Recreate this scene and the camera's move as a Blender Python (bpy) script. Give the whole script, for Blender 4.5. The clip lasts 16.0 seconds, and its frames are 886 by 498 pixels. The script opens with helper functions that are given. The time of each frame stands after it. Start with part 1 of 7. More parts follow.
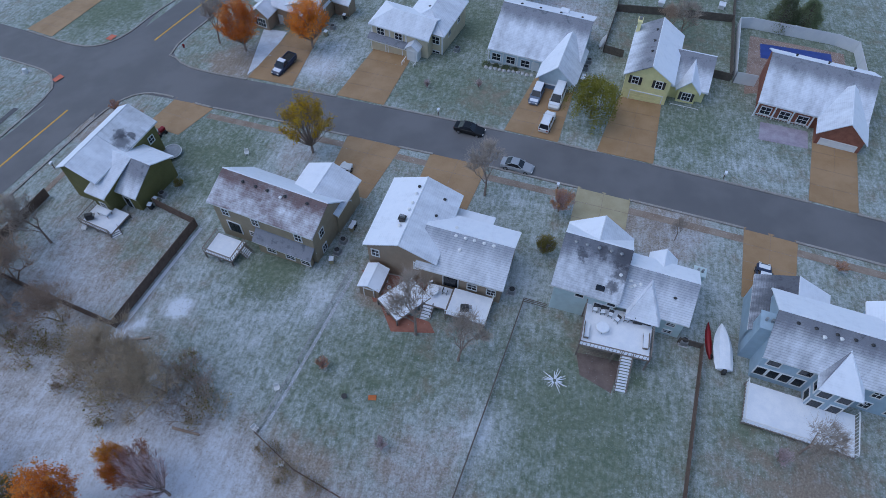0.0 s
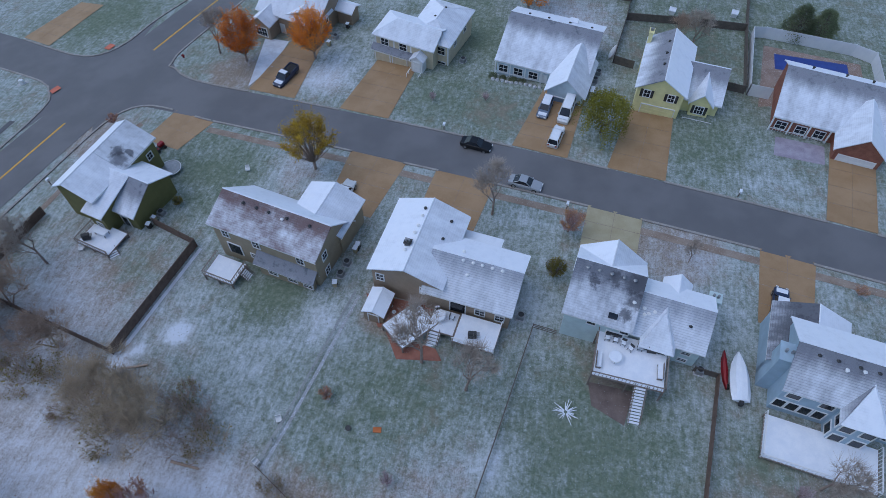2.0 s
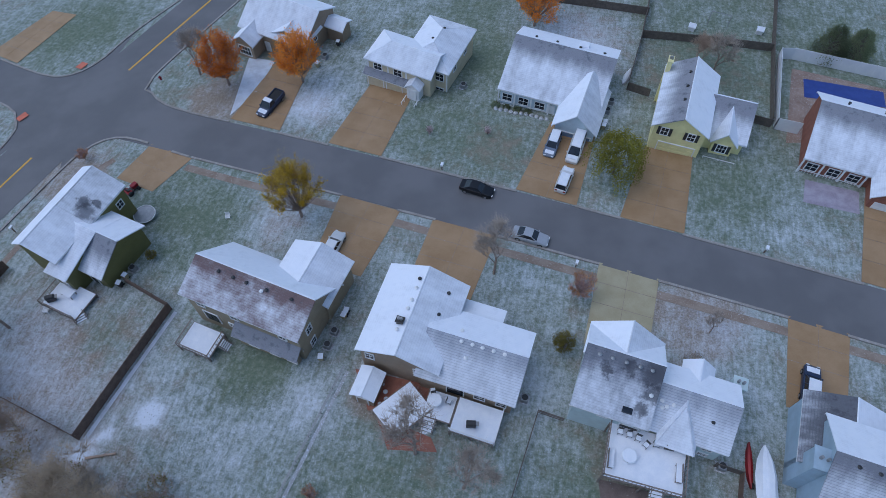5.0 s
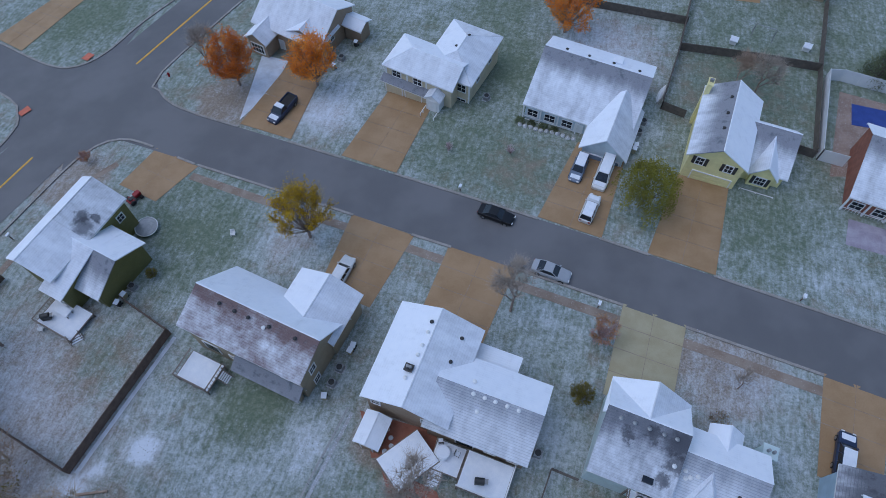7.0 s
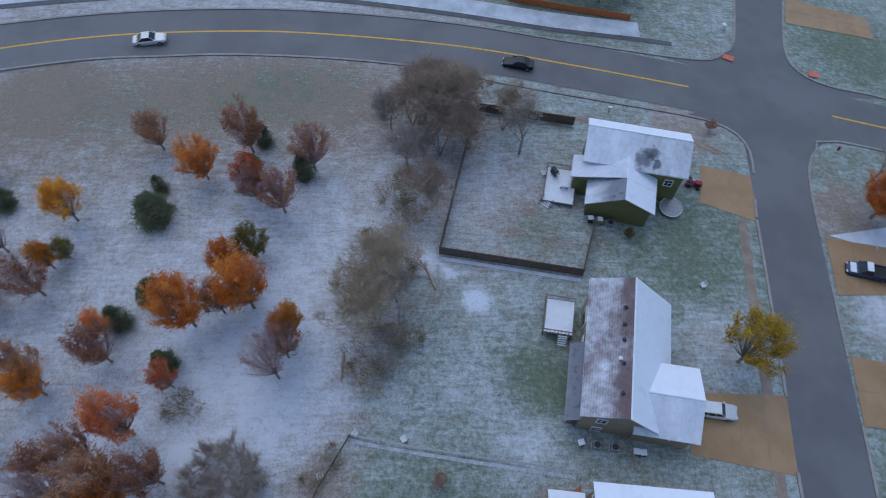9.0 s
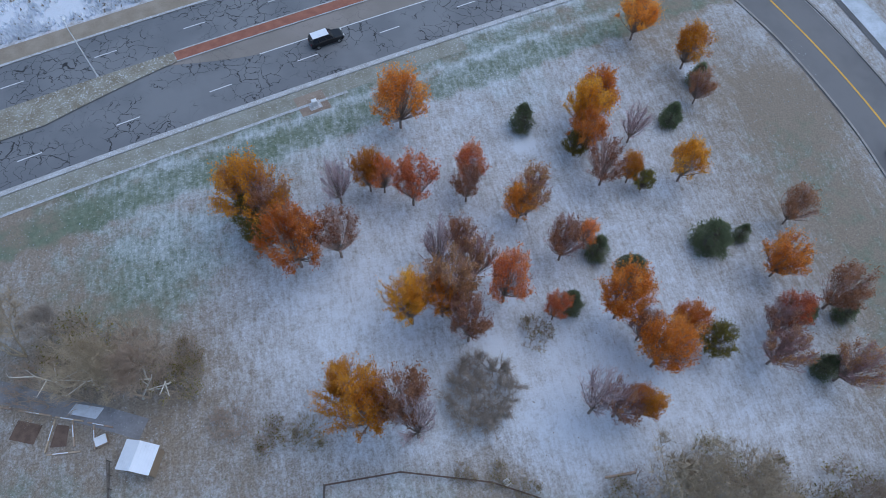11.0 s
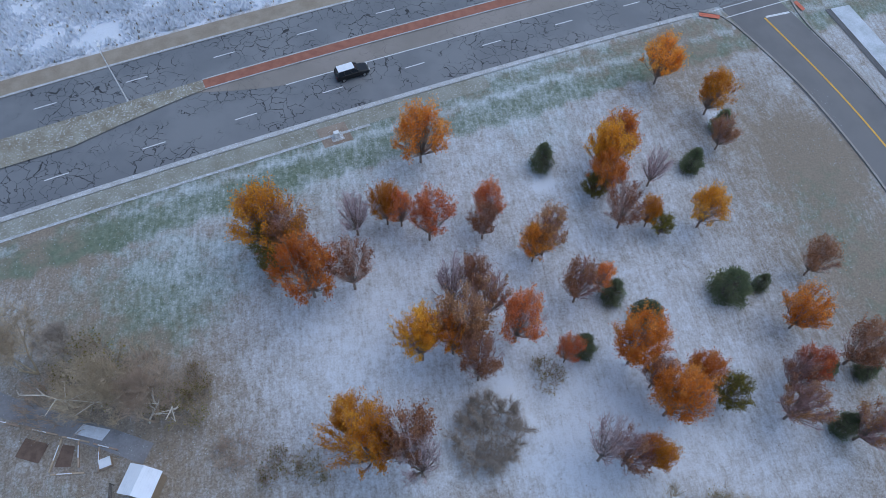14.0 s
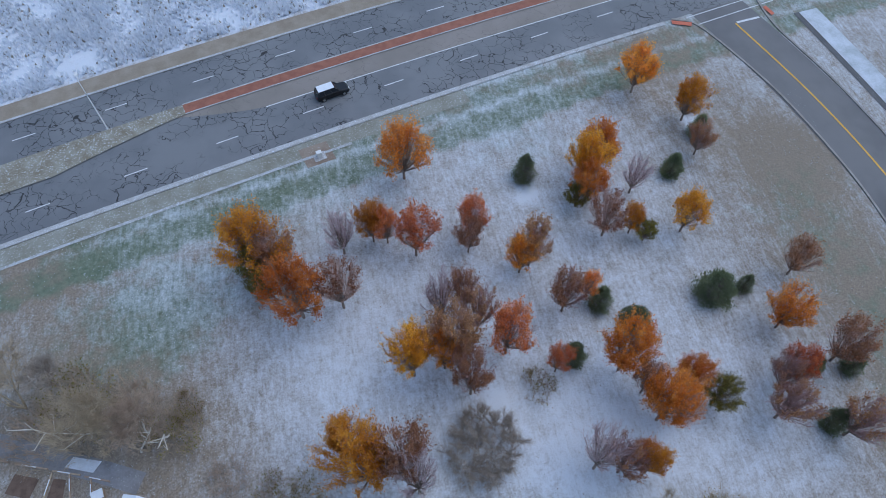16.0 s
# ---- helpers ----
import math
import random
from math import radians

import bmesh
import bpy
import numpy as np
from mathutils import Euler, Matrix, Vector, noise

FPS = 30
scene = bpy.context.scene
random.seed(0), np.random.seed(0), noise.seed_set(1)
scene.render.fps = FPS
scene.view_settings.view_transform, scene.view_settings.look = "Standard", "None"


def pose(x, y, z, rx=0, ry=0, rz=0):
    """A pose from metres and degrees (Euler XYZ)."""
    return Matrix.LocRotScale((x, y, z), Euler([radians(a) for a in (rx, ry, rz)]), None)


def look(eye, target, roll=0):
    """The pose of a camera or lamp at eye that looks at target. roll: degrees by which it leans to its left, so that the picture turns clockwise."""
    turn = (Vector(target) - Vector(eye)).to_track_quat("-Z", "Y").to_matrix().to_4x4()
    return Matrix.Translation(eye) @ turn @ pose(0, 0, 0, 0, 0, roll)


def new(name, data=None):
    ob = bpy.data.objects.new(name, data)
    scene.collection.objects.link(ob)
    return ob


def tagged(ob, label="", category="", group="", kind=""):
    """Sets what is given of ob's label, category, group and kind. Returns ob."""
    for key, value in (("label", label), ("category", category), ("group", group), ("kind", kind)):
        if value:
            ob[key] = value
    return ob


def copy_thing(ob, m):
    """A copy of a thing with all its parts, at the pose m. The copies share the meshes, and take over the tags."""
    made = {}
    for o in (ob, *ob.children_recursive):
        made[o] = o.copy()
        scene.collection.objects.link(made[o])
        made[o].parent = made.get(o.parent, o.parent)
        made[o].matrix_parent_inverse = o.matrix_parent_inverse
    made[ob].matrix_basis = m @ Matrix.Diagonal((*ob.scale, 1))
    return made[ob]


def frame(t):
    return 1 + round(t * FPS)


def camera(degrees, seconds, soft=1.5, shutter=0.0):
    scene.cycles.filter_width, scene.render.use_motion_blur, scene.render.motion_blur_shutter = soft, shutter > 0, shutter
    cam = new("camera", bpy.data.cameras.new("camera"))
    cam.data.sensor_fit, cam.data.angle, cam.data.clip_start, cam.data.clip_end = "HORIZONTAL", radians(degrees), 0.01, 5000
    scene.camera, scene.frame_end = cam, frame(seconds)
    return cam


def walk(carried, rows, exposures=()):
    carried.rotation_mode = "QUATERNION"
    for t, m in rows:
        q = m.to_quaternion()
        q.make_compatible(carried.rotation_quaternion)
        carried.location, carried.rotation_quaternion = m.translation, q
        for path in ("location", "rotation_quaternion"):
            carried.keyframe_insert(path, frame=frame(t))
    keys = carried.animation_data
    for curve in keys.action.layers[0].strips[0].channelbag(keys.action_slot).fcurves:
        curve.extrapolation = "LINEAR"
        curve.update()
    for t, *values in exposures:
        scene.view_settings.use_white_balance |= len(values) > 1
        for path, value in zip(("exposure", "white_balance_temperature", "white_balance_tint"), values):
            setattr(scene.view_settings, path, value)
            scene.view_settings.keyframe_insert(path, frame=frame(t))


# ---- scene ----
EXPOSURES = [(0.0, -0.25, 5820, 10), (6.0, -0.25, 5820, 10), (8.0, -0.30, 5820, 10), (9.0, -0.28, 5850, 9), (10.0, -0.06, 5980, 7), (12.5, -0.02, 6070, 7), (16.0, -0.02, 6070, 7)]
# The flight: seconds, place, heading, downward tilt, lean.
cam = camera(66.28, 16.0, soft=0.85, shutter=0.1)
PATH = [
    (0, 7.30, -8.07, 71.54, 11.88, 55.72, 0.41),
    (1, 6.53, -6.45, 71.42, 11.88, 55.93, 0.30),
    (2, 5.91, -3.97, 71.32, 12.28, 56.12, 0.08),
    (3, 5.12, -0.26, 71.32, 12.24, 56.33, -0.03),
    (3.5, 4.81, 2.09, 71.39, 12.43, 56.52, -0.06),
    (4, 4.44, 4.67, 71.35, 12.53, 56.67, -0.12),
    (6.3, 2.15, 16.79, 70.90, 12.92, 61.91, -0.35),
    (6.5, 1.88, 17.48, 70.85, 12.87, 61.85, -0.22),
    (7, 1.26, 19.08, 70.71, 15.17, 61.67, -0.01),
    (7.5, 0.82, 20.15, 70.60, 23.10, 61.63, 0.31),
    (8, 0.21, 20.89, 70.49, 42.13, 62.01, 0.60),
    (8.5, -0.63, 21.26, 70.41, 65.39, 62.22, 0.02),
    (9, -1.56, 21.28, 70.50, 89.19, 62.08, -0.14),
    (9.5, -2.59, 21.04, 70.67, 115.56, 61.96, -0.02),
    (10, -3.66, 20.53, 70.81, 138.27, 61.83, 0.20),
    (10.2, -4.07, 20.31, 70.85, 146.73, 61.74, 0.35),
    (10.6, -4.19, 20.16, 70.88, 160.30, 61.58, 0.35),
    (11, -4.46, 19.79, 70.96, 168.00, 61.20, 0.36),
    (11.5, -4.88, 19.23, 71.07, 171.40, 60.63, 0.37),
    (12.3, -5.26, 18.71, 71.18, 172.84, 60.09, 0.37),
    (12.5, -5.23, 18.77, 71.18, 172.80, 59.90, 0.30),
    (13, -5.14, 18.97, 71.17, 172.41, 59.45, 0.26),
    (13.5, -5.13, 19.18, 71.11, 171.92, 58.99, 0.11),
    (14, -5.20, 19.24, 71.09, 171.40, 58.63, -0.05),
    (14.5, -5.32, 19.24, 71.18, 170.91, 58.37, -0.30),
    (15, -5.36, 19.26, 71.31, 170.39, 58.04, -0.47),
    (15.5, -5.26, 19.23, 71.39, 169.76, 57.78, -0.57),
    (16, -5.10, 19.23, 71.43, 169.12, 57.52, -0.55),
]


def view(x, y, z, heading, tilt, lean):
    return pose(x, y, z, 0, 0, heading) @ pose(0, 0, 0, 90 - tilt) @ pose(0, 0, 0, 0, 0, lean)


walk(cam, [(t, view(*row)) for t, *row in PATH], exposures=EXPOSURES)

# Overcast winter daylight: a blue-white sky and a weak, very soft sun.
world = bpy.data.worlds.new("overcast_sky")
scene.world = world
world.use_nodes = True
wn = world.node_tree
sky = wn.nodes.new("ShaderNodeTexSky")
sky.sky_type, sky.sun_disc = "NISHITA", False
sky.sun_elevation, sky.sun_rotation = radians(58), radians(255)
sky.air_density, sky.dust_density, sky.ozone_density = 1.2, 1.0, 2.0
wn.links.new(sky.outputs[0], wn.nodes["Background"].inputs[0])
wn.nodes["Background"].inputs[1].default_value = 0.17
sun = new("sun", bpy.data.lights.new("sun", "SUN"))
sun.data.energy, sun.data.angle, sun.data.color = 0.9, radians(70), (1.0, 0.97, 0.94)
sun.matrix_world = look((-24, -6, 62), (0, 0, 0))

# ---- materials ----


def nodes_of(name):
    m = bpy.data.materials.new(name)
    m.use_nodes = True
    return m, m.node_tree.nodes, m.node_tree.links


def noise_tex(n, l, vec, scale, detail=4.0, rough=0.6):
    t = n.new("ShaderNodeTexNoise")
    t.inputs["Scale"].default_value, t.inputs["Detail"].default_value, t.inputs["Roughness"].default_value = scale, detail, rough
    l.new(vec, t.inputs["Vector"])
    return t.outputs["Fac"]


def calc(n, l, op, a, b=None, clamp=False):
    m = n.new("ShaderNodeMath")
    m.operation, m.use_clamp = op, clamp
    for i, x in enumerate((a, b)):
        if x is None:
            continue
        if isinstance(x, (int, float)):
            m.inputs[i].default_value = x
        else:
            l.new(x, m.inputs[i])
    return m.outputs[0]


def blend(n, l, fac, a, b):
    m = n.new("ShaderNodeMix")
    m.data_type = "RGBA"
    for socket, x in ((m.inputs[0], fac), (m.inputs[6], a), (m.inputs[7], b)):
        if isinstance(x, (int, float)):
            socket.default_value = x
        elif isinstance(x, tuple):
            socket.default_value = (*x[:3], 1)
        else:
            l.new(x, socket)
    return m.outputs[2]


def step(n, l, x, lo, hi):
    m = n.new("ShaderNodeMapRange")
    m.interpolation_type = "SMOOTHSTEP"
    l.new(x, m.inputs[0])
    m.inputs[1].default_value, m.inputs[2].default_value = lo, hi
    return m.outputs[0]


def bump(n, l, height, bsdf, strength=0.4, dist=0.03):
    b = n.new("ShaderNodeBump")
    b.inputs["Strength"].default_value, b.inputs["Distance"].default_value = strength, dist
    l.new(height, b.inputs["Height"])
    l.new(b.outputs[0], bsdf.inputs["Normal"])


def surface(name, a, b, scale=3.0, fine=25.0, rough=0.8, metal=0.0, relief=0.25, vary=0.0, speck=None):
    """A surface that drifts between two colours at one scale and is grained at a finer one."""
    m, n, l = nodes_of(name)
    bsdf = n["Principled BSDF"]
    pos = n.new("ShaderNodeTexCoord").outputs["Object"]
    big, small = noise_tex(n, l, pos, scale), noise_tex(n, l, pos, fine)
    fac = calc(n, l, "ADD", calc(n, l, "MULTIPLY", step(n, l, big, 0.3, 0.7), 0.65), calc(n, l, "MULTIPLY", step(n, l, small, 0.3, 0.7), 0.35))
    col = blend(n, l, fac, a, b)
    if speck:
        col = blend(n, l, calc(n, l, "MULTIPLY", step(n, l, small, speck[1], speck[1] + 0.08), speck[2]), col, speck[0])
    if vary:
        hsv = n.new("ShaderNodeHueSaturation")
        rnd = n.new("ShaderNodeObjectInfo").outputs["Random"]
        l.new(calc(n, l, "ADD", calc(n, l, "MULTIPLY", rnd, vary), 1 - vary / 2), hsv.inputs["Value"])
        l.new(calc(n, l, "ADD", calc(n, l, "MULTIPLY", rnd, vary * 0.12), 0.5 - vary * 0.06), hsv.inputs["Hue"])
        l.new(col, hsv.inputs["Color"])
        col = hsv.outputs[0]
    l.new(col, bsdf.inputs["Base Color"])
    bsdf.inputs["Roughness"].default_value, bsdf.inputs["Metallic"].default_value = rough, metal
    if relief:
        bump(n, l, small, bsdf, relief)
    return m


SNOW = (0.715, 0.765, 0.845)


def roof_mat(name, shingle, cover, patch=0.35, wet=(0.10, 0.10, 0.12), ridge=0.0, reach=2.5, lines=0.05, drip=(1.0, 0.3), soot=None):
    """Asphalt shingles in courses under thin snow; cover is how much of them the snow hides."""
    m, n, l = nodes_of(name)
    bsdf = n["Principled BSDF"]
    uv = n.new("ShaderNodeUVMap").outputs[0]
    pos = n.new("ShaderNodeTexCoord").outputs["Object"]
    mapped = n.new("ShaderNodeMapping")
    l.new(uv, mapped.inputs[0])
    mapped.inputs["Scale"].default_value = (*drip, 1.0)
    sep = n.new("ShaderNodeSeparateXYZ")
    l.new(uv, sep.inputs[0])
    course = n.new("ShaderNodeMath")
    course.operation = "FRACT"
    l.new(calc(n, l, "MULTIPLY", sep.outputs[1], 3.6), course.inputs[0])
    row = step(n, l, course.outputs[0], 0.0, 0.35)
    grain, big, mid = noise_tex(n, l, pos, 14.0), noise_tex(n, l, mapped.outputs[0], 0.55, 5.0), noise_tex(n, l, pos, 1.3, 5.0, 0.65)
    base = blend(n, l, grain, tuple(c * 0.7 for c in shingle), tuple(min(1, c * 1.35) for c in shingle))
    base = blend(n, l, step(n, l, mid, 0.5, 0.7), base, wet)
    lie = calc(n, l, "ADD", calc(n, l, "MULTIPLY", big, 0.6), calc(n, l, "MULTIPLY", mid, 0.3))
    lie = calc(n, l, "ADD", lie, calc(n, l, "MULTIPLY", calc(n, l, "SUBTRACT", row, 0.7), lines))
    lie = calc(n, l, "ADD", lie, calc(n, l, "MULTIPLY", grain, 0.10))
    if ridge:
        far = n.new("ShaderNodeMath")
        far.operation = "ABSOLUTE"
        l.new(sep.outputs[1], far.inputs[0])
        near = calc(n, l, "SUBTRACT", 1.0, step(n, l, far.outputs[0], 0.2, reach))
        lie = calc(n, l, "SUBTRACT", lie, calc(n, l, "MULTIPLY", near, ridge))
    edge = 0.92 - cover * 0.75
    snow = step(n, l, lie, edge - patch * 0.35, edge + patch * 0.35)
    tint = blend(n, l, mid, (0.74, 0.79, 0.88), (0.84, 0.87, 0.93))
    cover_col = blend(n, l, snow, base, tint)
    for su, sv, sr in soot or ():
        away = n.new("ShaderNodeVectorMath")
        away.operation = "DISTANCE"
        flat_pos = n.new("ShaderNodeVectorMath")
        flat_pos.operation = "MULTIPLY"
        l.new(pos, flat_pos.inputs[0])
        flat_pos.inputs[1].default_value = (1, 1, 0)
        l.new(flat_pos.outputs[0], away.inputs[0])
        away.inputs[1].default_value = (su, sv, 0)
        ragged = calc(n, l, "ADD", away.outputs["Value"], calc(n, l, "MULTIPLY", calc(n, l, "SUBTRACT", mid, 0.5), 2.2))
        stain = calc(n, l, "SUBTRACT", 1.0, step(n, l, ragged, sr * 0.45, sr * 1.15))
        cover_col = blend(n, l, calc(n, l, "MULTIPLY", stain, 0.72), cover_col, (0.045, 0.047, 0.06))
    l.new(cover_col, bsdf.inputs["Base Color"])
    bsdf.inputs["Roughness"].default_value = 0.85
    bump(n, l, calc(n, l, "ADD", row, calc(n, l, "MULTIPLY", snow, 1.2)), bsdf, 0.35, 0.02)
    return m


def siding_mat(name, col, pitch=5.5, dirt=0.15):
    """Painted lap siding: boards with shadow laps, faded in patches."""
    m, n, l = nodes_of(name)
    bsdf = n["Principled BSDF"]
    pos = n.new("ShaderNodeTexCoord").outputs["Object"]
    sep = n.new("ShaderNodeSeparateXYZ")
    l.new(pos, sep.inputs[0])
    f = n.new("ShaderNodeMath")
    f.operation = "FRACT"
    l.new(calc(n, l, "MULTIPLY", sep.outputs[2], pitch), f.inputs[0])
    lap = step(n, l, f.outputs[0], 0.0, 0.15)
    big, small = noise_tex(n, l, pos, 0.8), noise_tex(n, l, pos, 20.0)
    tone = blend(n, l, step(n, l, big, 0.3, 0.7), col, tuple(c * (1 - dirt) for c in col))
    tone = blend(n, l, calc(n, l, "MULTIPLY", small, 0.25), tone, tuple(c * 0.7 for c in col))
    l.new(tone, bsdf.inputs["Base Color"])
    bsdf.inputs["Roughness"].default_value = 0.6
    bump(n, l, calc(n, l, "ADD", lap, calc(n, l, "MULTIPLY", small, 0.15)), bsdf, 0.5, 0.02)
    return m


def ground_mat():
    """Thin snow over winter turf; the mesh says how much snow, turf and leaf litter lies where."""
    m, n, l = nodes_of("snowy_turf")
    bsdf = n["Principled BSDF"]
    pos = n.new("ShaderNodeTexCoord").outputs["Object"]
    att = n.new("ShaderNodeVertexColor")
    att.layer_name = "cover"
    sep = n.new("ShaderNodeSeparateColor")
    l.new(att.outputs[0], sep.inputs[0])
    huge, big, mid = noise_tex(n, l, pos, 0.07, 3.0), noise_tex(n, l, pos, 0.4, 5.0, 0.65), noise_tex(n, l, pos, 1.8, 5.0, 0.7)
    fine = noise_tex(n, l, pos, 4.5, 4.0, 0.8)
    raked = n.new("ShaderNodeMapping")
    l.new(pos, raked.inputs[0])
    raked.inputs["Rotation"].default_value, raked.inputs["Scale"].default_value = (0, 0, radians(8)), (2.4, 0.42, 1.0)
    streak = noise_tex(n, l, raked.outputs[0], 1.0, 4.0, 0.65)
    green = blend(n, l, step(n, l, mid, 0.3, 0.7), (0.125, 0.165, 0.115), (0.20, 0.235, 0.17))
    straw = blend(n, l, step(n, l, fine, 0.3, 0.7), (0.21, 0.175, 0.14), (0.34, 0.285, 0.225))
    litter = blend(n, l, step(n, l, fine, 0.35, 0.65), (0.09, 0.06, 0.05), (0.18, 0.12, 0.095))
    turf = blend(n, l, step(n, l, calc(n, l, "ADD", sep.outputs[1], calc(n, l, "MULTIPLY", calc(n, l, "SUBTRACT", big, 0.5), 0.9)), 0.3, 0.7), straw, green)
    turf = blend(n, l, step(n, l, calc(n, l, "ADD", sep.outputs[2], calc(n, l, "MULTIPLY", calc(n, l, "SUBTRACT", mid, 0.5), 0.8)), 0.35, 0.75), turf, litter)
    lie = calc(n, l, "ADD", calc(n, l, "MULTIPLY", fine, 0.40), calc(n, l, "MULTIPLY", mid, 0.32))
    lie = calc(n, l, "ADD", lie, calc(n, l, "MULTIPLY", streak, 0.32))
    lie = calc(n, l, "ADD", lie, calc(n, l, "MULTIPLY", calc(n, l, "SUBTRACT", big, 0.5), 0.34))
    lie = calc(n, l, "ADD", lie, calc(n, l, "MULTIPLY", calc(n, l, "SUBTRACT", sep.outputs[0], 0.5), 0.62))
    snow = step(n, l, lie, 0.33, 0.83)
    l.new(blend(n, l, calc(n, l, "MULTIPLY", snow, 0.92), turf, SNOW), bsdf.inputs["Base Color"])
    bsdf.inputs["Roughness"].default_value = 0.95
    bsdf.inputs["Specular IOR Level"].default_value = 0.2
    bump(n, l, calc(n, l, "ADD", fine, calc(n, l, "MULTIPLY", mid, 0.8)), bsdf, 0.7, 0.13)
    return m


def asphalt_mat(name, a, b, crack):
    m, n, l = nodes_of(name)
    bsdf = n["Principled BSDF"]
    pos = n.new("ShaderNodeTexCoord").outputs["Object"]
    warp = n.new("ShaderNodeMixRGB")
    warp.inputs[0].default_value = 0.06
    wn_ = n.new("ShaderNodeTexNoise")
    wn_.inputs["Scale"].default_value, wn_.inputs["Detail"].default_value = 0.5, 6.0
    l.new(pos, wn_.inputs["Vector"])
    scaled = n.new("ShaderNodeVectorMath")
    scaled.operation = "MULTIPLY_ADD"
    l.new(wn_.outputs["Color"], scaled.inputs[0])
    scaled.inputs[1].default_value = (3.4, 3.4, 0)
    l.new(pos, scaled.inputs[2])
    vor = n.new("ShaderNodeTexVoronoi")
    vor.feature, vor.inputs["Scale"].default_value = "DISTANCE_TO_EDGE", 0.62
    l.new(scaled.outputs[0], vor.inputs["Vector"])
    big, fine = noise_tex(n, l, pos, 0.12, 3.0), noise_tex(n, l, pos, 9.0, 4.0)
    col = blend(n, l, step(n, l, big, 0.35, 0.65), a, b)
    col = blend(n, l, calc(n, l, "MULTIPLY", fine, 0.35), col, tuple(c * 1.5 for c in b))
    if crack:
        line = calc(n, l, "SUBTRACT", 1.0, step(n, l, vor.outputs["Distance"], 0.010, 0.032))
        where = step(n, l, noise_tex(n, l, pos, 0.16, 3.0), 0.40, 0.54)
        col = blend(n, l, calc(n, l, "MULTIPLY", calc(n, l, "MULTIPLY", line, where), crack), col, (0.012, 0.012, 0.014))
    l.new(col, bsdf.inputs["Base Color"])
    bsdf.inputs["Roughness"].default_value = 0.65
    bump(n, l, fine, bsdf, 0.2, 0.01)
    return m


def leaf_mat(name, a, b, vary=0.5):
    m, n, l = nodes_of(name)
    bsdf = n["Principled BSDF"]
    isl = n.new("ShaderNodeNewGeometry").outputs["Random Per Island"]
    rnd = n.new("ShaderNodeObjectInfo").outputs["Random"]
    pos = n.new("ShaderNodeTexCoord").outputs["Object"]
    patch = step(n, l, noise_tex(n, l, pos, 0.4), 0.38, 0.62)
    fac = calc(n, l, "ADD", calc(n, l, "MULTIPLY", isl, 0.4), calc(n, l, "MULTIPLY", patch, 0.6))
    hsv = n.new("ShaderNodeHueSaturation")
    l.new(blend(n, l, fac, a, b), hsv.inputs["Color"])
    l.new(calc(n, l, "ADD", calc(n, l, "MULTIPLY", rnd, 0.05 * vary), 0.5 - 0.025 * vary), hsv.inputs["Hue"])
    l.new(calc(n, l, "ADD", calc(n, l, "MULTIPLY", rnd, vary), 1 - vary / 2), hsv.inputs["Value"])
    l.new(hsv.outputs[0], bsdf.inputs["Base Color"])
    bsdf.inputs["Roughness"].default_value = 0.8
    bsdf.inputs["Specular IOR Level"].default_value = 0.2
    thin, mix = n.new("ShaderNodeBsdfTranslucent"), n.new("ShaderNodeMixShader")
    l.new(hsv.outputs[0], thin.inputs[0])
    mix.inputs[0].default_value = 0.5
    l.new(bsdf.outputs[0], mix.inputs[1])
    l.new(thin.outputs[0], mix.inputs[2])
    l.new(mix.outputs[0], n["Material Output"].inputs[0])
    return m


TURF = ground_mat()
ASPHALT = asphalt_mat("street_asphalt", (0.105, 0.104, 0.108), (0.145, 0.142, 0.146), 0.0)
ASPHALT_OLD = asphalt_mat("cracked_asphalt", (0.128, 0.135, 0.148), (0.178, 0.184, 0.194), 0.95)
ASPHALT_TURN = asphalt_mat("worn_turn_lane", (0.19, 0.17, 0.15), (0.25, 0.22, 0.20), 0.25)
DRIVE = surface("wet_tan_concrete", (0.29, 0.175, 0.08), (0.40, 0.26, 0.14), 0.3, 9, 0.6)
DRIVE_PALE = surface("pale_concrete_drive", (0.34, 0.29, 0.17), (0.43, 0.38, 0.25), 0.5, 12, 0.75)
WALK = surface("damp_sidewalk", (0.21, 0.15, 0.11), (0.33, 0.27, 0.22), 0.6, 9, 0.8, speck=(SNOW, 0.62, 0.6))
KERB = surface("kerb_concrete", (0.33, 0.32, 0.31), (0.52, 0.53, 0.55), 0.8, 8, 0.8, speck=(SNOW, 0.55, 0.8))
SNOWY_WALK = surface("snowed_path", (0.5, 0.52, 0.56), SNOW, 0.6, 7, 0.9)
BRICK_PAVE = surface("red_brick_paving", (0.24, 0.09, 0.06), (0.36, 0.15, 0.10), 1.0, 16, 0.8)
KERB_DULL = surface("dull_street_kerb", (0.24, 0.215, 0.19), (0.36, 0.34, 0.32), 0.8, 8, 0.85, speck=(SNOW, 0.62, 0.5))
GRAVEL = surface("brown_shoulder", (0.25, 0.205, 0.155), (0.36, 0.31, 0.25), 0.5, 6, 0.95)
PAINT_WHITE = surface("road_paint_white", (0.55, 0.56, 0.58), (0.75, 0.76, 0.78), 1.5, 20, 0.6)
PAINT_YELLOW = surface("road_paint_yellow", (0.62, 0.33, 0.03), (0.75, 0.45, 0.06), 1.5, 20, 0.6)
SNOW_MAT = surface("fresh_snow", (0.72, 0.76, 0.83), (0.84, 0.86, 0.90), 1.2, 9, 0.9, relief=0.4)
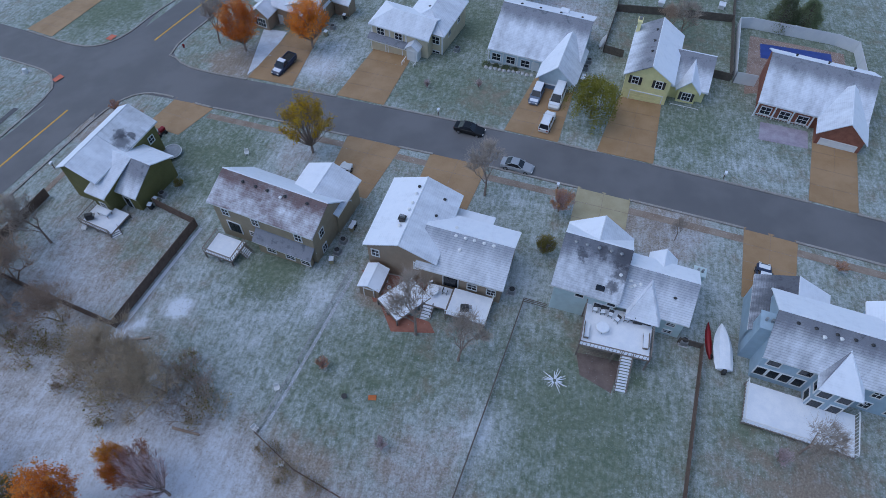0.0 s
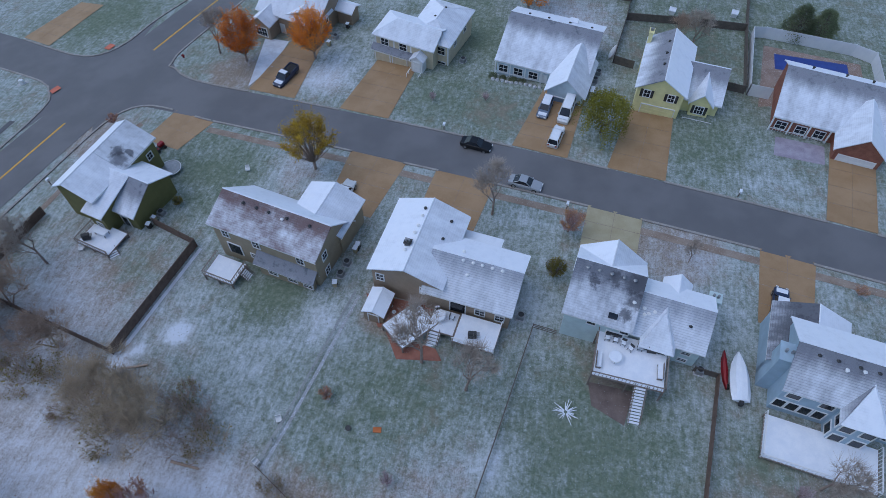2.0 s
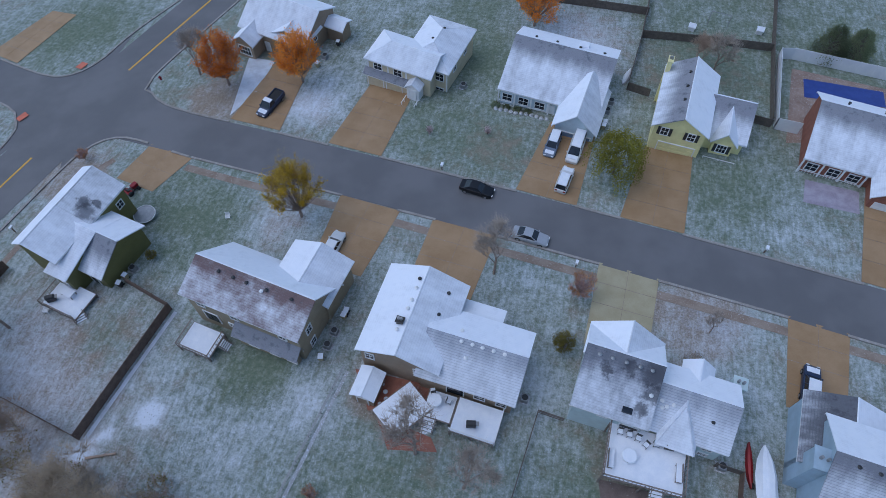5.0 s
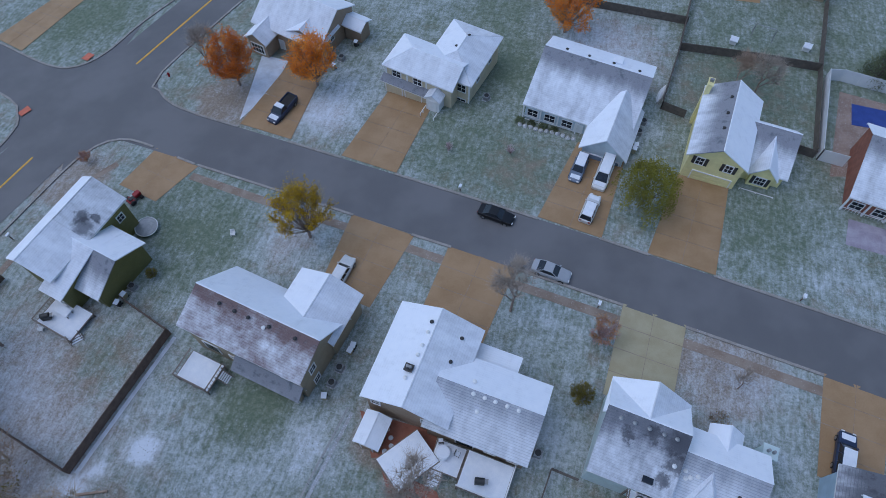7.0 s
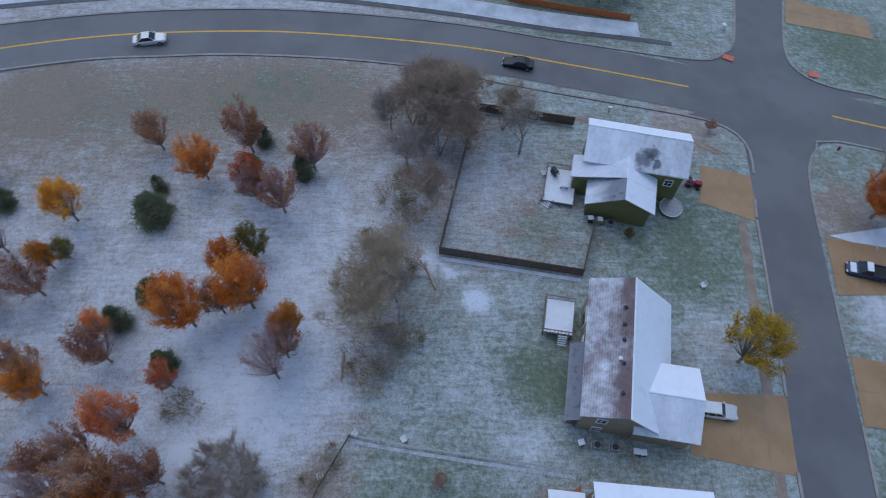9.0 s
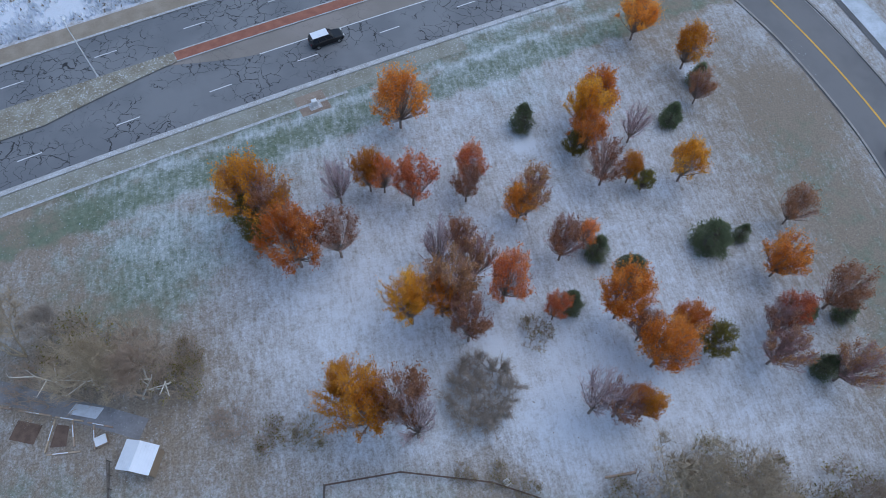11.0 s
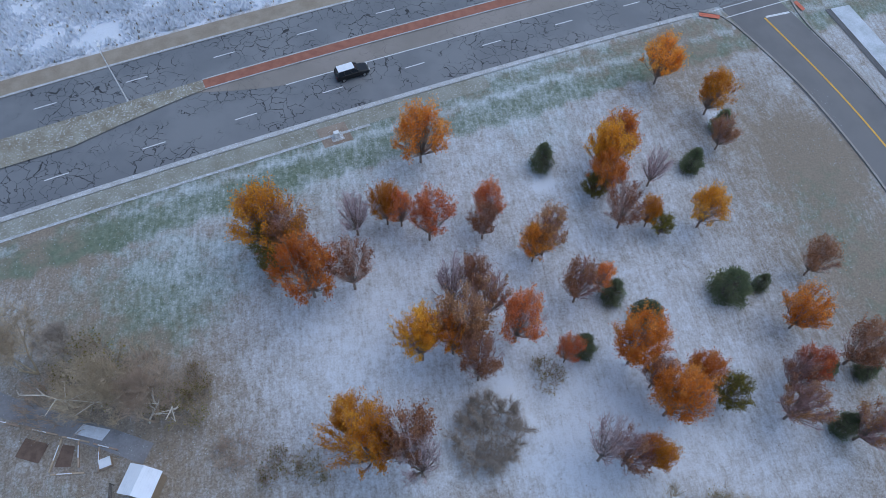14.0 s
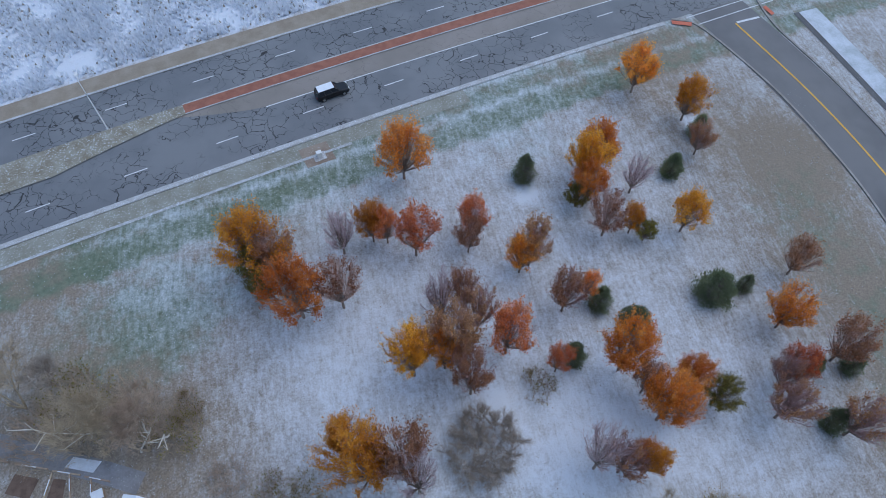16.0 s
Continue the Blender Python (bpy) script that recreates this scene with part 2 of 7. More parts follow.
WHITE_TRIM = surface("white_trim", (0.70, 0.71, 0.72), (0.80, 0.80, 0.80), 1.5, 15, 0.5)
GLASS = surface("window_glass", (0.012, 0.015, 0.02), (0.03, 0.035, 0.045), 0.7, 4, 0.08, relief=0)
FENCE_WOOD = surface("weathered_fence", (0.10, 0.065, 0.05), (0.19, 0.13, 0.10), 1.5, 18, 0.85)
FENCE_DARK = surface("dark_fence", (0.095, 0.08, 0.07), (0.165, 0.14, 0.12), 1.5, 18, 0.85)
VINYL = surface("white_vinyl", (0.66, 0.69, 0.73), (0.76, 0.78, 0.80), 0.7, 10, 0.5)
STEEL = surface("galvanised_steel", (0.26, 0.27, 0.28), (0.38, 0.39, 0.40), 2, 20, 0.5, 0.6)
DARK_METAL = surface("dark_metal", (0.03, 0.03, 0.032), (0.06, 0.06, 0.06), 2, 20, 0.5, 0.3)
BARK = surface("grey_brown_bark", (0.11, 0.085, 0.075), (0.20, 0.16, 0.14), 2, 14, 0.95)
BARK_GREY = surface("grey_garden_bark", (0.23, 0.175, 0.145), (0.37, 0.29, 0.24), 2, 14, 0.95)
BARK_DUN = surface("dun_twigs", (0.33, 0.28, 0.24), (0.50, 0.43, 0.37), 2, 14, 0.95)
BARK_WARM = surface("warm_brown_twigs", (0.36, 0.20, 0.13), (0.54, 0.34, 0.25), 2, 14, 0.95, vary=0.3)
BARK_RED = surface("reddish_twigs", (0.46, 0.29, 0.25), (0.66, 0.45, 0.41), 2, 14, 0.95, vary=0.3)
BARK_PALE = surface("pale_twigs", (0.33, 0.25, 0.185), (0.50, 0.39, 0.30), 2, 14, 0.95, vary=0.3)
BARK_MAUVE = surface("mauve_twigs", (0.47, 0.35, 0.36), (0.68, 0.55, 0.57), 2, 14, 0.95, vary=0.3)
RUBBER = surface("tyre_rubber", (0.015, 0.015, 0.015), (0.03, 0.03, 0.03), 4, 20, 0.8)
ALLOY = surface("alloy_rim", (0.35, 0.35, 0.36), (0.5, 0.5, 0.5), 4, 20, 0.35, 0.8)
LEAVES = {
    "orange": leaf_mat("orange_leaves", (0.66, 0.20, 0.03), (0.92, 0.42, 0.09)),
    "gold": leaf_mat("golden_leaves", (0.62, 0.24, 0.03), (0.86, 0.44, 0.06)),
    "red": leaf_mat("red_orange_leaves", (0.64, 0.17, 0.06), (0.90, 0.36, 0.12)),
    "brown": leaf_mat("brown_leaves", (0.34, 0.17, 0.09), (0.58, 0.32, 0.18)),
    "pine": leaf_mat("dark_evergreen", (0.14, 0.175, 0.10), (0.32, 0.35, 0.21), 0.35),
    "olive": leaf_mat("olive_leaves", (0.16, 0.145, 0.04), (0.34, 0.28, 0.07), 0.3),
    "yellow": leaf_mat("yellow_leaves", (0.50, 0.33, 0.02), (0.78, 0.56, 0.05), 0.3),
    "willow": leaf_mat("yellow_green_leaves", (0.16, 0.155, 0.03), (0.36, 0.33, 0.06), 0.2),
}

# ---- building blocks ----


def gz(x, y):
    """Height of the ground: a gentle slope down to the north-west."""
    u, w = min(max(x, -135), 80) / 50, (min(max(y, -105), 140) - 20) / 50
    return 2.166 * u - 3.193 * w - 1.126 * u * u + 0.52 * u * w - 0.786 * w * w


def box(bm, x0, x1, y0, y1, z0, z1, m=None):
    vs = [bm.verts.new((x, y, z)) for x in (x0, x1) for y in (y0, y1) for z in (z0, z1)]
    for f in ((0, 1, 3, 2), (4, 6, 7, 5), (0, 4, 5, 1), (2, 3, 7, 6), (0, 2, 6, 4), (1, 5, 7, 3)):
        bm.faces.new([vs[i] for i in f])
    if m is not None:
        bmesh.ops.transform(bm, matrix=m, verts=vs)
    return vs


def prism(bm, pts, depth, m=None):
    """A polygon of (x, y, z) corners, thickened along its normal."""
    a = [Vector(p) for p in pts]
    nrm = (a[1] - a[0]).cross(a[2] - a[0]).normalized() * depth
    lo, hi = [bm.verts.new(p) for p in a], [bm.verts.new(p + nrm) for p in a]
    bm.faces.new(list(reversed(lo)))
    bm.faces.new(hi)
    k = len(a)
    for i in range(k):
        bm.faces.new((lo[i], lo[(i + 1) % k], hi[(i + 1) % k], hi[i]))
    if m is not None:
        bmesh.ops.transform(bm, matrix=m, verts=lo + hi)


def tube(bm, p, q, r0, r1, sides=5):
    p, q = Vector(p), Vector(q)
    d = (q - p).normalized()
    a = d.orthogonal().normalized()
    b = d.cross(a)
    rings = []
    for c, r in ((p, r0), (q, r1)):
        rings.append([bm.verts.new(c + (a * math.cos(2 * math.pi * i / sides) + b * math.sin(2 * math.pi * i / sides)) * r) for i in range(sides)])
    for i in range(sides):
        j = (i + 1) % sides
        bm.faces.new((rings[0][i], rings[0][j], rings[1][j], rings[1][i]))
    bm.faces.new(list(reversed(rings[0])))
    bm.faces.new(rings[1])


def disc(bm, c, r, h, sides=20, top=None):
    cx, cy, cz = c
    lo = [bm.verts.new((cx + r * math.cos(2 * math.pi * i / sides), cy + r * math.sin(2 * math.pi * i / sides), cz)) for i in range(sides)]
    t = r if top is None else top
    hi = [bm.verts.new((cx + t * math.cos(2 * math.pi * i / sides), cy + t * math.sin(2 * math.pi * i / sides), cz + h)) for i in range(sides)]
    bm.faces.new(list(reversed(lo)))
    bm.faces.new(hi)
    for i in range(sides):
        bm.faces.new((lo[i], lo[(i + 1) % sides], hi[(i + 1) % sides], hi[i]))


def part(name, bm, material, parent=None, label="", smooth=False):
    me = bpy.data.meshes.new(name)
    bmesh.ops.recalc_face_normals(bm, faces=bm.faces[:])
    bm.to_mesh(me)
    bm.free()
    me.materials.append(material)
    if smooth:
        me.polygons.foreach_set("use_smooth", [True] * len(me.polygons))
    ob = new(name, me)
    if parent is not None:
        ob.parent = parent
    if label:
        ob["label"] = label
    return ob


def thing(name, m, label, category, group="", kind=""):
    ob = new(name)
    ob.matrix_world = m
    return tagged(ob, label, category, group, kind)


def boxes(name, material, parent, *specs, label="", bevel=0.0):
    bm = bmesh.new()
    for s in specs:
        box(bm, *s)
    if bevel:
        bmesh.ops.bevel(bm, geom=bm.edges[:], offset=bevel, segments=1, affect="EDGES", profile=0.5)
    return part(name, bm, material, parent, label)


def strip(name, line, offsets, lift, material, step_len=2.0, label="", kind="structure", category="", thick=0.0):
    """A ribbon along a line of (x, y) points, between two offsets to its left, laid on the ground."""
    pts = dense(line, step_len)
    bm = bmesh.new()
    a, b = offsets
    cuts = max(1, int(abs(b - a) / 2.5))
    rows = []
    for i, p in enumerate(pts):
        d = (pts[min(i + 1, len(pts) - 1)] - pts[max(i - 1, 0)]).normalized()
        nrm = Vector((-d.y, d.x))
        row = []
        for k in range(cuts + 1):
            q = p + nrm * (a + (b - a) * k / cuts)
            row.append(bm.verts.new((q.x, q.y, gz(q.x, q.y) + lift)))
        rows.append(row)
    for r, s in zip(rows, rows[1:]):
        for k in range(cuts):
            bm.faces.new((r[k], s[k], s[k + 1], r[k + 1]))
    if thick:
        ext = bmesh.ops.extrude_face_region(bm, geom=bm.faces[:])
        bmesh.ops.translate(bm, vec=(0, 0, -thick), verts=[v for v in ext["geom"] if isinstance(v, bmesh.types.BMVert)])
    return tagged(part(name, bm, material), label, category, kind=kind)


def dense(line, step_len):
    """Points along a smooth curve through the given ones."""
    p = [Vector(q) for q in line]
    out = []
    for i in range(len(p) - 1):
        p0, p1, p2, p3 = p[max(i - 1, 0)], p[i], p[i + 1], p[min(i + 2, len(p) - 1)]
        k = max(1, int((p2 - p1).length / step_len))
        for j in range(k):
            t = j / k
            out.append(0.5 * (2 * p1 + (p2 - p0) * t + (2 * p0 - 5 * p1 + 4 * p2 - p3) * t * t + (3 * p1 - p0 - 3 * p2 + p3) * t ** 3))
    out.append(p[-1])
    return out


def slab(name, quad, lift, material, n=6, label="", category="", kind="structure"):
    """A four-cornered flat piece laid on the ground, cut into n by n cells."""
    a, b, c, d = [Vector(q) for q in quad]
    bm = bmesh.new()
    grid = []
    for i in range(n + 1):
        row = []
        for j in range(n + 1):
            s, t = i / n, j / n
            q = a * (1 - s) * (1 - t) + b * s * (1 - t) + c * s * t + d * (1 - s) * t
            row.append(bm.verts.new((q.x, q.y, gz(q.x, q.y) + lift)))
        grid.append(row)
    for i in range(n):
        for j in range(n):
            bm.faces.new((grid[i][j], grid[i + 1][j], grid[i + 1][j + 1], grid[i][j + 1]))
    return tagged(part(name, bm, material), label, category, kind=kind)


# ---- ground ----
# Places where the snow, the turf or the leaf litter is thicker: x, y, radius, snow, green, litter.
PATCHES = [
    (-33.2, 25.6, 1.3, .9, 0, 0), (-38.6, 20.2, 1.1, .8, 0, 0), (-37, 22.6, .8, .6, 0, 0), (-25.6, -30.6, 1.2, .7, 0, 0), (-17.2, -14.2, 1, .6, 0, 0), (-15.4, -4.2, 1.3, .6, 0, 0), (-52.2, -39.4, 1, .7, 0, 0),
    (-27, 27, 9, .06, .05, 0), (-24, 33, 5, -.15, .15, 0), (-46, 56, 8, -.1, .4, 0), (-38, 52, 7, -.18, .4, 0), (-30, 54, 5, .15, -.3, .1),
    (-48, 29, 10, .15, -.3, .15), (-44, 33, 5, -.25, .1, 0), (-8, 20, 9, -.1, .25, .0), (-3, 25, 5, -.1, -.1, .35), (0, 13, 6, .05, -.3, .1),
    (14, 18, 9, -.1, .25, -.1), (20, 16, 6, -.1, .0, .2), (6, 17, 3, .25, 0, 0), (27, 48, 5, .1, -.5, .2), (24, 50, 4, -.1, -.4, .35),
    (29, 46, 4, .0, .3, 0), (5, 50, 5, .05, .2, 0), (-32, 77, 5, .35, -.2, .1), (-29, 85, 6, .1, .3, 0), (-47, 76, 5, -.1, -.6, .35),
    (-3, 73, 6, -.16, -.1, -.1), (-13, 76, 6, -.1, .2, 0), (29, 70, 8, -.12, .35, 0), (37, 67, 5, .12, .0, 0), (-8, 93, 7, -.2, .4, 0),
    (5, 99, 9, .25, -.3, 0), (13, 84, 3, .15, .2, 0), (25, 95, 8, -.25, -.15, .1), (25, 110, 9, -.05, .3, 0), (-12, 108, 10, -.15, .3, 0),
    (-20, 115, 20, .1, .1, .05), (-62, 57, 5, -.1, -.5, .3), (-66, 10, 9, -.3, .15, 0), (-66, -12, 9, -.3, .05, .05), (-62, -35, 9, -.28, -.05, 0),
    (-52, -52, 9, -.2, -.15, 0), (-60, -24, 10, -.14, .2, 0), (-64, -2, 8, -.1, .15, 0), (-48, -44, 8, -.1, .1, 0), (-28, -40, 10, .0, .3, 0), (-5, -36, 9, .0, .3, 0), (8, -32, 6, -.1, .3, 0), (27, -19, 15, -.10, .26, -.1),
    (34, -30, 8, -.25, -.25, .05), (17, -20, 8, -.02, .2, -.1), (10, -10, 8, .0, -.4, .1), (12, -3, 10, -.12, -.5, .1), (28, -9, 11, -.3, -.2, .4), (16, -4, 7, -.12, -.2, .15),
    (-2, -14, 9, .10, -.2, 0), (-13, -17, 9, .08, -.3, 0), (-28, -3, 12, .10, -.3, 0), (-30, 4, 9, .12, -.2, 0), (-20, 4, 7, .12, -.2, 0),
    (-42, -18, 10, .0, -.4, .05), (-44, 6, 11, .08, -.3, 0), (-33, -26, 9, .08, -.3, 0), (-55, 15, 8, -.1, -.3, .3), (-33, 15, 8, -.12, -.1, .3),
    (-12, 9, 4, -.2, -.4, .3), (-97, 44, 14, -.28, .25, .1), (-96, 20, 14, -.25, .45, 0), (-85, 90, 10, -.2, .45, 0), (-78, 95, 8, -.1, .35, 0),
    (18, 30, 3.5, -.25, -.4, .35), (-9, 33, 3, -.3, -.6, .5), (40, 17, 8, -.2, -.25, .25), (34, 24, 3, -.15, .1, .1), (-17, 31, 4, .25, .1, 0),
    (8, 37, 3, .2, .2, 0), (31, 40, 4, .1, .3, 0), (-90, -40, 25, -.1, .1, 0), (48, 95, 12, -.1, .1, .1), (40, 112, 10, -.05, .35, 0), (16, -15, 9, -.03, .22, 0), (30, -22, 10, -.03, .05, 0), (22, -28, 8, .05, .12, 0), (5, -10, 8, .06, 0, 0), (10, -6, 7, .08, 0, 0), (-8, -8, 14, .07, 0, 0), (-24, 0, 12, .06, 0, 0), (-60, -14, 10, -.1, .05, 0), (-50, -26, 8, -.06, 0, 0), (-66, -30, 7, -.22, .0, 0), (-68, 0, 8, -.22, .1, 0), (-58, 4, 5, -.12, .05, 0),
    (-24, 22, 6, .06, .1, 0), (-28.5, 38.6, 4, -.1, .4, 0), (-22, 32.6, 4, -.2, .35, 0), (15, 24, 7, -.1, .1, .05), (23, 24, 5, -.05, .25, 0),
]


def cover(x, y):
    """Snow, green and litter at a spot."""
    main = (y + 45.0) - 0.267 * x
    edge = (y - (9 - 0.32 * (x + 17) if x < -17 else 9 - 0.2 * (x + 17))) / 1.5
    field = 1 / (1 + math.exp(min(max(edge, -30), 30)))
    snow, green, litter = 0.46 + 0.13 * field, 0.62 - 0.42 * field, 0.0 + 0.04 * field
    if main < -19:
        snow, green, litter = 1.0 if main < -25 else 0.6, 0.2, 0.05
    elif y > 66 and x > -60:
        snow, green = snow - 0.06, green + 0.03
    elif main < 6.5:
        if main < 1.6 or 4.6 < main < 5.8:
            snow, green = 0.60, 0.5
        else:
            snow, green = 0.40, 0.5
    elif main < 10:
        snow, green = 0.40, 0.55
    for px, py, r, ds, dg, dl in PATCHES:
        d2 = ((x - px) ** 2 + (y - py) ** 2) / (r * r)
        if d2 < 6:
            w = math.exp(-d2)
            snow, green, litter = snow + ds * w, green + dg * w, litter + dl * w
    return snow, green, litter


def axis_steps(lo, hi, fine):
    inner = [lo + fine * i for i in range(int((hi - lo) / fine) + 1)]
    out = [20, 60, 150, 400, 1000, 2500]
    return [lo - d for d in reversed(out)] + inner + [inner[-1] + d for d in out]


xs, ys = axis_steps(-132, 84, 1.2), axis_steps(-100, 138, 1.2)
verts = [(x, y, gz(x, y)) for y in ys for x in xs]
nx = len(xs)
faces = [(j * nx + i, j * nx + i + 1, (j + 1) * nx + i + 1, (j + 1) * nx + i) for j in range(len(ys) - 1) for i in range(nx - 1)]
me = bpy.data.meshes.new("ground")
me.from_pydata(verts, [], faces)
layer = me.color_attributes.new("cover", "FLOAT_COLOR", "POINT")
flat = np.empty((len(verts), 4), dtype=np.float32)
for i, (x, y, z) in enumerate(verts):
    flat[i] = (*cover(x, y), 1.0)
layer.data.foreach_set("color", flat.ravel())
me.polygons.foreach_set("use_smooth", [True] * len(me.polygons))
me.materials.append(TURF)
ground = tagged(new("ground", me), "thin snow over green and straw-coloured winter turf", "ground", kind="structure")

# ---- roads ----
STREET = [(-68, 70.5), (-46, 67.45), (-20, 63.8), (15, 59.0), (60, 52.7), (140, 41.6)]
AVENUE = [(-63.6, -70), (-67.9, -58.4), (-73.3, -42), (-76.8, -26.5), (-78.5, -10), (-78.7, 4), (-77.2, 25), (-74.2, 42), (-70.8, 59.5), (-66.3, 81), (-60, 108), (-52, 140)]
CROSS = [(-70, 71.2), (-80.6, 73.7), (-94.8, 78), (-135, 90)]
strip("road", STREET, (-4.05, 4.05), 0.05, ASPHALT, label="dark damp asphalt of the residential street", category="road")
strip("road", AVENUE, (-5.15, 5.15), 0.045, ASPHALT, label="dark asphalt of the curving collector road", category="road")
strip("road", CROSS, (-4.2, 4.2), 0.04, ASPHALT, label="dark asphalt side street beyond the junction", category="road")


def junction(arc, apex):
    """Asphalt between the middle of the crossing and a rounded corner."""
    arc = dense(arc, 1.0)
    bm = bmesh.new()
    tip = bm.verts.new((apex[0], apex[1], gz(*apex) + 0.036))
    ring = [[bm.verts.new((*(Vector(apex).lerp(p, k / 4)), gz(*Vector(apex).lerp(p, k / 4)) + 0.036)) for k in range(1, 5)] for p in arc]
    for p, q in zip(ring, ring[1:]):
        bm.faces.new((tip, p[0], q[0]))
        for k in range(3):
            bm.faces.new((p[k], p[k + 1], q[k + 1], q[k]))
    tagged(part("road", bm, ASPHALT), "dark asphalt flare of the street junction", "road", kind="structure")


junction([(-49.5, 64.0), (-54, 65.0), (-58, 65.6), (-61.3, 64.6), (-63.4, 61.8), (-64.7, 57.5)], (-70, 70))
junction([(-50, 72.3), (-55.5, 73.6), (-59.2, 76.0), (-61, 80), (-59, 90)], (-67, 72))
junction([(-94.2, 73.2), (-82.5, 69.8), (-79, 67), (-77.2, 62), (-78, 55)], (-72, 71))
junction([(-95.4, 82.6), (-81.5, 78.3), (-76, 78.8), (-73, 83), (-71, 92)], (-70, 74))


def along(s, o):
    """A spot s metres along the highway and o metres across it from its field-side edge."""
    return Vector((0.9661 * s + 0.258 * o, -45.0 + 0.258 * s - 0.9661 * o))


def highway(o0, o1, s0, s1, lift, material, name, label, category="road"):
    strip(name, [along(s, 0) for s in (s0, (s0 + s1) / 2, s1)], (-o0, -o1), lift, material, 3.0, label, "structure", category)


highway(0.0, 7.45, -150, 110, 0.05, ASPHALT_OLD, "road", "cracked grey asphalt lanes of the highway")
highway(7.45, 12.7, -150, 4, 0.045, ASPHALT_TURN, "road", "worn brownish turning lane of the highway")
highway(12.7, 20.2, -150, 110, 0.05, ASPHALT_OLD, "road", "cracked grey asphalt lanes of the far carriageway")
highway(7.45, 12.7, 4, 110, 0.03, ASPHALT_OLD, "road", "asphalt beside the grassy median")
highway(20.2, 23.6, -150, 110, 0.03, GRAVEL, "road", "brown gravel shoulder of the highway")
highway(-0.75, 0.0, -58, 110, 0.12, KERB, "kerb", "pale concrete kerb and gutter beside the highway", "kerb")
highway(20.2, 20.6, -150, 110, 0.12, KERB, "kerb", "pale concrete kerb of the far carriageway", "kerb")
highway(10.95, 12.6, -150, 14.5, 0.14, BRICK_PAVE, "median", "raised red brick median of the highway", "median")
highway(10.75, 10.95, -150, 14.5, 0.15, KERB, "kerb", "concrete edge of the brick median", "kerb")
highway(12.6, 12.8, -150, 14.5, 0.15, KERB, "kerb", "concrete edge of the brick median", "kerb")


FROST_LINE = surface("patchy_snow_line", (0.30, 0.30, 0.29), (0.52, 0.55, 0.59), 0.9, 7, 0.95, speck=(SNOW, 0.55, 0.8))
VERGE = surface("frosted_verge", (0.21, 0.20, 0.155), (0.33, 0.335, 0.30), 0.35, 5, 0.95, speck=(SNOW, 0.58, 0.45))
highway(-3.3, -0.75, -22, 110, 0.03, VERGE, "verge", "frosted straw-green verge beside the highway kerb", "verge")
highway(-3.7, -3.3, -4, 110, 0.05, FROST_LINE, "snow_line", "line of lying snow along the grassy verge", "snow")


def grass_median():
    """The wedge of frosty grass between the carriageways."""
    bm = bmesh.new()
    rows = []
    for i in range(50):
        s = 14.5 + i * 2.0
        near = 10.75 - 3.1 * min(1, i / 9) ** 1.2
        rows.append([along(s, near + (12.6 - near) * k / 4) for k in range(5)])
    vs = [[bm.verts.new((q.x, q.y, gz(q.x, q.y) + 0.16)) for q in r] for r in rows]
    for a, b in zip(vs, vs[1:]):
        for k in range(4):
            bm.faces.new((a[k], b[k], b[k + 1], a[k + 1]))
    ob = part("median", bm, MEDIAN)
    tagged(ob, "frosted straw-coloured grass median of the highway", "median", kind="structure")




def turn_taper():
    """The turning lane's end, narrowing to the nose of the median."""
    bm = bmesh.new()
    rows = [[along(4 + i, o0 + (10.8 - o0) * k / 2) for k in range(3)] for i in range(13) for o0 in (7.45 + 3.3 * (i / 12) ** 1.3,)]
    vs = [[bm.verts.new((q.x, q.y, gz(q.x, q.y) + 0.06)) for q in r] for r in rows]
    for a, b in zip(vs, vs[1:]):
        for k in range(2):
            bm.faces.new((a[k], b[k], b[k + 1], a[k + 1]))
    tagged(part("road", bm, ASPHALT_TURN), "worn brownish end of the turning lane", "road", kind="structure")


turn_taper()
MEDIAN = surface("frosted_straw", (0.20, 0.17, 0.12), (0.34, 0.33, 0.28), 0.5, 5, 0.95, speck=(SNOW, 0.56, 0.55))
grass_median()


def marking(name, pts, width, lift, material, label, kind="structure"):
    strip(name, pts, (-width / 2, width / 2), lift, material, 2.0, label, kind, "road marking")


for k in range(-9, 8):
    s = 10.76 + k * 12.19
    if s > -58:
        marking("lane_dash", [along(s - 1.5, 4.14 - 0.0155 * (s - 1.5)), along(s + 1.5, 4.14 - 0.0155 * (s + 1.5))], 0.16, 0.066, PAINT_WHITE, "short white painted lane dash")
    marking("lane_dash", [along(s - 1.7, 16.35), along(s + 1.3, 16.35)], 0.16, 0.066, PAINT_WHITE, "short white painted lane dash")
marking("lane_line", [along(-55, 7.45), along(4.2, 7.45)], 0.17, 0.066, PAINT_WHITE, "long white painted lane line")
marking("stop_line", [(-72.6, -59.5), (-68.2, -58.6)], 0.4, 0.066, PAINT_WHITE, "white painted stop line across the lane")
marking("crossing_line", [along(-62, -.6), along(-81, -.2)], 0.16, 0.066, PAINT_WHITE, "thin white painted crossing line")
marking("crossing_line", [along(-62.5, -2.6), along(-79, -2.2)], 0.16, 0.066, PAINT_WHITE, "thin white painted crossing line")
marking("centre_line", [(-67.9, -58.4), (-73.3, -42), (-76.8, -26.5), (-78.5, -10), (-78.7, 4), (-77.2, 25), (-74.2, 42), (-70.8, 59.5)], 0.32, 0.066, PAINT_YELLOW, "yellow painted centre line of the collector road")
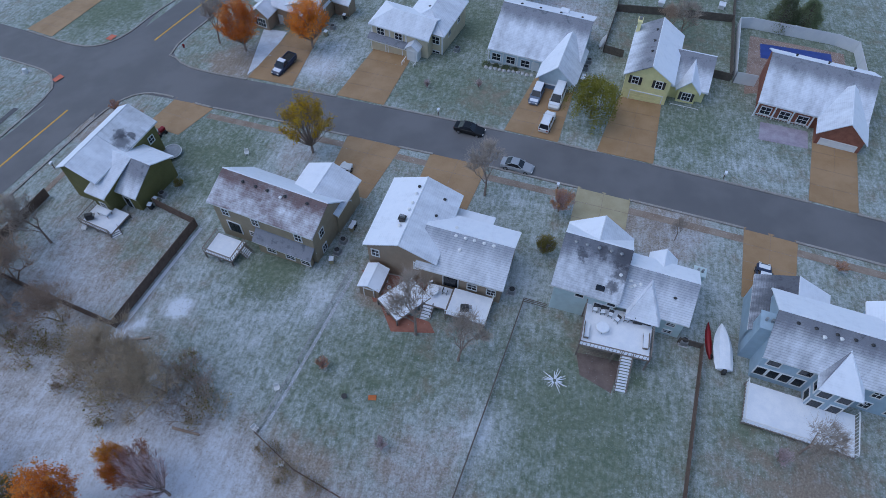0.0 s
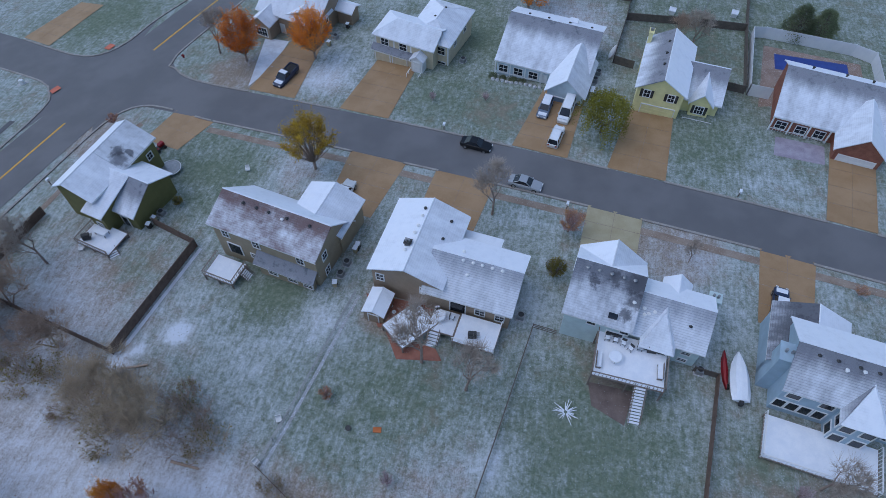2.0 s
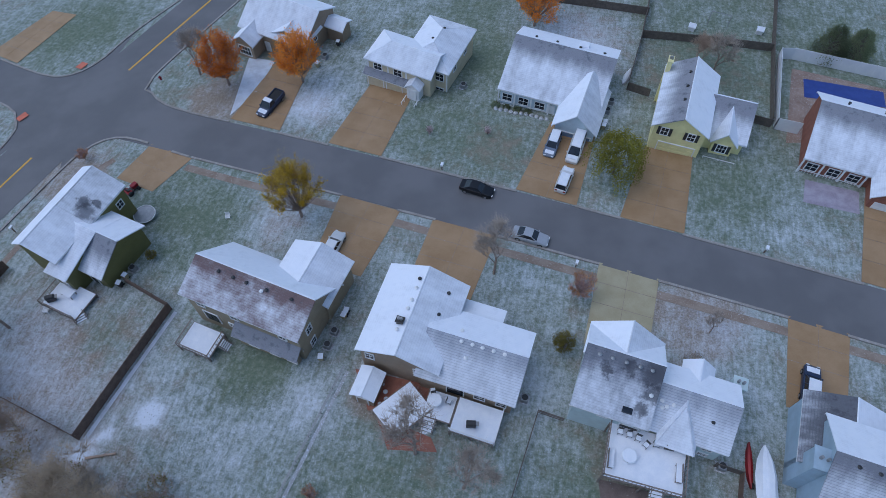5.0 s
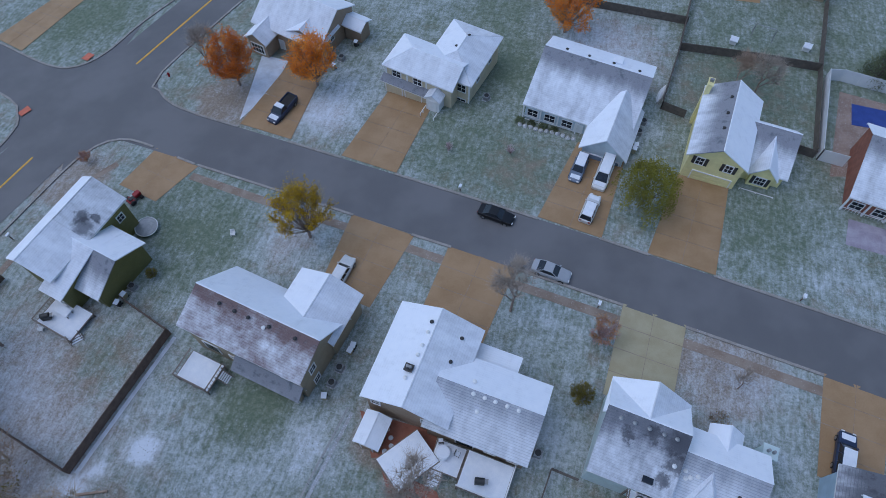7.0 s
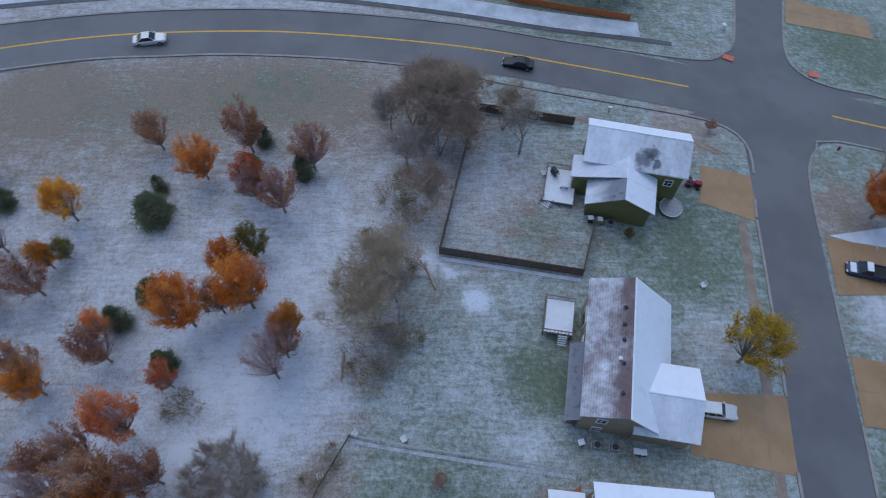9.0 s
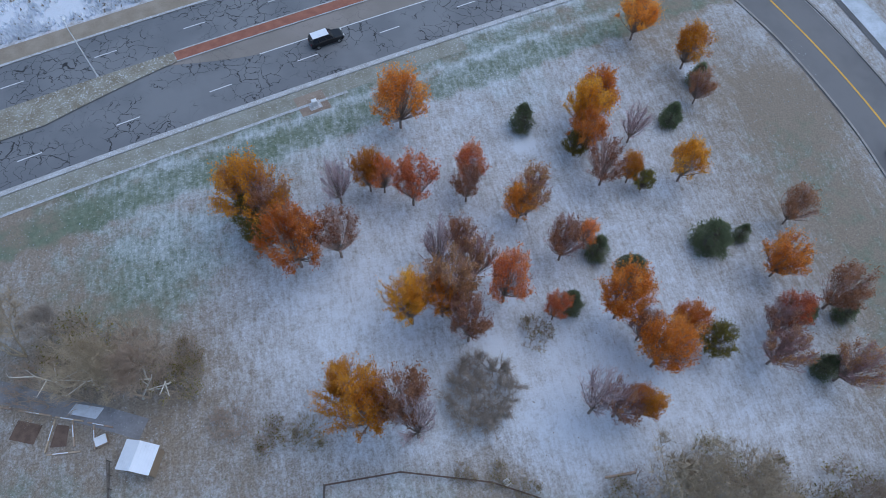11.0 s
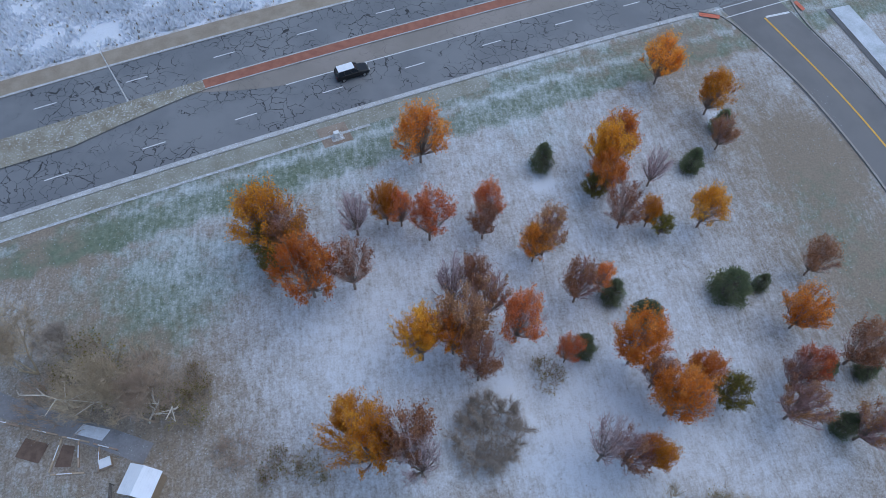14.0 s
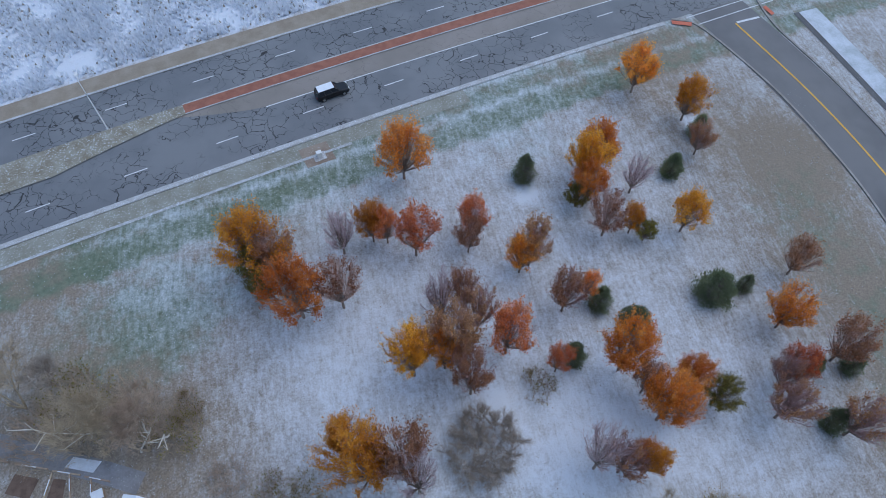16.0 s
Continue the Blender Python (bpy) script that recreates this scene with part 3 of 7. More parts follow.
marking("centre_line", [(-66.3, 81), (-60, 108), (-52, 140)], 0.32, 0.066, PAINT_YELLOW, "yellow painted centre line of the collector road")

KERB_LABEL = "dull snow-dusted concrete kerb along the road"


def kerb(line):
    strip("kerb", line, (-0.17, 0.17), 0.17, KERB_DULL, 1.5, KERB_LABEL, "structure", "kerb", 0.16)


kerb([(-49.5, 63.9), (-46.4, 63.25)])
kerb([(-46, 63.2), (-21.8, 59.9)])
kerb([(-13.6, 58.75), (-8.3, 58.1)])
kerb([(-0.2, 57.0), (13.2, 55.2)])
kerb([(20.4, 54.2), (35.4, 52.2)])
kerb([(41.9, 51.2), (60, 48.65), (110, 41.6)])
kerb([(-51, 72.4), (-43.6, 71.3)])
kerb([(-35.2, 70.1), (-26.8, 68.9)])
kerb([(-18.7, 67.8), (1.3, 65.0)])
kerb([(9.3, 63.9), (15.4, 63.0)])
kerb([(23.2, 61.95), (44.6, 58.95)])
kerb([(50.6, 58.1), (110, 49.8)])
# the junction's rounded corners and the collector road's edges
kerb([(-54, 65.0), (-58, 65.6), (-61.3, 64.6), (-63.4, 61.8), (-64.7, 57.5), (-66.7, 46), (-69.3, 32), (-71.8, 21), (-73.2, 8), (-73.4, -8), (-72.6, -18), (-71.6, -28), (-68.7, -41), (-65.9, -49), (-62.2, -57.3), (-60.2, -59.6), (-57.6, -60.4)])
kerb([(-51, 72.5), (-55.5, 73.6), (-59.2, 76.0), (-61, 80), (-55, 106), (-47, 138)])
kerb([(-94.2, 73.2), (-82.5, 69.8), (-79, 67), (-77.2, 62), (-79.5, 43), (-82.5, 25), (-84, 5), (-83.8, -10), (-82, -27), (-78.5, -44), (-74.5, -57), (-74.2, -64)])
kerb([(-95.4, 82.6), (-81.5, 78.3), (-76, 78.8), (-73, 83), (-71, 92), (-65, 110), (-57, 140)])

strip("snow_line", [(-39.2, 21.6), (-36.5, 38.4)], (-0.5, 0.0), 0.03, SNOWY_WALK, label="line of drifted snow along the board fence", category="snow")

strip("snow_line", [(-17.2, 12.0), (-16.0, 18.2), (-13.4, 35.0)], (-0.45, -0.05), 0.03, FROST_LINE, label="line of lying snow along the wire fence", category="snow")
slab("garden_bed", [(15.4, 28.8), (16.0, 26.0), (19.6, 24.4), (20.4, 28.6)], 0.04, surface("bare_brown_soil", (0.12, 0.09, 0.08), (0.22, 0.17, 0.15), 0.7, 7, 0.95), 5, "bare brown soil below the raised deck", "garden bed")

# pavements along the streets
strip("pavement", [(-46, 61.2), (-33.3, 59.3), (-22, 57.9)], (-0.6, 0.6), 0.04, WALK, label="narrow damp concrete pavement with snowy edges", category="pavement")
strip("pavement", [(-13.6, 56.7), (-8, 55.9)], (-0.6, 0.6), 0.04, WALK, label="narrow damp concrete pavement with snowy edges", category="pavement")
strip("pavement", [(-0.3, 54.9), (13.2, 53.1)], (-0.6, 0.6), 0.04, WALK, label="narrow damp concrete pavement with snowy edges", category="pavement")
strip("pavement", [(20.3, 52.2), (35.5, 50.2)], (-0.6, 0.6), 0.04, WALK, label="narrow damp concrete pavement with snowy edges", category="pavement")
strip("pavement", [(41.9, 49.4), (80, 44.2)], (-0.6, 0.6), 0.04, WALK, label="narrow damp concrete pavement with snowy edges", category="pavement")
WEST_WALK = [(-80.6, 59), (-81.2, 54), (-82.4, 40), (-84.6, 26), (-86.4, 12), (-87.2, 2), (-87.4, -8), (-86.6, -21), (-84.0, -38), (-79.6, -60)]
strip("pavement", WEST_WALK, (-0.55, 0.55), 0.05, surface("dark_wet_footpath", (0.06, 0.06, 0.065), (0.12, 0.12, 0.13), 0.5, 7, 0.7, speck=(SNOW, 0.66, 0.4)), label="narrow dark wet footpath beside the collector road", category="pavement")
strip("snow_bank", WEST_WALK[1:], (-4.4, -0.6), 0.04, surface("patchy_lying_snow", (0.36, 0.40, 0.42), (0.62, 0.66, 0.73), 0.35, 4, 0.95), label="wide strip of lying snow beyond the footpath", category="snow")
strip("soil_bank", WEST_WALK[3:9], (-6.4, -4.45), 0.04, surface("brown_bank", (0.10, 0.07, 0.06), (0.18, 0.13, 0.115), 0.6, 7, 0.95), label="bare brown soil bank beyond the snowy strip", category="soil")
strip("pavement", [(-64.6, 27), (-63, 40), (-60.6, 55), (-57.5, 61)], (-0.5, 0.5), 0.04, WALK, label="narrow damp concrete pavement round the corner lot", category="pavement")


def driveway(quad, material=None, label="wet tan concrete driveway in cast panels"):
    """Cast panels, each a piece of its own, over a darker bed that shows in the joints."""
    a, b, c, d = [Vector(q) for q in quad]
    bed = slab("driveway", quad, 0.045, WALK, 6, label, "driveway")
    rows = max(2, round(((d - a).length + (c - b).length) / 2 / 3.2))
    for i in range(2):
        for j in range(rows):
            g = 0.003
            corner = []
            for s, t in ((i / 2 + g, j / rows + g), ((i + 1) / 2 - g, j / rows + g), ((i + 1) / 2 - g, (j + 1) / rows - g), (i / 2 + g, (j + 1) / rows - g)):
                q = a * (1 - s) * (1 - t) + b * s * (1 - t) + c * s * t + d * (1 - s) * t
                corner.append((q.x, q.y, gz(q.x, q.y) + 0.05))
            bm = bmesh.new()
            prism(bm, corner, 0.022)
            part("panel", bm, material or DRIVE, bed)


driveway([(-53.4, 65.0), (-45.8, 63.0), (-48.6, 56.0), (-55.2, 57.6)])
driveway([(-22, 60.0), (-13.2, 58.7), (-15.4, 47.5), (-22.3, 48.8)])
driveway([(-8.6, 58.3), (0.1, 57.0), (-1.6, 45.5), (-9.6, 46.4)])
driveway([(13.2, 55.5), (20.5, 54.5), (19.6, 43), (12.4, 43.8)], DRIVE_PALE, "pale dry concrete driveway in cast panels")
driveway([(35.4, 52.5), (42.2, 51.5), (40.6, 40.0), (34.4, 40.8)])
driveway([(-43.6, 71.9), (-35, 70.6), (-35.6, 87.6), (-41.2, 88.9)])
driveway([(-26.9, 69.3), (-18.5, 68.0), (-17.2, 82.2), (-24.4, 83.6)])
driveway([(1.2, 65.3), (9.5, 64.0), (10.9, 78.6), (4.2, 79.4)])
driveway([(15.2, 63.2), (23.4, 62.1), (24.4, 76.2), (17.8, 77)])
driveway([(44.4, 59.3), (50.8, 58.3), (52.8, 72.5), (46.6, 73.3)])
driveway([(-96, 83.3), (-88.5, 80.8), (-86, 96), (-92, 97)])
slab("path", [(-46.8, 87), (-42.0, 86.4), (-41.9, 79), (-44.0, 72.6)], 0.05, SNOWY_WALK, 8, "snow-covered front path beside the driveway", "path")

# ---- houses ----


def roof_slope(pts, material, parent, label=""):
    """One pitch of a roof: ridge edge first, then the eave edge, as a thick slab with laps along its slope."""
    bm = bmesh.new()
    prism(bm, pts, 0.14)
    uv = bm.loops.layers.uv.new("UVMap")
    a, b = Vector(pts[0]), Vector(pts[1])
    e = (b - a).normalized()
    bmesh.ops.recalc_face_normals(bm, faces=bm.faces[:])
    nrm = (Vector(pts[1]) - a).cross(Vector(pts[2]) - a).normalized()
    w = nrm.cross(e)
    for f in bm.faces:
        for lp in f.loops:
            d = lp.vert.co - a
            lp[uv].uv = (d.dot(e), d.dot(w))
    return part("roof_slope", bm, material, parent, label)


def wing(house, span, eave, ridge, axis, wall, mats, ridge_at=0.5, hips=(False, False), base=-2.2, over=0.4, eave2=None, trim=True, run=None):
    """A gabled or hipped block of a house. span: u0, u1, v0, v1 of its eaves; mats: roof materials of the low and the high side."""
    u0, u1, v0, v1 = span
    if axis == "u":
        a0, a1, b0, b1 = v0, v1, u0, u1
        at = lambda a, b, z: (b, a, z)
    else:
        a0, a1, b0, b1 = u0, u1, v0, v1
        at = lambda a, b, z: (a, b, z)
    e0, e1 = eave, eave if eave2 is None else eave2
    r = a0 + (a1 - a0) * ridge_at
    # walls: a gabled outline drawn out along the ridge
    s0, s1 = (ridge - e0) / (r - a0), (ridge - e1) / (a1 - r)
    top = lambda a: min(e0 + (a - a0) * s0, e1 + (a1 - a) * s1) - 0.05
    outline = [(a0 + over, base), (a1 - over, base), (a1 - over, top(a1 - over)), (r, ridge - 0.05), (a0 + over, top(a0 + over))]
    bm = bmesh.new()
    ends = []
    for b, hip in ((b0 + over, hips[0]), (b1 - over, hips[1])):
        ends.append([bm.verts.new(at(a, b, min(z, max(e0, e1)) if hip else z)) for a, z in outline])
    bm.faces.new(ends[0])
    bm.faces.new(list(reversed(ends[1])))
    for i in range(5):
        j = (i + 1) % 5
        if i in (2, 3) and any(hips):
            continue
        bm.faces.new((ends[0][i], ends[1][i], ends[1][j], ends[0][j]))
    part("wall", bm, wall, house)
    h0 = (run or (r - a0) * 0.95) if hips[0] else 0
    h1 = (r - a0) * 0.95 if hips[1] else 0
    ra, rb = at(r, b0 + h0, ridge), at(r, b1 - h1, ridge)
    roof_slope([ra, rb, at(a0, b1, e0), at(a0, b0, e0)] if axis == "v" else [rb, ra, at(a0, b0, e0), at(a0, b1, e0)], mats[0], house)
    roof_slope([rb, ra, at(a1, b0, e1), at(a1, b1, e1)] if axis == "v" else [ra, rb, at(a1, b1, e1), at(a1, b0, e1)], mats[1], house)
    for hip, tip, b in ((hips[0], ra, b0), (hips[1], rb, b1)):
        if hip:
            c0, c1 = at(a0, b, e0), at(a1, b, e1)
            nrm = (Vector(c0) - Vector(tip)).cross(Vector(c1) - Vector(tip))
            tri = [tip, c0, c1] if nrm.z > 0 else [tip, c1, c0]
            roof_slope([tri[1], tri[2], tri[0]], mats[1], house)
    # ridge cap and fascia boards
    cap = bmesh.new()
    tube(cap, Vector(ra) + Vector((0, 0, 0.13)), Vector(rb) + Vector((0, 0, 0.13)), 0.09, 0.09, 6)
    part("ridge_cap", cap, mats[1], house)
    if trim:
        for a, e in ((a0, e0), (a1, e1)):
            bm = bmesh.new()
            p, q = at(a, b0, 0), at(a, b1, 0)
            box(bm, min(p[0], q[0]) - 0.03, max(p[0], q[0]) + 0.03, min(p[1], q[1]) - 0.03, max(p[1], q[1]) + 0.03, e - 0.14, e + 0.02)
            part("gutter", bm, WHITE_TRIM, house, "white eaves gutter")


def ring(bm, w, h, t, y0, y1):
    """A closed rectangular frame round an opening of half-width w and half-height h."""
    loops = []
    for y in (y0, y1):
        for g in (0.0, t):
            loops.append([bm.verts.new((sx * (w + g), y, sz * (h + g))) for sx, sz in ((-1, -1), (1, -1), (1, 1), (-1, 1))])
    fi, fo, bi, bo = loops
    for i in range(4):
        j = (i + 1) % 4
        bm.faces.new((fo[i], fo[j], fi[j], fi[i]))
        bm.faces.new((fi[i], fi[j], bi[j], bi[i]))
        bm.faces.new((bo[i], bo[j], fo[j], fo[i]))
        bm.faces.new((bi[i], bi[j], bo[j], bo[i]))
    bmesh.ops.recalc_face_normals(bm, faces=bm.faces[:])


def window(house, face, c, z, at, w=0.9, h=1.3, bars=1, shutter=None):
    """A framed window on a wall that faces S, N, W or E; c: along the wall, at: the wall's place."""
    turn = {"S": 0, "E": 90, "N": 180, "W": 270}[face]
    p = (c, at) if face in "SN" else (at, c)
    m = pose(p[0], p[1], z, 0, 0, turn)
    bm = bmesh.new()
    t = 0.11
    ring(bm, w / 2, h / 2, t, -0.09, 0.05)
    f = part("window", bm, WHITE_TRIM, house, "white-framed window")
    for i in range(bars):
        x = -w / 2 + w * (i + 1) / (bars + 1)
        boxes("glazing_bar", WHITE_TRIM, f, (x - 0.025, x + 0.025, -0.05, 0.05, -h / 2, h / 2))
    if bars:
        boxes("glazing_bar", WHITE_TRIM, f, (-w / 2, w / 2, -0.053, 0.047, -0.025, 0.025))
    f.matrix_local = m
    boxes("pane", GLASS, f, (-w / 2, w / 2, -0.02, 0.03, -h / 2, h / 2), label="dark window glass")
    if shutter:
        for s in (-1, 1):
            x = s * (w / 2 + t + 0.22)
            boxes("shutter", shutter, f, (x - 0.2, x + 0.2, -0.07, 0.05, -h / 2 - 0.05, h / 2 + 0.05), label="black louvred shutter")


def door(house, face, c, z, at, w=1.0, h=2.1, material=None, name="door", label="white panelled door", panels=(2, 3)):
    turn = {"S": 0, "E": 90, "N": 180, "W": 270}[face]
    p = (c, at) if face in "SN" else (at, c)
    bm = bmesh.new()
    box(bm, -w / 2, w / 2, -0.04, 0.05, 0, h)
    for i in range(panels[0]):
        for j in range(panels[1]):
            x0, z0 = -w / 2 + w * (i + 0.1) / panels[0], h * (j + 0.1) / panels[1]
            box(bm, x0, x0 + 0.8 * w / panels[0], -0.065, -0.03, z0, z0 + 0.8 * h / panels[1])
    d = part(name, bm, material or WHITE_TRIM, house, label)
    d.matrix_local = pose(p[0], p[1], z, 0, 0, turn)
    bm = bmesh.new()
    for s in ((-w / 2 - 0.12, -w / 2, 0, h + 0.12), (w / 2, w / 2 + 0.12, 0, h + 0.12), (-w / 2, w / 2, h, h + 0.12)):
        box(bm, s[0], s[1], -0.1, 0.04, s[2], s[3])
    part("door_frame", bm, WHITE_TRIM, d, "white door frame")


def vents(house, pts, material=None):
    for u, v, z in pts:
        bm = bmesh.new()
        disc(bm, (u, v, z - 0.2), 0.17, 0.48, 10, 0.13)
        disc(bm, (u, v, z + 0.28), 0.23, 0.1, 10, 0.08)
        part("roof_vent", bm, material or DARK_METAL, house, "small dark metal roof vent")


def chimney(house, u, v, z0, z1, w, d, material):
    bm = bmesh.new()
    box(bm, u - w / 2, u + w / 2, v - d / 2, v + d / 2, z0, z1)
    box(bm, u - w / 2 - 0.1, u + w / 2 + 0.1, v - d / 2 - 0.1, v + d / 2 + 0.1, z1, z1 + 0.15)
    c = part("chimney", bm, material, house)
    for side in (-0.2, 0.2):
        bm = bmesh.new()
        disc(bm, (u + w * side, v, z1 + 0.15), 0.16, 0.45, 10)
        part("flue", bm, STEEL, c, "steel chimney flue")


def house(x, y, angle, label):
    return thing("house", pose(x, y, gz(x, y), 0, 0, angle), label, "house", "houses along the street")


DECK_WOOD = surface("grey_deck_wood", (0.16, 0.13, 0.11), (0.27, 0.23, 0.20), 1.5, 14, 0.85)
TAN = siding_mat("tan_siding", (0.38, 0.31, 0.21))
OLIVE = siding_mat("olive_siding", (0.175, 0.165, 0.055))
BEIGE = siding_mat("beige_siding", (0.36, 0.27, 0.19))
ICE = siding_mat("ice_blue_siding", (0.60, 0.72, 0.74))
BLUEGREY = siding_mat("blue_grey_siding", (0.40, 0.52, 0.62))
CREAM = siding_mat("cream_siding", (0.66, 0.57, 0.40))
YELLOW = siding_mat("yellow_siding", (0.88, 0.80, 0.40))
PALEBLUE = siding_mat("pale_blue_siding", (0.58, 0.68, 0.74))
BRICK = surface("red_brick_wall", (0.20, 0.075, 0.05), (0.32, 0.13, 0.085), 1.2, 16, 0.85)
GARAGE_BLUE = surface("blue_garage_door", (0.16, 0.24, 0.36), (0.2, 0.28, 0.4), 1, 12, 0.5)
R_FULL = roof_mat("snowed_roof", (0.20, 0.19, 0.19), 0.95, 0.9)
R_MOST = roof_mat("thinly_snowed_roof", (0.25, 0.26, 0.30), 0.74, 1.0, lines=0.05)
R_BROWN = roof_mat("brown_roof_half_melted", (0.16, 0.11, 0.11), 0.52, 0.55, (0.10, 0.072, 0.074), 0.13, 2.6, 0.04, (0.4, 0.5))
R_GREY = roof_mat("grey_roof_half_melted", (0.23, 0.24, 0.275), 0.66, 0.8, (0.13, 0.145, 0.17), 0.42, 4.4, 0.05)
R_DARK = roof_mat("dark_roof_bare_at_the_ridge", (0.115, 0.12, 0.14), 0.40, 0.7, (0.07, 0.073, 0.088), 0.30, 4.6)
R_SOOT = roof_mat("snowed_roof_with_soot", (0.2, 0.21, 0.23), 0.62, 0.9, soot=((6.5, 0.9, 1.5), (5.6, 1.8, 1.0), (6.9, 2.4, 0.6)))
R_MELT = roof_mat("snowed_roof_with_melted_spots", (0.14, 0.15, 0.18), 0.57, 0.8, (0.09, 0.095, 0.12), 0.26, 4.0, soot=((3.3, -1.0, 1.5), (3.5, -2.8, 1.2), (2.9, -4.4, 0.8), (0.8, -1.0, 0.9), (-1.4, -1.9, 0.7)))
R_WET = roof_mat("blue_white_roof_damp_at_the_ridge", (0.24, 0.26, 0.31), 0.62, 1.0, (0.14, 0.15, 0.18), 0.22, 3.0, 0.14)
R_SLATE = roof_mat("slate_grey_roof_thin_snow", (0.18, 0.19, 0.225), 0.56, 0.9, (0.10, 0.105, 0.125), 0.34, 3.2, 0.12)

# the green house on the corner
h1 = house(-57, 47.6, -12.6, "olive-green house with a low-pitched snowy roof in steps")
wing(h1, (0.9, 7.7, -6.5, -0.2), 6.7, 8.3, "v", OLIVE, (R_FULL, R_MOST), ridge_at=0.36)
wing(h1, (1.0, 7.9, -0.25, 6.5), 6.8, 8.4, "v", OLIVE, (R_FULL, R_SOOT), ridge_at=0.36)
wing(h1, (6.2, 9.6, -7.6, 3.1), 5.55, 7.22, "u", OLIVE, (R_MOST, R_FULL), ridge_at=0.626, eave2=5.05)
wing(h1, (7.6, 12.8, -5.4, 3.1), 4.8, 7.2, "u", OLIVE, (R_GREY, R_FULL), ridge_at=0.53, eave2=5.0)
door(h1, "S", 10.3, 1.5, -5.01, 1.0, 2.1, label="white-framed glazed patio door", material=GLASS, panels=(1, 1))
door(h1, "N", 4.4, 0.0, 6.11, 4.8, 2.2, name="garage_door", label="white sectional garage door", panels=(4, 4))
window(h1, "W", -3, 4.6, 1.29), window(h1, "W", 2, 4.6, 1.39), window(h1, "S", 8.0, 3.0, -7.21)
window(h1, "E", 4.6, 4.8, 7.51, 0.9, 1.1)

# the tan two-storey house
h2 = house(-24.6, 40.7, -10.3, "tan two-storey house with a half-melted brown roof")
wing(h2, (-7.7, 7.5, -4.45, 5.2), 6.75, 8.4, "u", TAN, (R_BROWN, R_FULL), ridge_at=0.474, eave2=3.1)
wing(h2, (-0.1, 7.75, 1.2, 7.9), 4.5, 6.25, "v", TAN, (R_FULL, R_MOST))
wing(h2, (-1.4, 7.1, -5.45, -3.9), 2.9, 3.95, "u", TAN, (R_GREY, R_GREY), ridge_at=0.9)
for c in (-5.6, -1.2, 5.0):
    window(h2, "S", c, 5.3, -4.06)
for c in (1.0, 3.8, 6.0):
    window(h2, "S", c, 1.7, -5.06, 1.2, 0.9)
window(h2, "S", -2.2, 2.3, -4.06, 0.8, 0.8)
door(h2, "S", -4.9, 1.3, -4.07, 1.8, 2.1, GLASS, label="glazed sliding patio door", panels=(2, 1))
window(h2, "E", 2.6, 2.6, 7.11), window(h2, "E", -2, 4.9, 7.11), window(h2, "E", -2, 1.7, 7.11)
door(h2, "N", 3.8, 0, 7.51, 4.9, 2.3, name="garage_door", label="pale sectional garage door", panels=(4, 4), material=BEIGE)
vents(h2, [(-4.2, -0.8, 8.1), (-2.3, -0.85, 8.1), (-0.6, -0.85, 8.1), (1.9, -0.8, 8.1), (5.0, -0.75, 8.1)])
vents(h2, [(1.4, -1.1, 8.0)], WHITE_TRIM)

# the beige house with the long rear wing
h3 = house(-6.9, 41.1, -6, "beige split-level house with a snow-white roof")
wing(h3, (-4.3, 5.05, -6.1, 5.0), 5.8, 7.7, "v", BEIGE, (R_FULL, R_MOST))
wing(h3, (2.4, 13.5, -6.4, 1.9), 4.7, 7.15, "u", BEIGE, (R_WET, R_FULL), ridge_at=0.566, eave2=5.5)
wing(h3, (4.2, 9.7, 0.5, 4.2), 4.5, 4.85, "u", BEIGE, (R_FULL, R_FULL), ridge_at=0.15, eave2=4.0)
window(h3, "S", -2.9, 4.3, -5.71), window(h3, "S", 2.6, 3.9, -5.71)
window(h3, "S", 9.6, 3.1, -6.01, 1.1, 1.1), window(h3, "S", 12.0, 3.1, -6.01, 1.0, 1.2)
door(h3, "S", 6.9, 1.9, -6.01, 1.8, 2.1, GLASS, label="glazed sliding patio door", panels=(2, 1))
window(h3, "E", -2, 2.8, 13.11), window(h3, "W", 0, 4, -3.91), window(h3, "W", 3.0, 4, -3.91)
door(h3, "N", 0.3, 0, 4.61, 4.9, 2.3, name="garage_door", label="white sectional garage door", panels=(4, 4))
vents(h3, [(-0.15, 2.0, 7.55), (-0.15, 0.5, 7.55), (-0.2, -0.6, 7.55), (-0.5, -3.2, 7.4)], WHITE_TRIM)
vents(h3, [(-0.2, 3.2, 7.55), (3.2, 3.0, 6.5), (3.0, 0.2, 6.55)])
vents(h3, [(u, -2.15, 6.9) for u in (6.3, 7.5, 8.6, 9.8, 11.0)], WHITE_TRIM)
vents(h3, [(7.2, -3.5, 6.2), (6.0, -0.9, 6.8)], WHITE_TRIM)
chimney(h3, -0.5, -2.2, 6.6, 7.9, 0.7, 0.6, DARK_METAL)

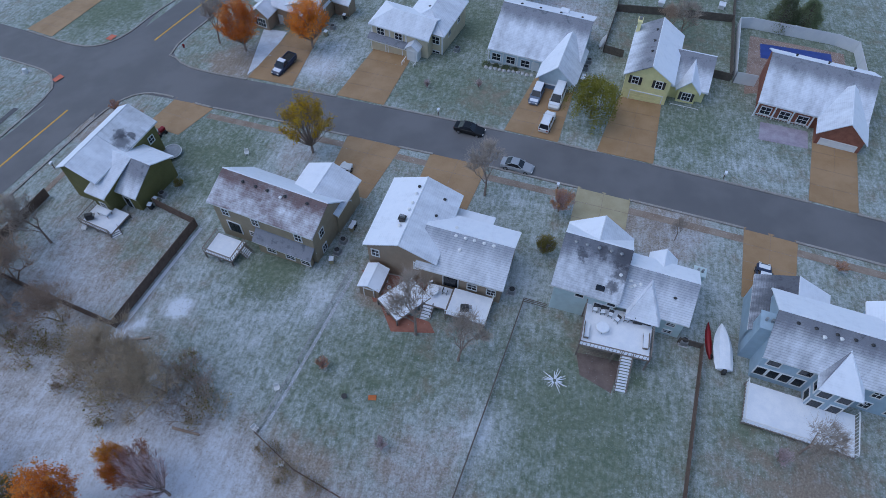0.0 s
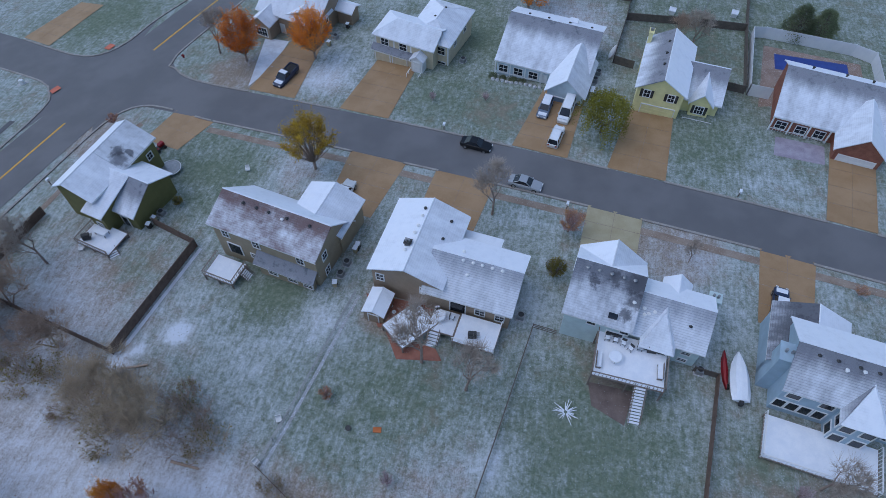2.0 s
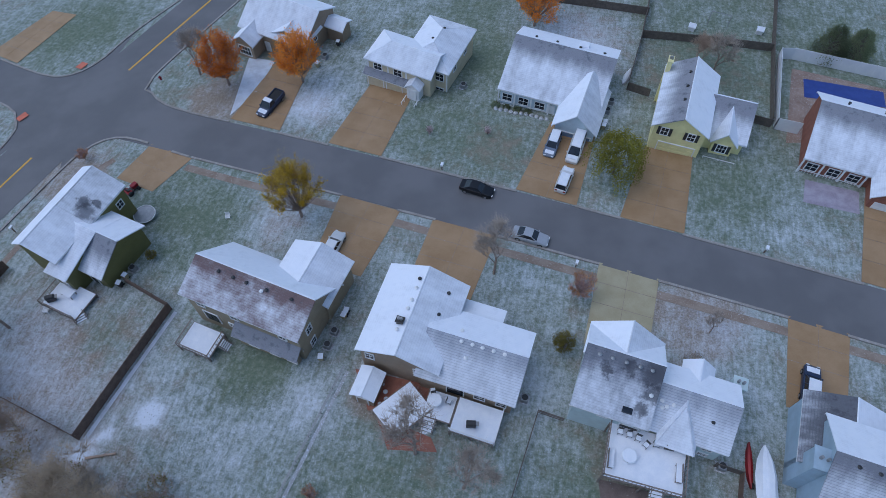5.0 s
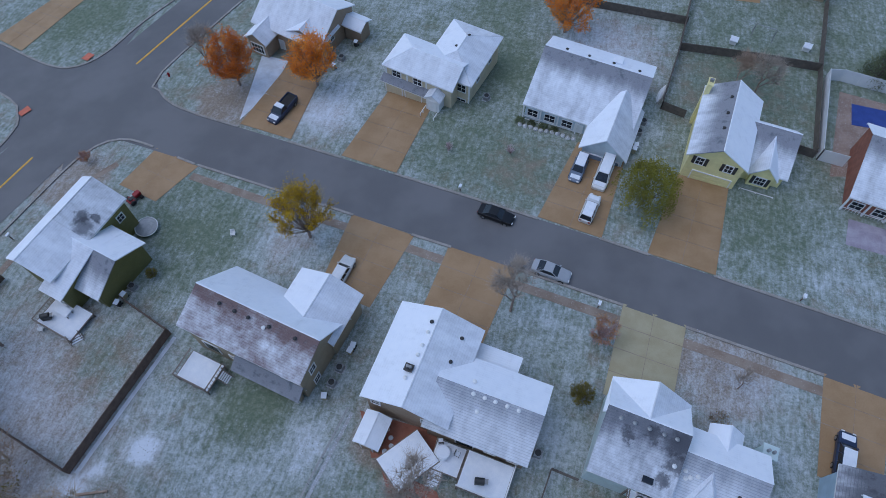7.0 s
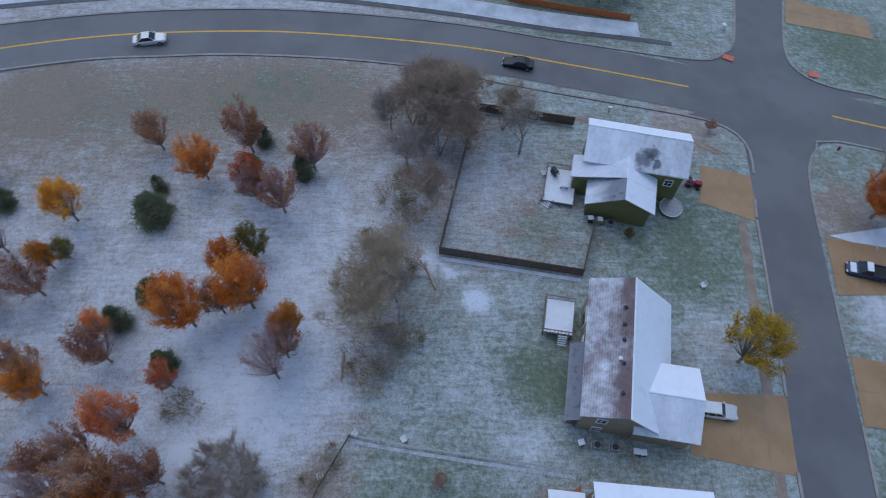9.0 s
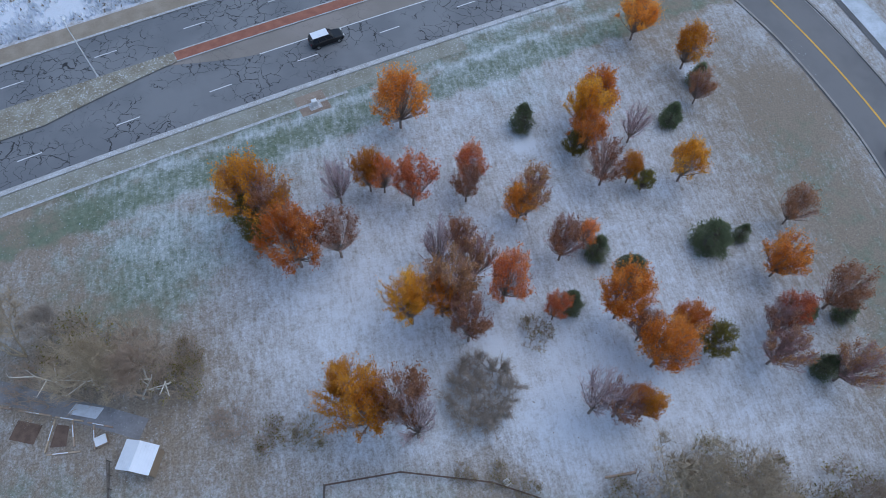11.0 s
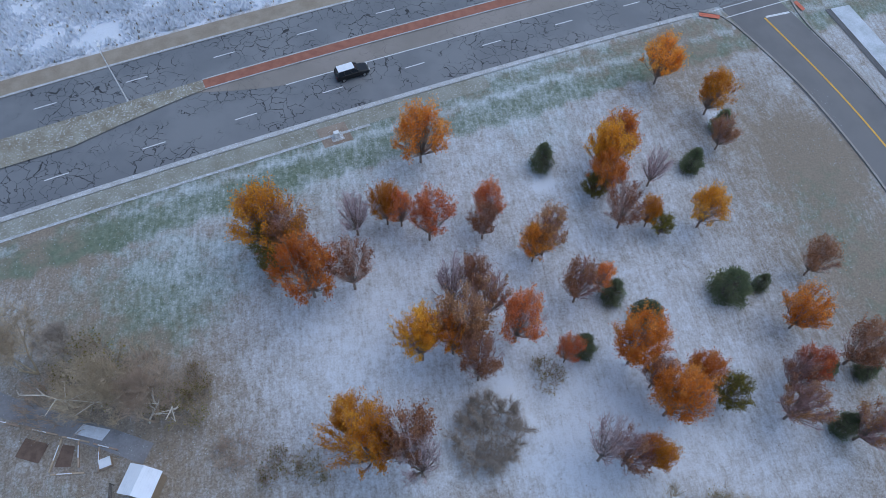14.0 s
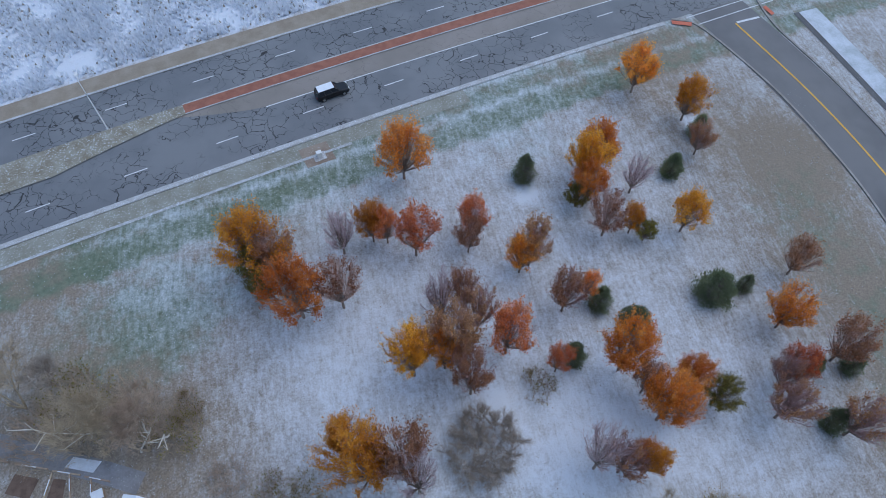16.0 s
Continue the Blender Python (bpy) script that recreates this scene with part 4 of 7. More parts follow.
# the ice-blue house with the raised deck
h4 = house(15.6, 39.5, -7, "ice-blue house with a sooty snowed roof and raised rear deck")
wing(h4, (-3.85, 4.1, -5.9, 3.7), 5.65, 8.2, "u", ICE, (R_MELT, R_FULL), ridge_at=0.625, eave2=5.2)
wing(h4, (-3.8, 4.05, 0.2, 4.0), 5.2, 8.12, "v", ICE, (R_FULL, R_MOST))
wing(h4, (3.7, 12.2, -5.3, 2.0), 4.4, 6.85, "u", ICE, (R_WET, R_FULL), ridge_at=0.59, eave2=5.1)
wing(h4, (5.2, 8.9, -6.5, -1.9), 4.4, 6.35, "v", ICE, (R_MOST, R_MOST), hips=(True, False), run=3.9)
wing(h4, (6.4, 9.6, 0, 3.3), 4.5, 5.9, "v", ICE, (R_FULL, R_FULL))
for c in (-0.4, 3.3):
    window(h4, "S", c, 4.7, -5.51, 0.9, 0.6, 0)
window(h4, "S", 6.2, 3.2, -6.11, 0.8, 1.2, 0), window(h4, "S", 7.6, 3.2, -6.11, 1.2, 1.4, 0)
window(h4, "W", -5.6, 3.2, 5.59, 0.7, 0.9), window(h4, "E", -5.6, 3.2, 8.51, 0.7, 0.9)
window(h4, "S", 10.4, 3.2, -4.91, 0.9, 0.6), window(h4, "S", 10.4, 1.6, -4.91, 0.9, 0.6)
door(h4, "S", 2.4, 2.2, -5.51, 1.8, 2.0, GLASS, label="glazed sliding deck door", panels=(2, 1))
window(h4, "E", -3.0, 2.9, 11.81), window(h4, "E", 0.3, 2.9, 11.81)
door(h4, "N", 0.0, 0, 3.61, 4.9, 2.3, name="garage_door", label="pale blue sectional garage door", panels=(4, 4), material=ICE)
vents(h4, [(-2.4, -0.7, 7.85), (-1.1, -0.7, 7.85), (0.3, -0.7, 7.85), (1.7, -0.7, 7.85), (2.9, -0.7, 7.85)], STEEL)
vents(h4, [(4.7, -2.6, 5.9), (5.3, -3.0, 5.7), (4.9, -3.2, 5.6), (5.9, -2.7, 5.9), (3.4, -2.9, 6.9)], WHITE_TRIM)
vents(h4, [(9.9, -3.0, 5.6)], DARK_METAL)
boxes("skylight", GLASS, h4, (1.1, 2.1, -5.1, -4.3, 5.7, 6.4), label="dark roof skylight")
chimney(h4, 12.5, 2.9, -1, 3.9, 1.3, 1.2, ICE)

# the blue-grey two-storey house with the bay
h5 = house(42, 33.1, -7.8, "blue-grey two-storey house with an octagonal rear bay")
wing(h5, (-7.3, 10.5, -4.6, 4.1), 5.5, 8.8, "u", BLUEGREY, (R_SLATE, R_FULL), ridge_at=0.477, eave2=6.0)
wing(h5, (-8.7, -0.3, -0.8, 6.9), 4.0, 5.85, "v", BLUEGREY, (R_DARK, R_FULL), ridge_at=0.52)
wing(h5, (3.0, 10.6, 0, 6.4), 5.4, 7.9, "v", BLUEGREY, (R_FULL, R_FULL))
wing(h5, (-1.6, 2.8, -6.4, -1.4), 5.45, 7.5, "v", BLUEGREY, (R_GREY, R_FULL), hips=(True, False), run=4.2)
for c in (-6.3, -5.0, -3.7, -2.3):
    window(h5, "S", c, 2.0, -4.21, 1.05, 1.6, 0)
window(h5, "S", -5.7, 4.3, -4.21, 1.3, 1.1, 0), window(h5, "S", -2.4, 4.3, -4.21, 1.3, 1.1, 0)
for c in (-0.4, 1.6):
    window(h5, "S", c, 4.2, -6.01, 1.2, 1.3, 0), window(h5, "S", c, 1.8, -6.01, 1.2, 1.5, 0)
window(h5, "W", -5.2, 1.8, -1.21, 1.1, 1.5, 0), window(h5, "W", -5.2, 4.2, -1.21, 1.1, 1.3, 0)
for c in (4.8, 7.4):
    window(h5, "S", c, 4.4, -4.21), window(h5, "S", c, 1.7, -4.21)
door(h5, "N", -4.5, 0, 6.51, 4.9, 2.3, name="garage_door", label="white sectional garage door", panels=(4, 4))
chimney(h5, -7.5, -0.9, -2, 6.8, 1.6, 2.1, BLUEGREY)
vents(h5, [(u, -1.15, 8.2) for u in (-5.1, -3.3, -1.2, 0.6, 2.3)], DARK_METAL)
vents(h5, [(-2.3, -1.7, 7.9), (-0.7, -1.4, 8.05)], WHITE_TRIM)

# across the street: the tan house behind the orange trees
f1 = house(-42.5, 91.5, -13.6, "tan house with a long snowy roof and front gables")
wing(f1, (-5.8, 7.0, -3.2, 7.0), 3.9, 7.2, "u", BEIGE, (R_MOST, R_FULL), ridge_at=0.56, eave2=4.6)
wing(f1, (-0.3, 6.9, -2.6, 2.6), 3.95, 5.8, "v", BEIGE, (R_FULL, R_MOST))
wing(f1, (-5.3, -1.2, -6.0, -1.0), 3.3, 4.8, "v", BEIGE, (R_FULL, R_MOST))
wing(f1, (6.4, 10.2, 3.4, 6.6), 3.4, 4.2, "u", BEIGE, (R_FULL, R_FULL))
window(f1, "S", -3.3, 1.7, -5.61, 2.2, 1.7, 3), window(f1, "S", 3.2, 3.2, -2.21, 2.0, 1.1, 2)
window(f1, "E", 0.6, 3.2, 6.61, 0.8, 1.1), window(f1, "W", 1, 2.2, -5.41)
door(f1, "S", 3.2, -0.4, -2.21, 4.6, 2.2, name="garage_door", label="tan sectional garage door", panels=(4, 4), material=BEIGE)
door(f1, "S", -0.75, 0, -2.81, 0.8, 2.1)

# the cream house with the garage below
f2 = house(-18.2, 85.3, -12, "cream two-storey house with white trim and hipped roof")
wing(f2, (-6.5, 4.8, -3.2, 3.6), 4.6, 6.3, "u", CREAM, (R_MOST, R_FULL), hips=(True, False))
wing(f2, (-1.4, 6.65, -1.2, 9.6), 4.55, 6.35, "v", CREAM, (R_FULL, R_MOST), hips=(True, True))
wing(f2, (-6.6, 1.6, -3.9, -2.6), 2.1, 2.6, "u", CREAM, (R_GREY, R_GREY), ridge_at=0.8)
for c in (-4.4, -1.0):
    window(f2, "S", c, 3.5, -2.82, 1.3, 1.3, 1)
window(f2, "S", 5.0, 3.3, -0.82, 1.3, 1.4), window(f2, "S", 5.0, 0.6, -0.82, 1.4, 0.9)
for c in (-4.6, -1.4):
    door(f2, "S", c, -0.6, -3.53, 2.6, 2.2, name="garage_door", label="cream sectional garage door", panels=(4, 4), material=CREAM)
wing(f2, (1.0, 3.4, -4.6, -2.4), 2.9, 3.8, "v", WHITE_TRIM, (R_MOST, R_MOST), over=0.2)
door(f2, "S", 2.2, 0.5, -4.42, 1.0, 2.1)
for u, v in ((-6.1, -2.81), (-2.7, -2.81), (0.4, -2.81), (3.9, -0.81), (6.2, -0.81)):
    boxes("corner_board", WHITE_TRIM, f2, (u - 0.12, u + 0.12, v - 0.06, v + 0.06, -1, 4.4))
boxes("stoop", WHITE_TRIM, f2, (1.1, 3.3, -6.2, -4.5, -1.0, 0.5), (1.3, 3.1, -6.8, -6.2, -1.0, 0.0))
for u in (1.15, 3.25):
    boxes("stoop_rail", WHITE_TRIM, f2, (u - 0.05, u + 0.05, -6.2, -4.5, 1.3, 1.4), (u - 0.05, u + 0.05, -6.2, -6.1, 0.5, 1.3), (u - 0.05, u + 0.05, -5.4, -5.3, 0.5, 1.3))
window(f2, "E", 2, 3.3, 6.27), window(f2, "E", 6, 3.3, 6.27)
vents(f2, [(2.8, 6.0, 6.2), (2.0, 3.5, 6.0)], DARK_METAL)

# the pale blue house with the porch
f3 = house(4, 86.0, -8, "pale blue ranch house with porch and grey snowy roof")
wing(f3, (-7.7, 7.6, -5.2, 7.2), 3.0, 6.5, "u", PALEBLUE, (R_GREY, R_FULL), ridge_at=0.66, eave2=4.4)
wing(f3, (1.7, 8.1, -9.2, 0), 2.9, 5.9, "v", PALEBLUE, (R_FULL, R_MOST))
for c in (-6.2, -3.7, -1.2):
    window(f3, "S", c, 1.5, -4.83, 1.4, 1.3)
door(f3, "S", 0.5, 0.0, -4.84, 1.0, 2.1)
for u in (-7.5, -5.0, -2.5, 0.2, 1.5):
    boxes("porch_post", WHITE_TRIM, f3, (u - 0.09, u + 0.09, -5.1 - 0.09, -5.1 + 0.09, -0.8, 2.95))
boxes("porch_rail", WHITE_TRIM, f3, (-7.5, 0.2, -5.14, -5.06, 0.75, 0.83), (-7.5, 0.2, -5.14, -5.06, 0.1, 0.16))
door(f3, "S", 4.9, -0.3, -8.83, 4.8, 2.3, name="garage_door", label="blue sectional garage door", panels=(4, 4), material=GARAGE_BLUE)
boxes("skylight", SNOW_MAT, f3, (1.7, 3.1, 4.0, 5.2, 5.2, 6.35), label="snowed-over roof skylight")
vents(f3, [(u, 3.6, 6.2) for u in (-4.7, -1.5, 2.0, 5.6)], DARK_METAL)

# the yellow house
f4 = house(22, 82, -6.3, "yellow two-storey house with black shutters")
wing(f4, (-3.8, 3.8, -6.0, 6.2), 5.1, 7.6, "v", YELLOW, (R_GREY, R_FULL))
wing(f4, (2.2, 9.3, -3.6, 4.8), 3.0, 5.5, "u", YELLOW, (R_GREY, R_FULL), ridge_at=0.68)
wing(f4, (4.5, 8.1, -4.4, 1.0), 3.0, 5.0, "v", YELLOW, (R_MOST, R_FULL))
for c in (-1.9, 1.7):
    window(f4, "S", c, 4.3, -5.62, 0.9, 1.3, 1, DARK_METAL)
window(f4, "S", 6.3, 1.9, -4.02, 1.2, 1.4, 2, DARK_METAL)
door(f4, "S", 0.3, 0.0, -5.63, 4.9, 2.2, name="garage_door", label="yellow sectional garage door", panels=(4, 4), material=YELLOW)
chimney(f4, -3.5, 5.0, -1, 7.2, 0.6, 1.2, YELLOW)
vents(f4, [(-0.6, -2.2, 7.3), (-.6, 0.4, 7.3), (-.6, 3.2, 7.3)], DARK_METAL)
boxes("porch_floor", DECK_WOOD, f4, (4.2, 8.6, -5.3, -3.9, -1.2, 0.1))
for u in (4.3, 6.4, 8.5):
    boxes("porch_post", WHITE_TRIM, f4, (u - 0.06, u + 0.06, -5.26, -5.14, 0.1, 1.0))
boxes("porch_rail", WHITE_TRIM, f4, (4.3, 8.5, -5.24, -5.16, 0.92, 1.0))

# the red brick house with the pool
f5 = house(46.5, 80.2, -9, "red brick ranch house with porch and grey snowy roof")
wing(f5, (-7.8, 7.8, -5.2, 6.4), 3.0, 6.4, "u", BRICK, (R_GREY, R_FULL), ridge_at=0.67, eave2=4.2)
wing(f5, (0.9, 7.9, -8.7, 0), 2.9, 5.9, "v", BRICK, (R_MOST, R_FULL))
for c in (-6.2, -3.4, -0.8):
    window(f5, "S", c, 1.5, -4.83, 1.4, 1.3)
for u in (-7.6, -5.0, -2.4, 0.4):
    boxes("porch_post", WHITE_TRIM, f5, (u - 0.1, u + 0.1, -5.2, -5.0, -0.9, 3.0))
boxes("porch_rail", WHITE_TRIM, f5, (-7.6, 0.4, -5.14, -5.06, 0.75, 0.83), (-7.6, 0.4, -5.14, -5.06, 0.1, 0.17))
for k in range(20):
    u = -7.4 + k * 0.4
    boxes("baluster", WHITE_TRIM, f5, (u - 0.025, u + 0.025, -5.125, -5.075, 0.17, 0.75))
boxes("porch_floor", KERB, f5, (-7.7, 0.6, -5.6, -4.8, -1.2, 0.0))
door(f5, "S", 4.4, -0.3, -8.33, 4.9, 2.3, name="garage_door", label="white sectional garage door", panels=(4, 4))
vents(f5, [(u, 3.5, 6.1) for u in (-4.2, 0.5, 4.2)], DARK_METAL)

# ---- trees ----


def twig_bundle(bm, rng, p, d, length, width):
    """A thin three-sided twig."""
    q = p + d * length
    a = d.orthogonal().normalized() * width
    b = d.cross(a)
    v = [bm.verts.new(p + a), bm.verts.new(p - a * 0.5 + b * 0.8), bm.verts.new(p - a * 0.5 - b * 0.8), bm.verts.new(q)]
    bm.faces.new((v[0], v[1], v[3])), bm.faces.new((v[1], v[2], v[3])), bm.faces.new((v[2], v[0], v[3]))


def limbs(bm, rng, height, spread, stems=1, depth=4, up=0.5, twigs=None, twig_len=0.5, kids=(3, 4), r0=None):
    """A trunk that forks again and again; returns the tips."""
    tips = []

    def grow(p, d, length, r, level):
        bend = Vector((rng.uniform(-1, 1), rng.uniform(-1, 1), rng.uniform(-0.3, 0.6))) * 0.22
        mid = p + (d + bend * 0.5).normalized() * length * 0.5
        q = mid + (d + bend).normalized() * length * 0.5
        sides = 6 if level == 0 else (4 if level < 3 else 3)
        tube(bm, p, mid, r, r * 0.8, sides)
        tube(bm, mid, q, r * 0.8, r * 0.6, sides)
        if level >= depth:
            tips.append((q, d))
            return
        for k in range(rng.randint(*kids)):
            ang = rng.uniform(0, 2 * math.pi)
            side = Vector((math.cos(ang), math.sin(ang), 0))
            nd = (d * rng.uniform(0.4, 0.8) + side * rng.uniform(0.5, 0.95) * spread + Vector((0, 0, up * rng.uniform(0.2, 0.7)))).normalized()
            start = mid.lerp(q, rng.uniform(0.2, 1.0))
            grow(start, nd, length * rng.uniform(0.55, 0.78), r * rng.uniform(0.42, 0.58), level + 1)

    r = r0 or height * 0.028
    for s in range(stems):
        a = 2 * math.pi * s / stems + rng.uniform(-0.3, 0.3)
        lean = Vector((math.cos(a), math.sin(a), 0)) * (0.0 if stems == 1 else rng.uniform(0.25, 0.6))
        grow(Vector((0, 0, -0.2)), (Vector((0, 0, 1)) + lean).normalized(), height * (0.38 if stems == 1 else 0.45), r, 0)
    if twigs is not None:
        for q, d in tips:
            for k in range(rng.randint(7, 12)):
                nd = (d + Vector((rng.uniform(-1, 1), rng.uniform(-1, 1), rng.uniform(-0.4, 0.9))) * 0.9).normalized()
                twig_bundle(twigs, rng, q, nd, twig_len * rng.uniform(0.6, 1.5), 0.016)
    return tips


def leaf(bm, rng, c, loose):
    """One small leaf near a spot on a twig."""
    p = c + Vector((rng.gauss(0, 1), rng.gauss(0, 1), rng.gauss(0, 1))) * loose
    a = Vector((rng.uniform(-1, 1), rng.uniform(-1, 1), rng.uniform(-0.7, 0.7))).normalized()
    b = a.cross(Vector((rng.uniform(-1, 1), rng.uniform(-1, 1), rng.uniform(-1, 1)))).normalized()
    s = rng.uniform(0.045, 0.085)
    bm.faces.new([bm.verts.new(q) for q in (p + a * s, p + b * s * 0.7, p - a * s, p - b * s * 0.7)])


def clump(bm, rng, c, size, count, flat=0.6):
    """A spray of small crossed leaves round a spot."""
    for k in range(count):
        p = c + Vector((rng.gauss(0, 1), rng.gauss(0, 1), rng.gauss(0, flat))) * size
        a = Vector((rng.uniform(-1, 1), rng.uniform(-1, 1), rng.uniform(-0.6, 0.6))).normalized()
        b = a.cross(Vector((rng.uniform(-1, 1), rng.uniform(-1, 1), rng.uniform(-1, 1)))).normalized()
        s = rng.uniform(0.05, 0.11)
        vs = [bm.verts.new(p + a * s), bm.verts.new(p + b * s * 0.7), bm.verts.new(p - a * s), bm.verts.new(p - b * s * 0.7)]
        bm.faces.new(vs)


def leafy(seed, leaves, bark, height=5.6, crown=2.0, shoots=62, full=1.0, low=0.3, lop=0.3, name="tree", twig=4, bare_below=0.42):
    """A young tree of many shoots that rise from a low fork and fan out; small leaves sit along the outer twigs."""
    rng = random.Random(seed)
    t = new(name)
    wood, tw, fol = bmesh.new(), bmesh.new(), bmesh.new()
    fork = Vector((0, 0, height * 0.14))
    tube(wood, (0, 0, -0.2), fork, height * 0.026, height * 0.021, 7)
    lobes = [(rng.uniform(0, 6.28), rng.uniform(-lop, lop)) for _ in range(4)]
    for k in range(shoots):
        a, f = rng.uniform(0, 2 * math.pi), math.sqrt(rng.random())
        swell = 1 + sum(v * math.cos(a - la) for la, v in lobes) * 0.5
        top = height * (1 - 0.42 * f * f) * rng.uniform(0.78, 1.04) * (0.9 + 0.1 * swell)
        r = crown * f * swell
        side = Vector((math.cos(a), math.sin(a), 0))
        end = side * r + Vector((0, 0, top))
        mid = fork.lerp(end, 0.5) + side * r * 0.14 + Vector((rng.gauss(0, .08), rng.gauss(0, .08), 0))
        at = lambda u: fork * (1 - u) ** 2 + mid * 2 * u * (1 - u) + end * u * u
        r0 = height * 0.0068
        for i in range(3):
            tube(wood, at(i / 3), at((i + 1) / 3), r0 * (1 - i * 0.3), r0 * (0.7 - i * 0.3) + 0.004, 4 if i < 2 else 3)
        bare_shoot = rng.random() > full
        for j in range(9):
            u = low + (1 - low) * (j + rng.random()) / 9
            p = at(u)
            d = (at(min(1.05, u + 0.1)) - p).normalized()
            d = (d + Vector((rng.uniform(-1, 1), rng.uniform(-1, 1), rng.uniform(-.3, .5))) * 0.75).normalized()
            length = height * rng.uniform(0.07, 0.16)
            in_leaf = leaves is not None and not bare_shoot and rng.random() < (u - bare_below) * 2.6
            for i in range(twig):
                dd = (d + Vector((rng.uniform(-1, 1), rng.uniform(-1, 1), rng.uniform(-.4, .7))) * 0.5).normalized()
                q, reach = p + d * length * rng.uniform(0, 0.5), length * rng.uniform(0.6, 1.3)
                twig_bundle(tw, rng, q, dd, reach, 0.011)
                if in_leaf:
                    for m in range(6):
                        leaf(fol, rng, q + dd * reach * rng.uniform(0.15, 1.1), 0.1)
    part("trunk", wood, BARK_GREY, t, "grey-brown trunk and fanning stems")
    part("twig_spray", tw, bark, t, "fine brown twigs")
    if leaves:
        part("crown", fol, leaves, t)
    else:
        fol.free()
    return t


def bare_tree(seed, bark, height=5.5, spread=0.8, stems=1, depth=5, up=0.6, twig_len=0.55, kids=(3, 4), leaves=None, few=60, thin=0.016, fine=None):
    rng = random.Random(seed)
    t = new("bare_tree")
    wood, tw = bmesh.new(), bmesh.new()
    tips = limbs(wood, rng, height, spread, stems, depth, up, tw, twig_len, kids, height * thin)
    part("trunk", wood, bark, t, "bare grey-brown trunk and branches")
    part("twig_spray", tw, fine or bark, t, "fine leafless twigs")
    if leaves:
        fol = bmesh.new()
        for q, d in rng.sample(tips, min(few, len(tips))):
            clump(fol, rng, q, 0.22, rng.randint(3, 7))
        part("crown", fol, leaves, t, "last few withered leaves")
    return t


def evergreen(seed, height=4.2, crown=1.7, cone=0.6):
    """A dense juniper: a short trunk and tiers of dark sprays, ragged at the edge."""
    rng = random.Random(seed)
    t = new("evergreen_tree")
    wood, fol = bmesh.new(), bmesh.new()
    tube(wood, (0, 0, -0.2), (0, 0, height * 0.9), 0.11, 0.03, 6)
    for k in range(1150):
        hgt = rng.random() ** 1.25
        ang = rng.uniform(0, 2 * math.pi)
        prof = (1 - hgt) ** cone * (0.55 + 0.45 * min(1, hgt * 7))
        r = crown * prof * (0.55 + 0.45 * rng.random()) * (1 + 0.16 * math.sin(ang * 5 + hgt * 9 + seed))
        p = Vector((r * math.cos(ang), r * math.sin(ang), 0.15 + height * hgt * 0.97))
        if k % 6 == 0:
            tube(wood, (0, 0, p.z * 0.92), p, 0.025, 0.008, 3)
        out = Vector((math.cos(ang), math.sin(ang), 0.55)).normalized()
        for j in range(6):
            d = (out + Vector((rng.gauss(0, .5), rng.gauss(0, .5), rng.gauss(0, .4)))).normalized()
            s = rng.uniform(0.11, 0.24)
            side = d.orthogonal().normalized() * s * 0.26
            q = p + Vector((rng.gauss(0, .13), rng.gauss(0, .13), rng.gauss(0, .12)))
            vs = [fol.verts.new(q - side), fol.verts.new(q + d * s * 0.5 - side * 0.9), fol.verts.new(q + d * s), fol.verts.new(q + d * s * 0.5 + side)]
            fol.faces.new(vs)
    part("trunk", wood, BARK, t, "dark straight trunk")
    part("crown", fol, LEAVES["pine"], t)
    return t


def thicket(seed, bark, height=4.0, radius=3.2, stems=34, leaves=None, fine=17):
    """A dense leafless shrub of many thin stems."""
    rng = random.Random(seed)
    t = new("bare_shrub")
    wood, tw = bmesh.new(), bmesh.new()
    tips = []
    for s in range(stems):
        a, r = rng.uniform(0, 2 * math.pi), radius * 0.75 * math.sqrt(rng.random())
        p = Vector((r * math.cos(a), r * math.sin(a), -0.2))
        d = Vector((math.cos(a) * 0.35 * r / radius + rng.uniform(-.25, .25), math.sin(a) * 0.35 * r / radius + rng.uniform(-.25, .25), 1)).normalized()
        h = height * (1 - 0.45 * (r / radius) ** 2) * rng.uniform(0.7, 1.05)
        q = p + d * h * 0.5
        tube(wood, p, q, 0.024, 0.016, 4)
        for k in range(4):
            nd = (d + Vector((rng.uniform(-1, 1), rng.uniform(-1, 1), rng.uniform(-.2, .5))) * 0.7).normalized()
            s0 = p.lerp(q, rng.uniform(0.5, 1.0))
            e = s0 + nd * h * rng.uniform(0.3, 0.5)
            tube(wood, s0, e, 0.012, 0.007, 3)
            tips.append((e, nd))
            for j in range(fine):
                b = s0.lerp(e, rng.uniform(0.25, 1))
                dd = (nd + Vector((rng.uniform(-1, 1), rng.uniform(-1, 1), rng.uniform(-.4, .8)))).normalized()
                twig_bundle(tw, rng, b, dd, rng.uniform(0.3, 0.85), 0.0085)
    part("brush", wood, bark, t, "thin bare stems")
    part("twig_spray", tw, bark, t, "fine leafless twigs")
    if leaves:
        fol = bmesh.new()
        for q, d in rng.sample(tips, len(tips) // 2):
            clump(fol, rng, q, 0.28, rng.randint(4, 8))
        part("crown", fol, leaves, t, "sparse withered leaves")
    return t


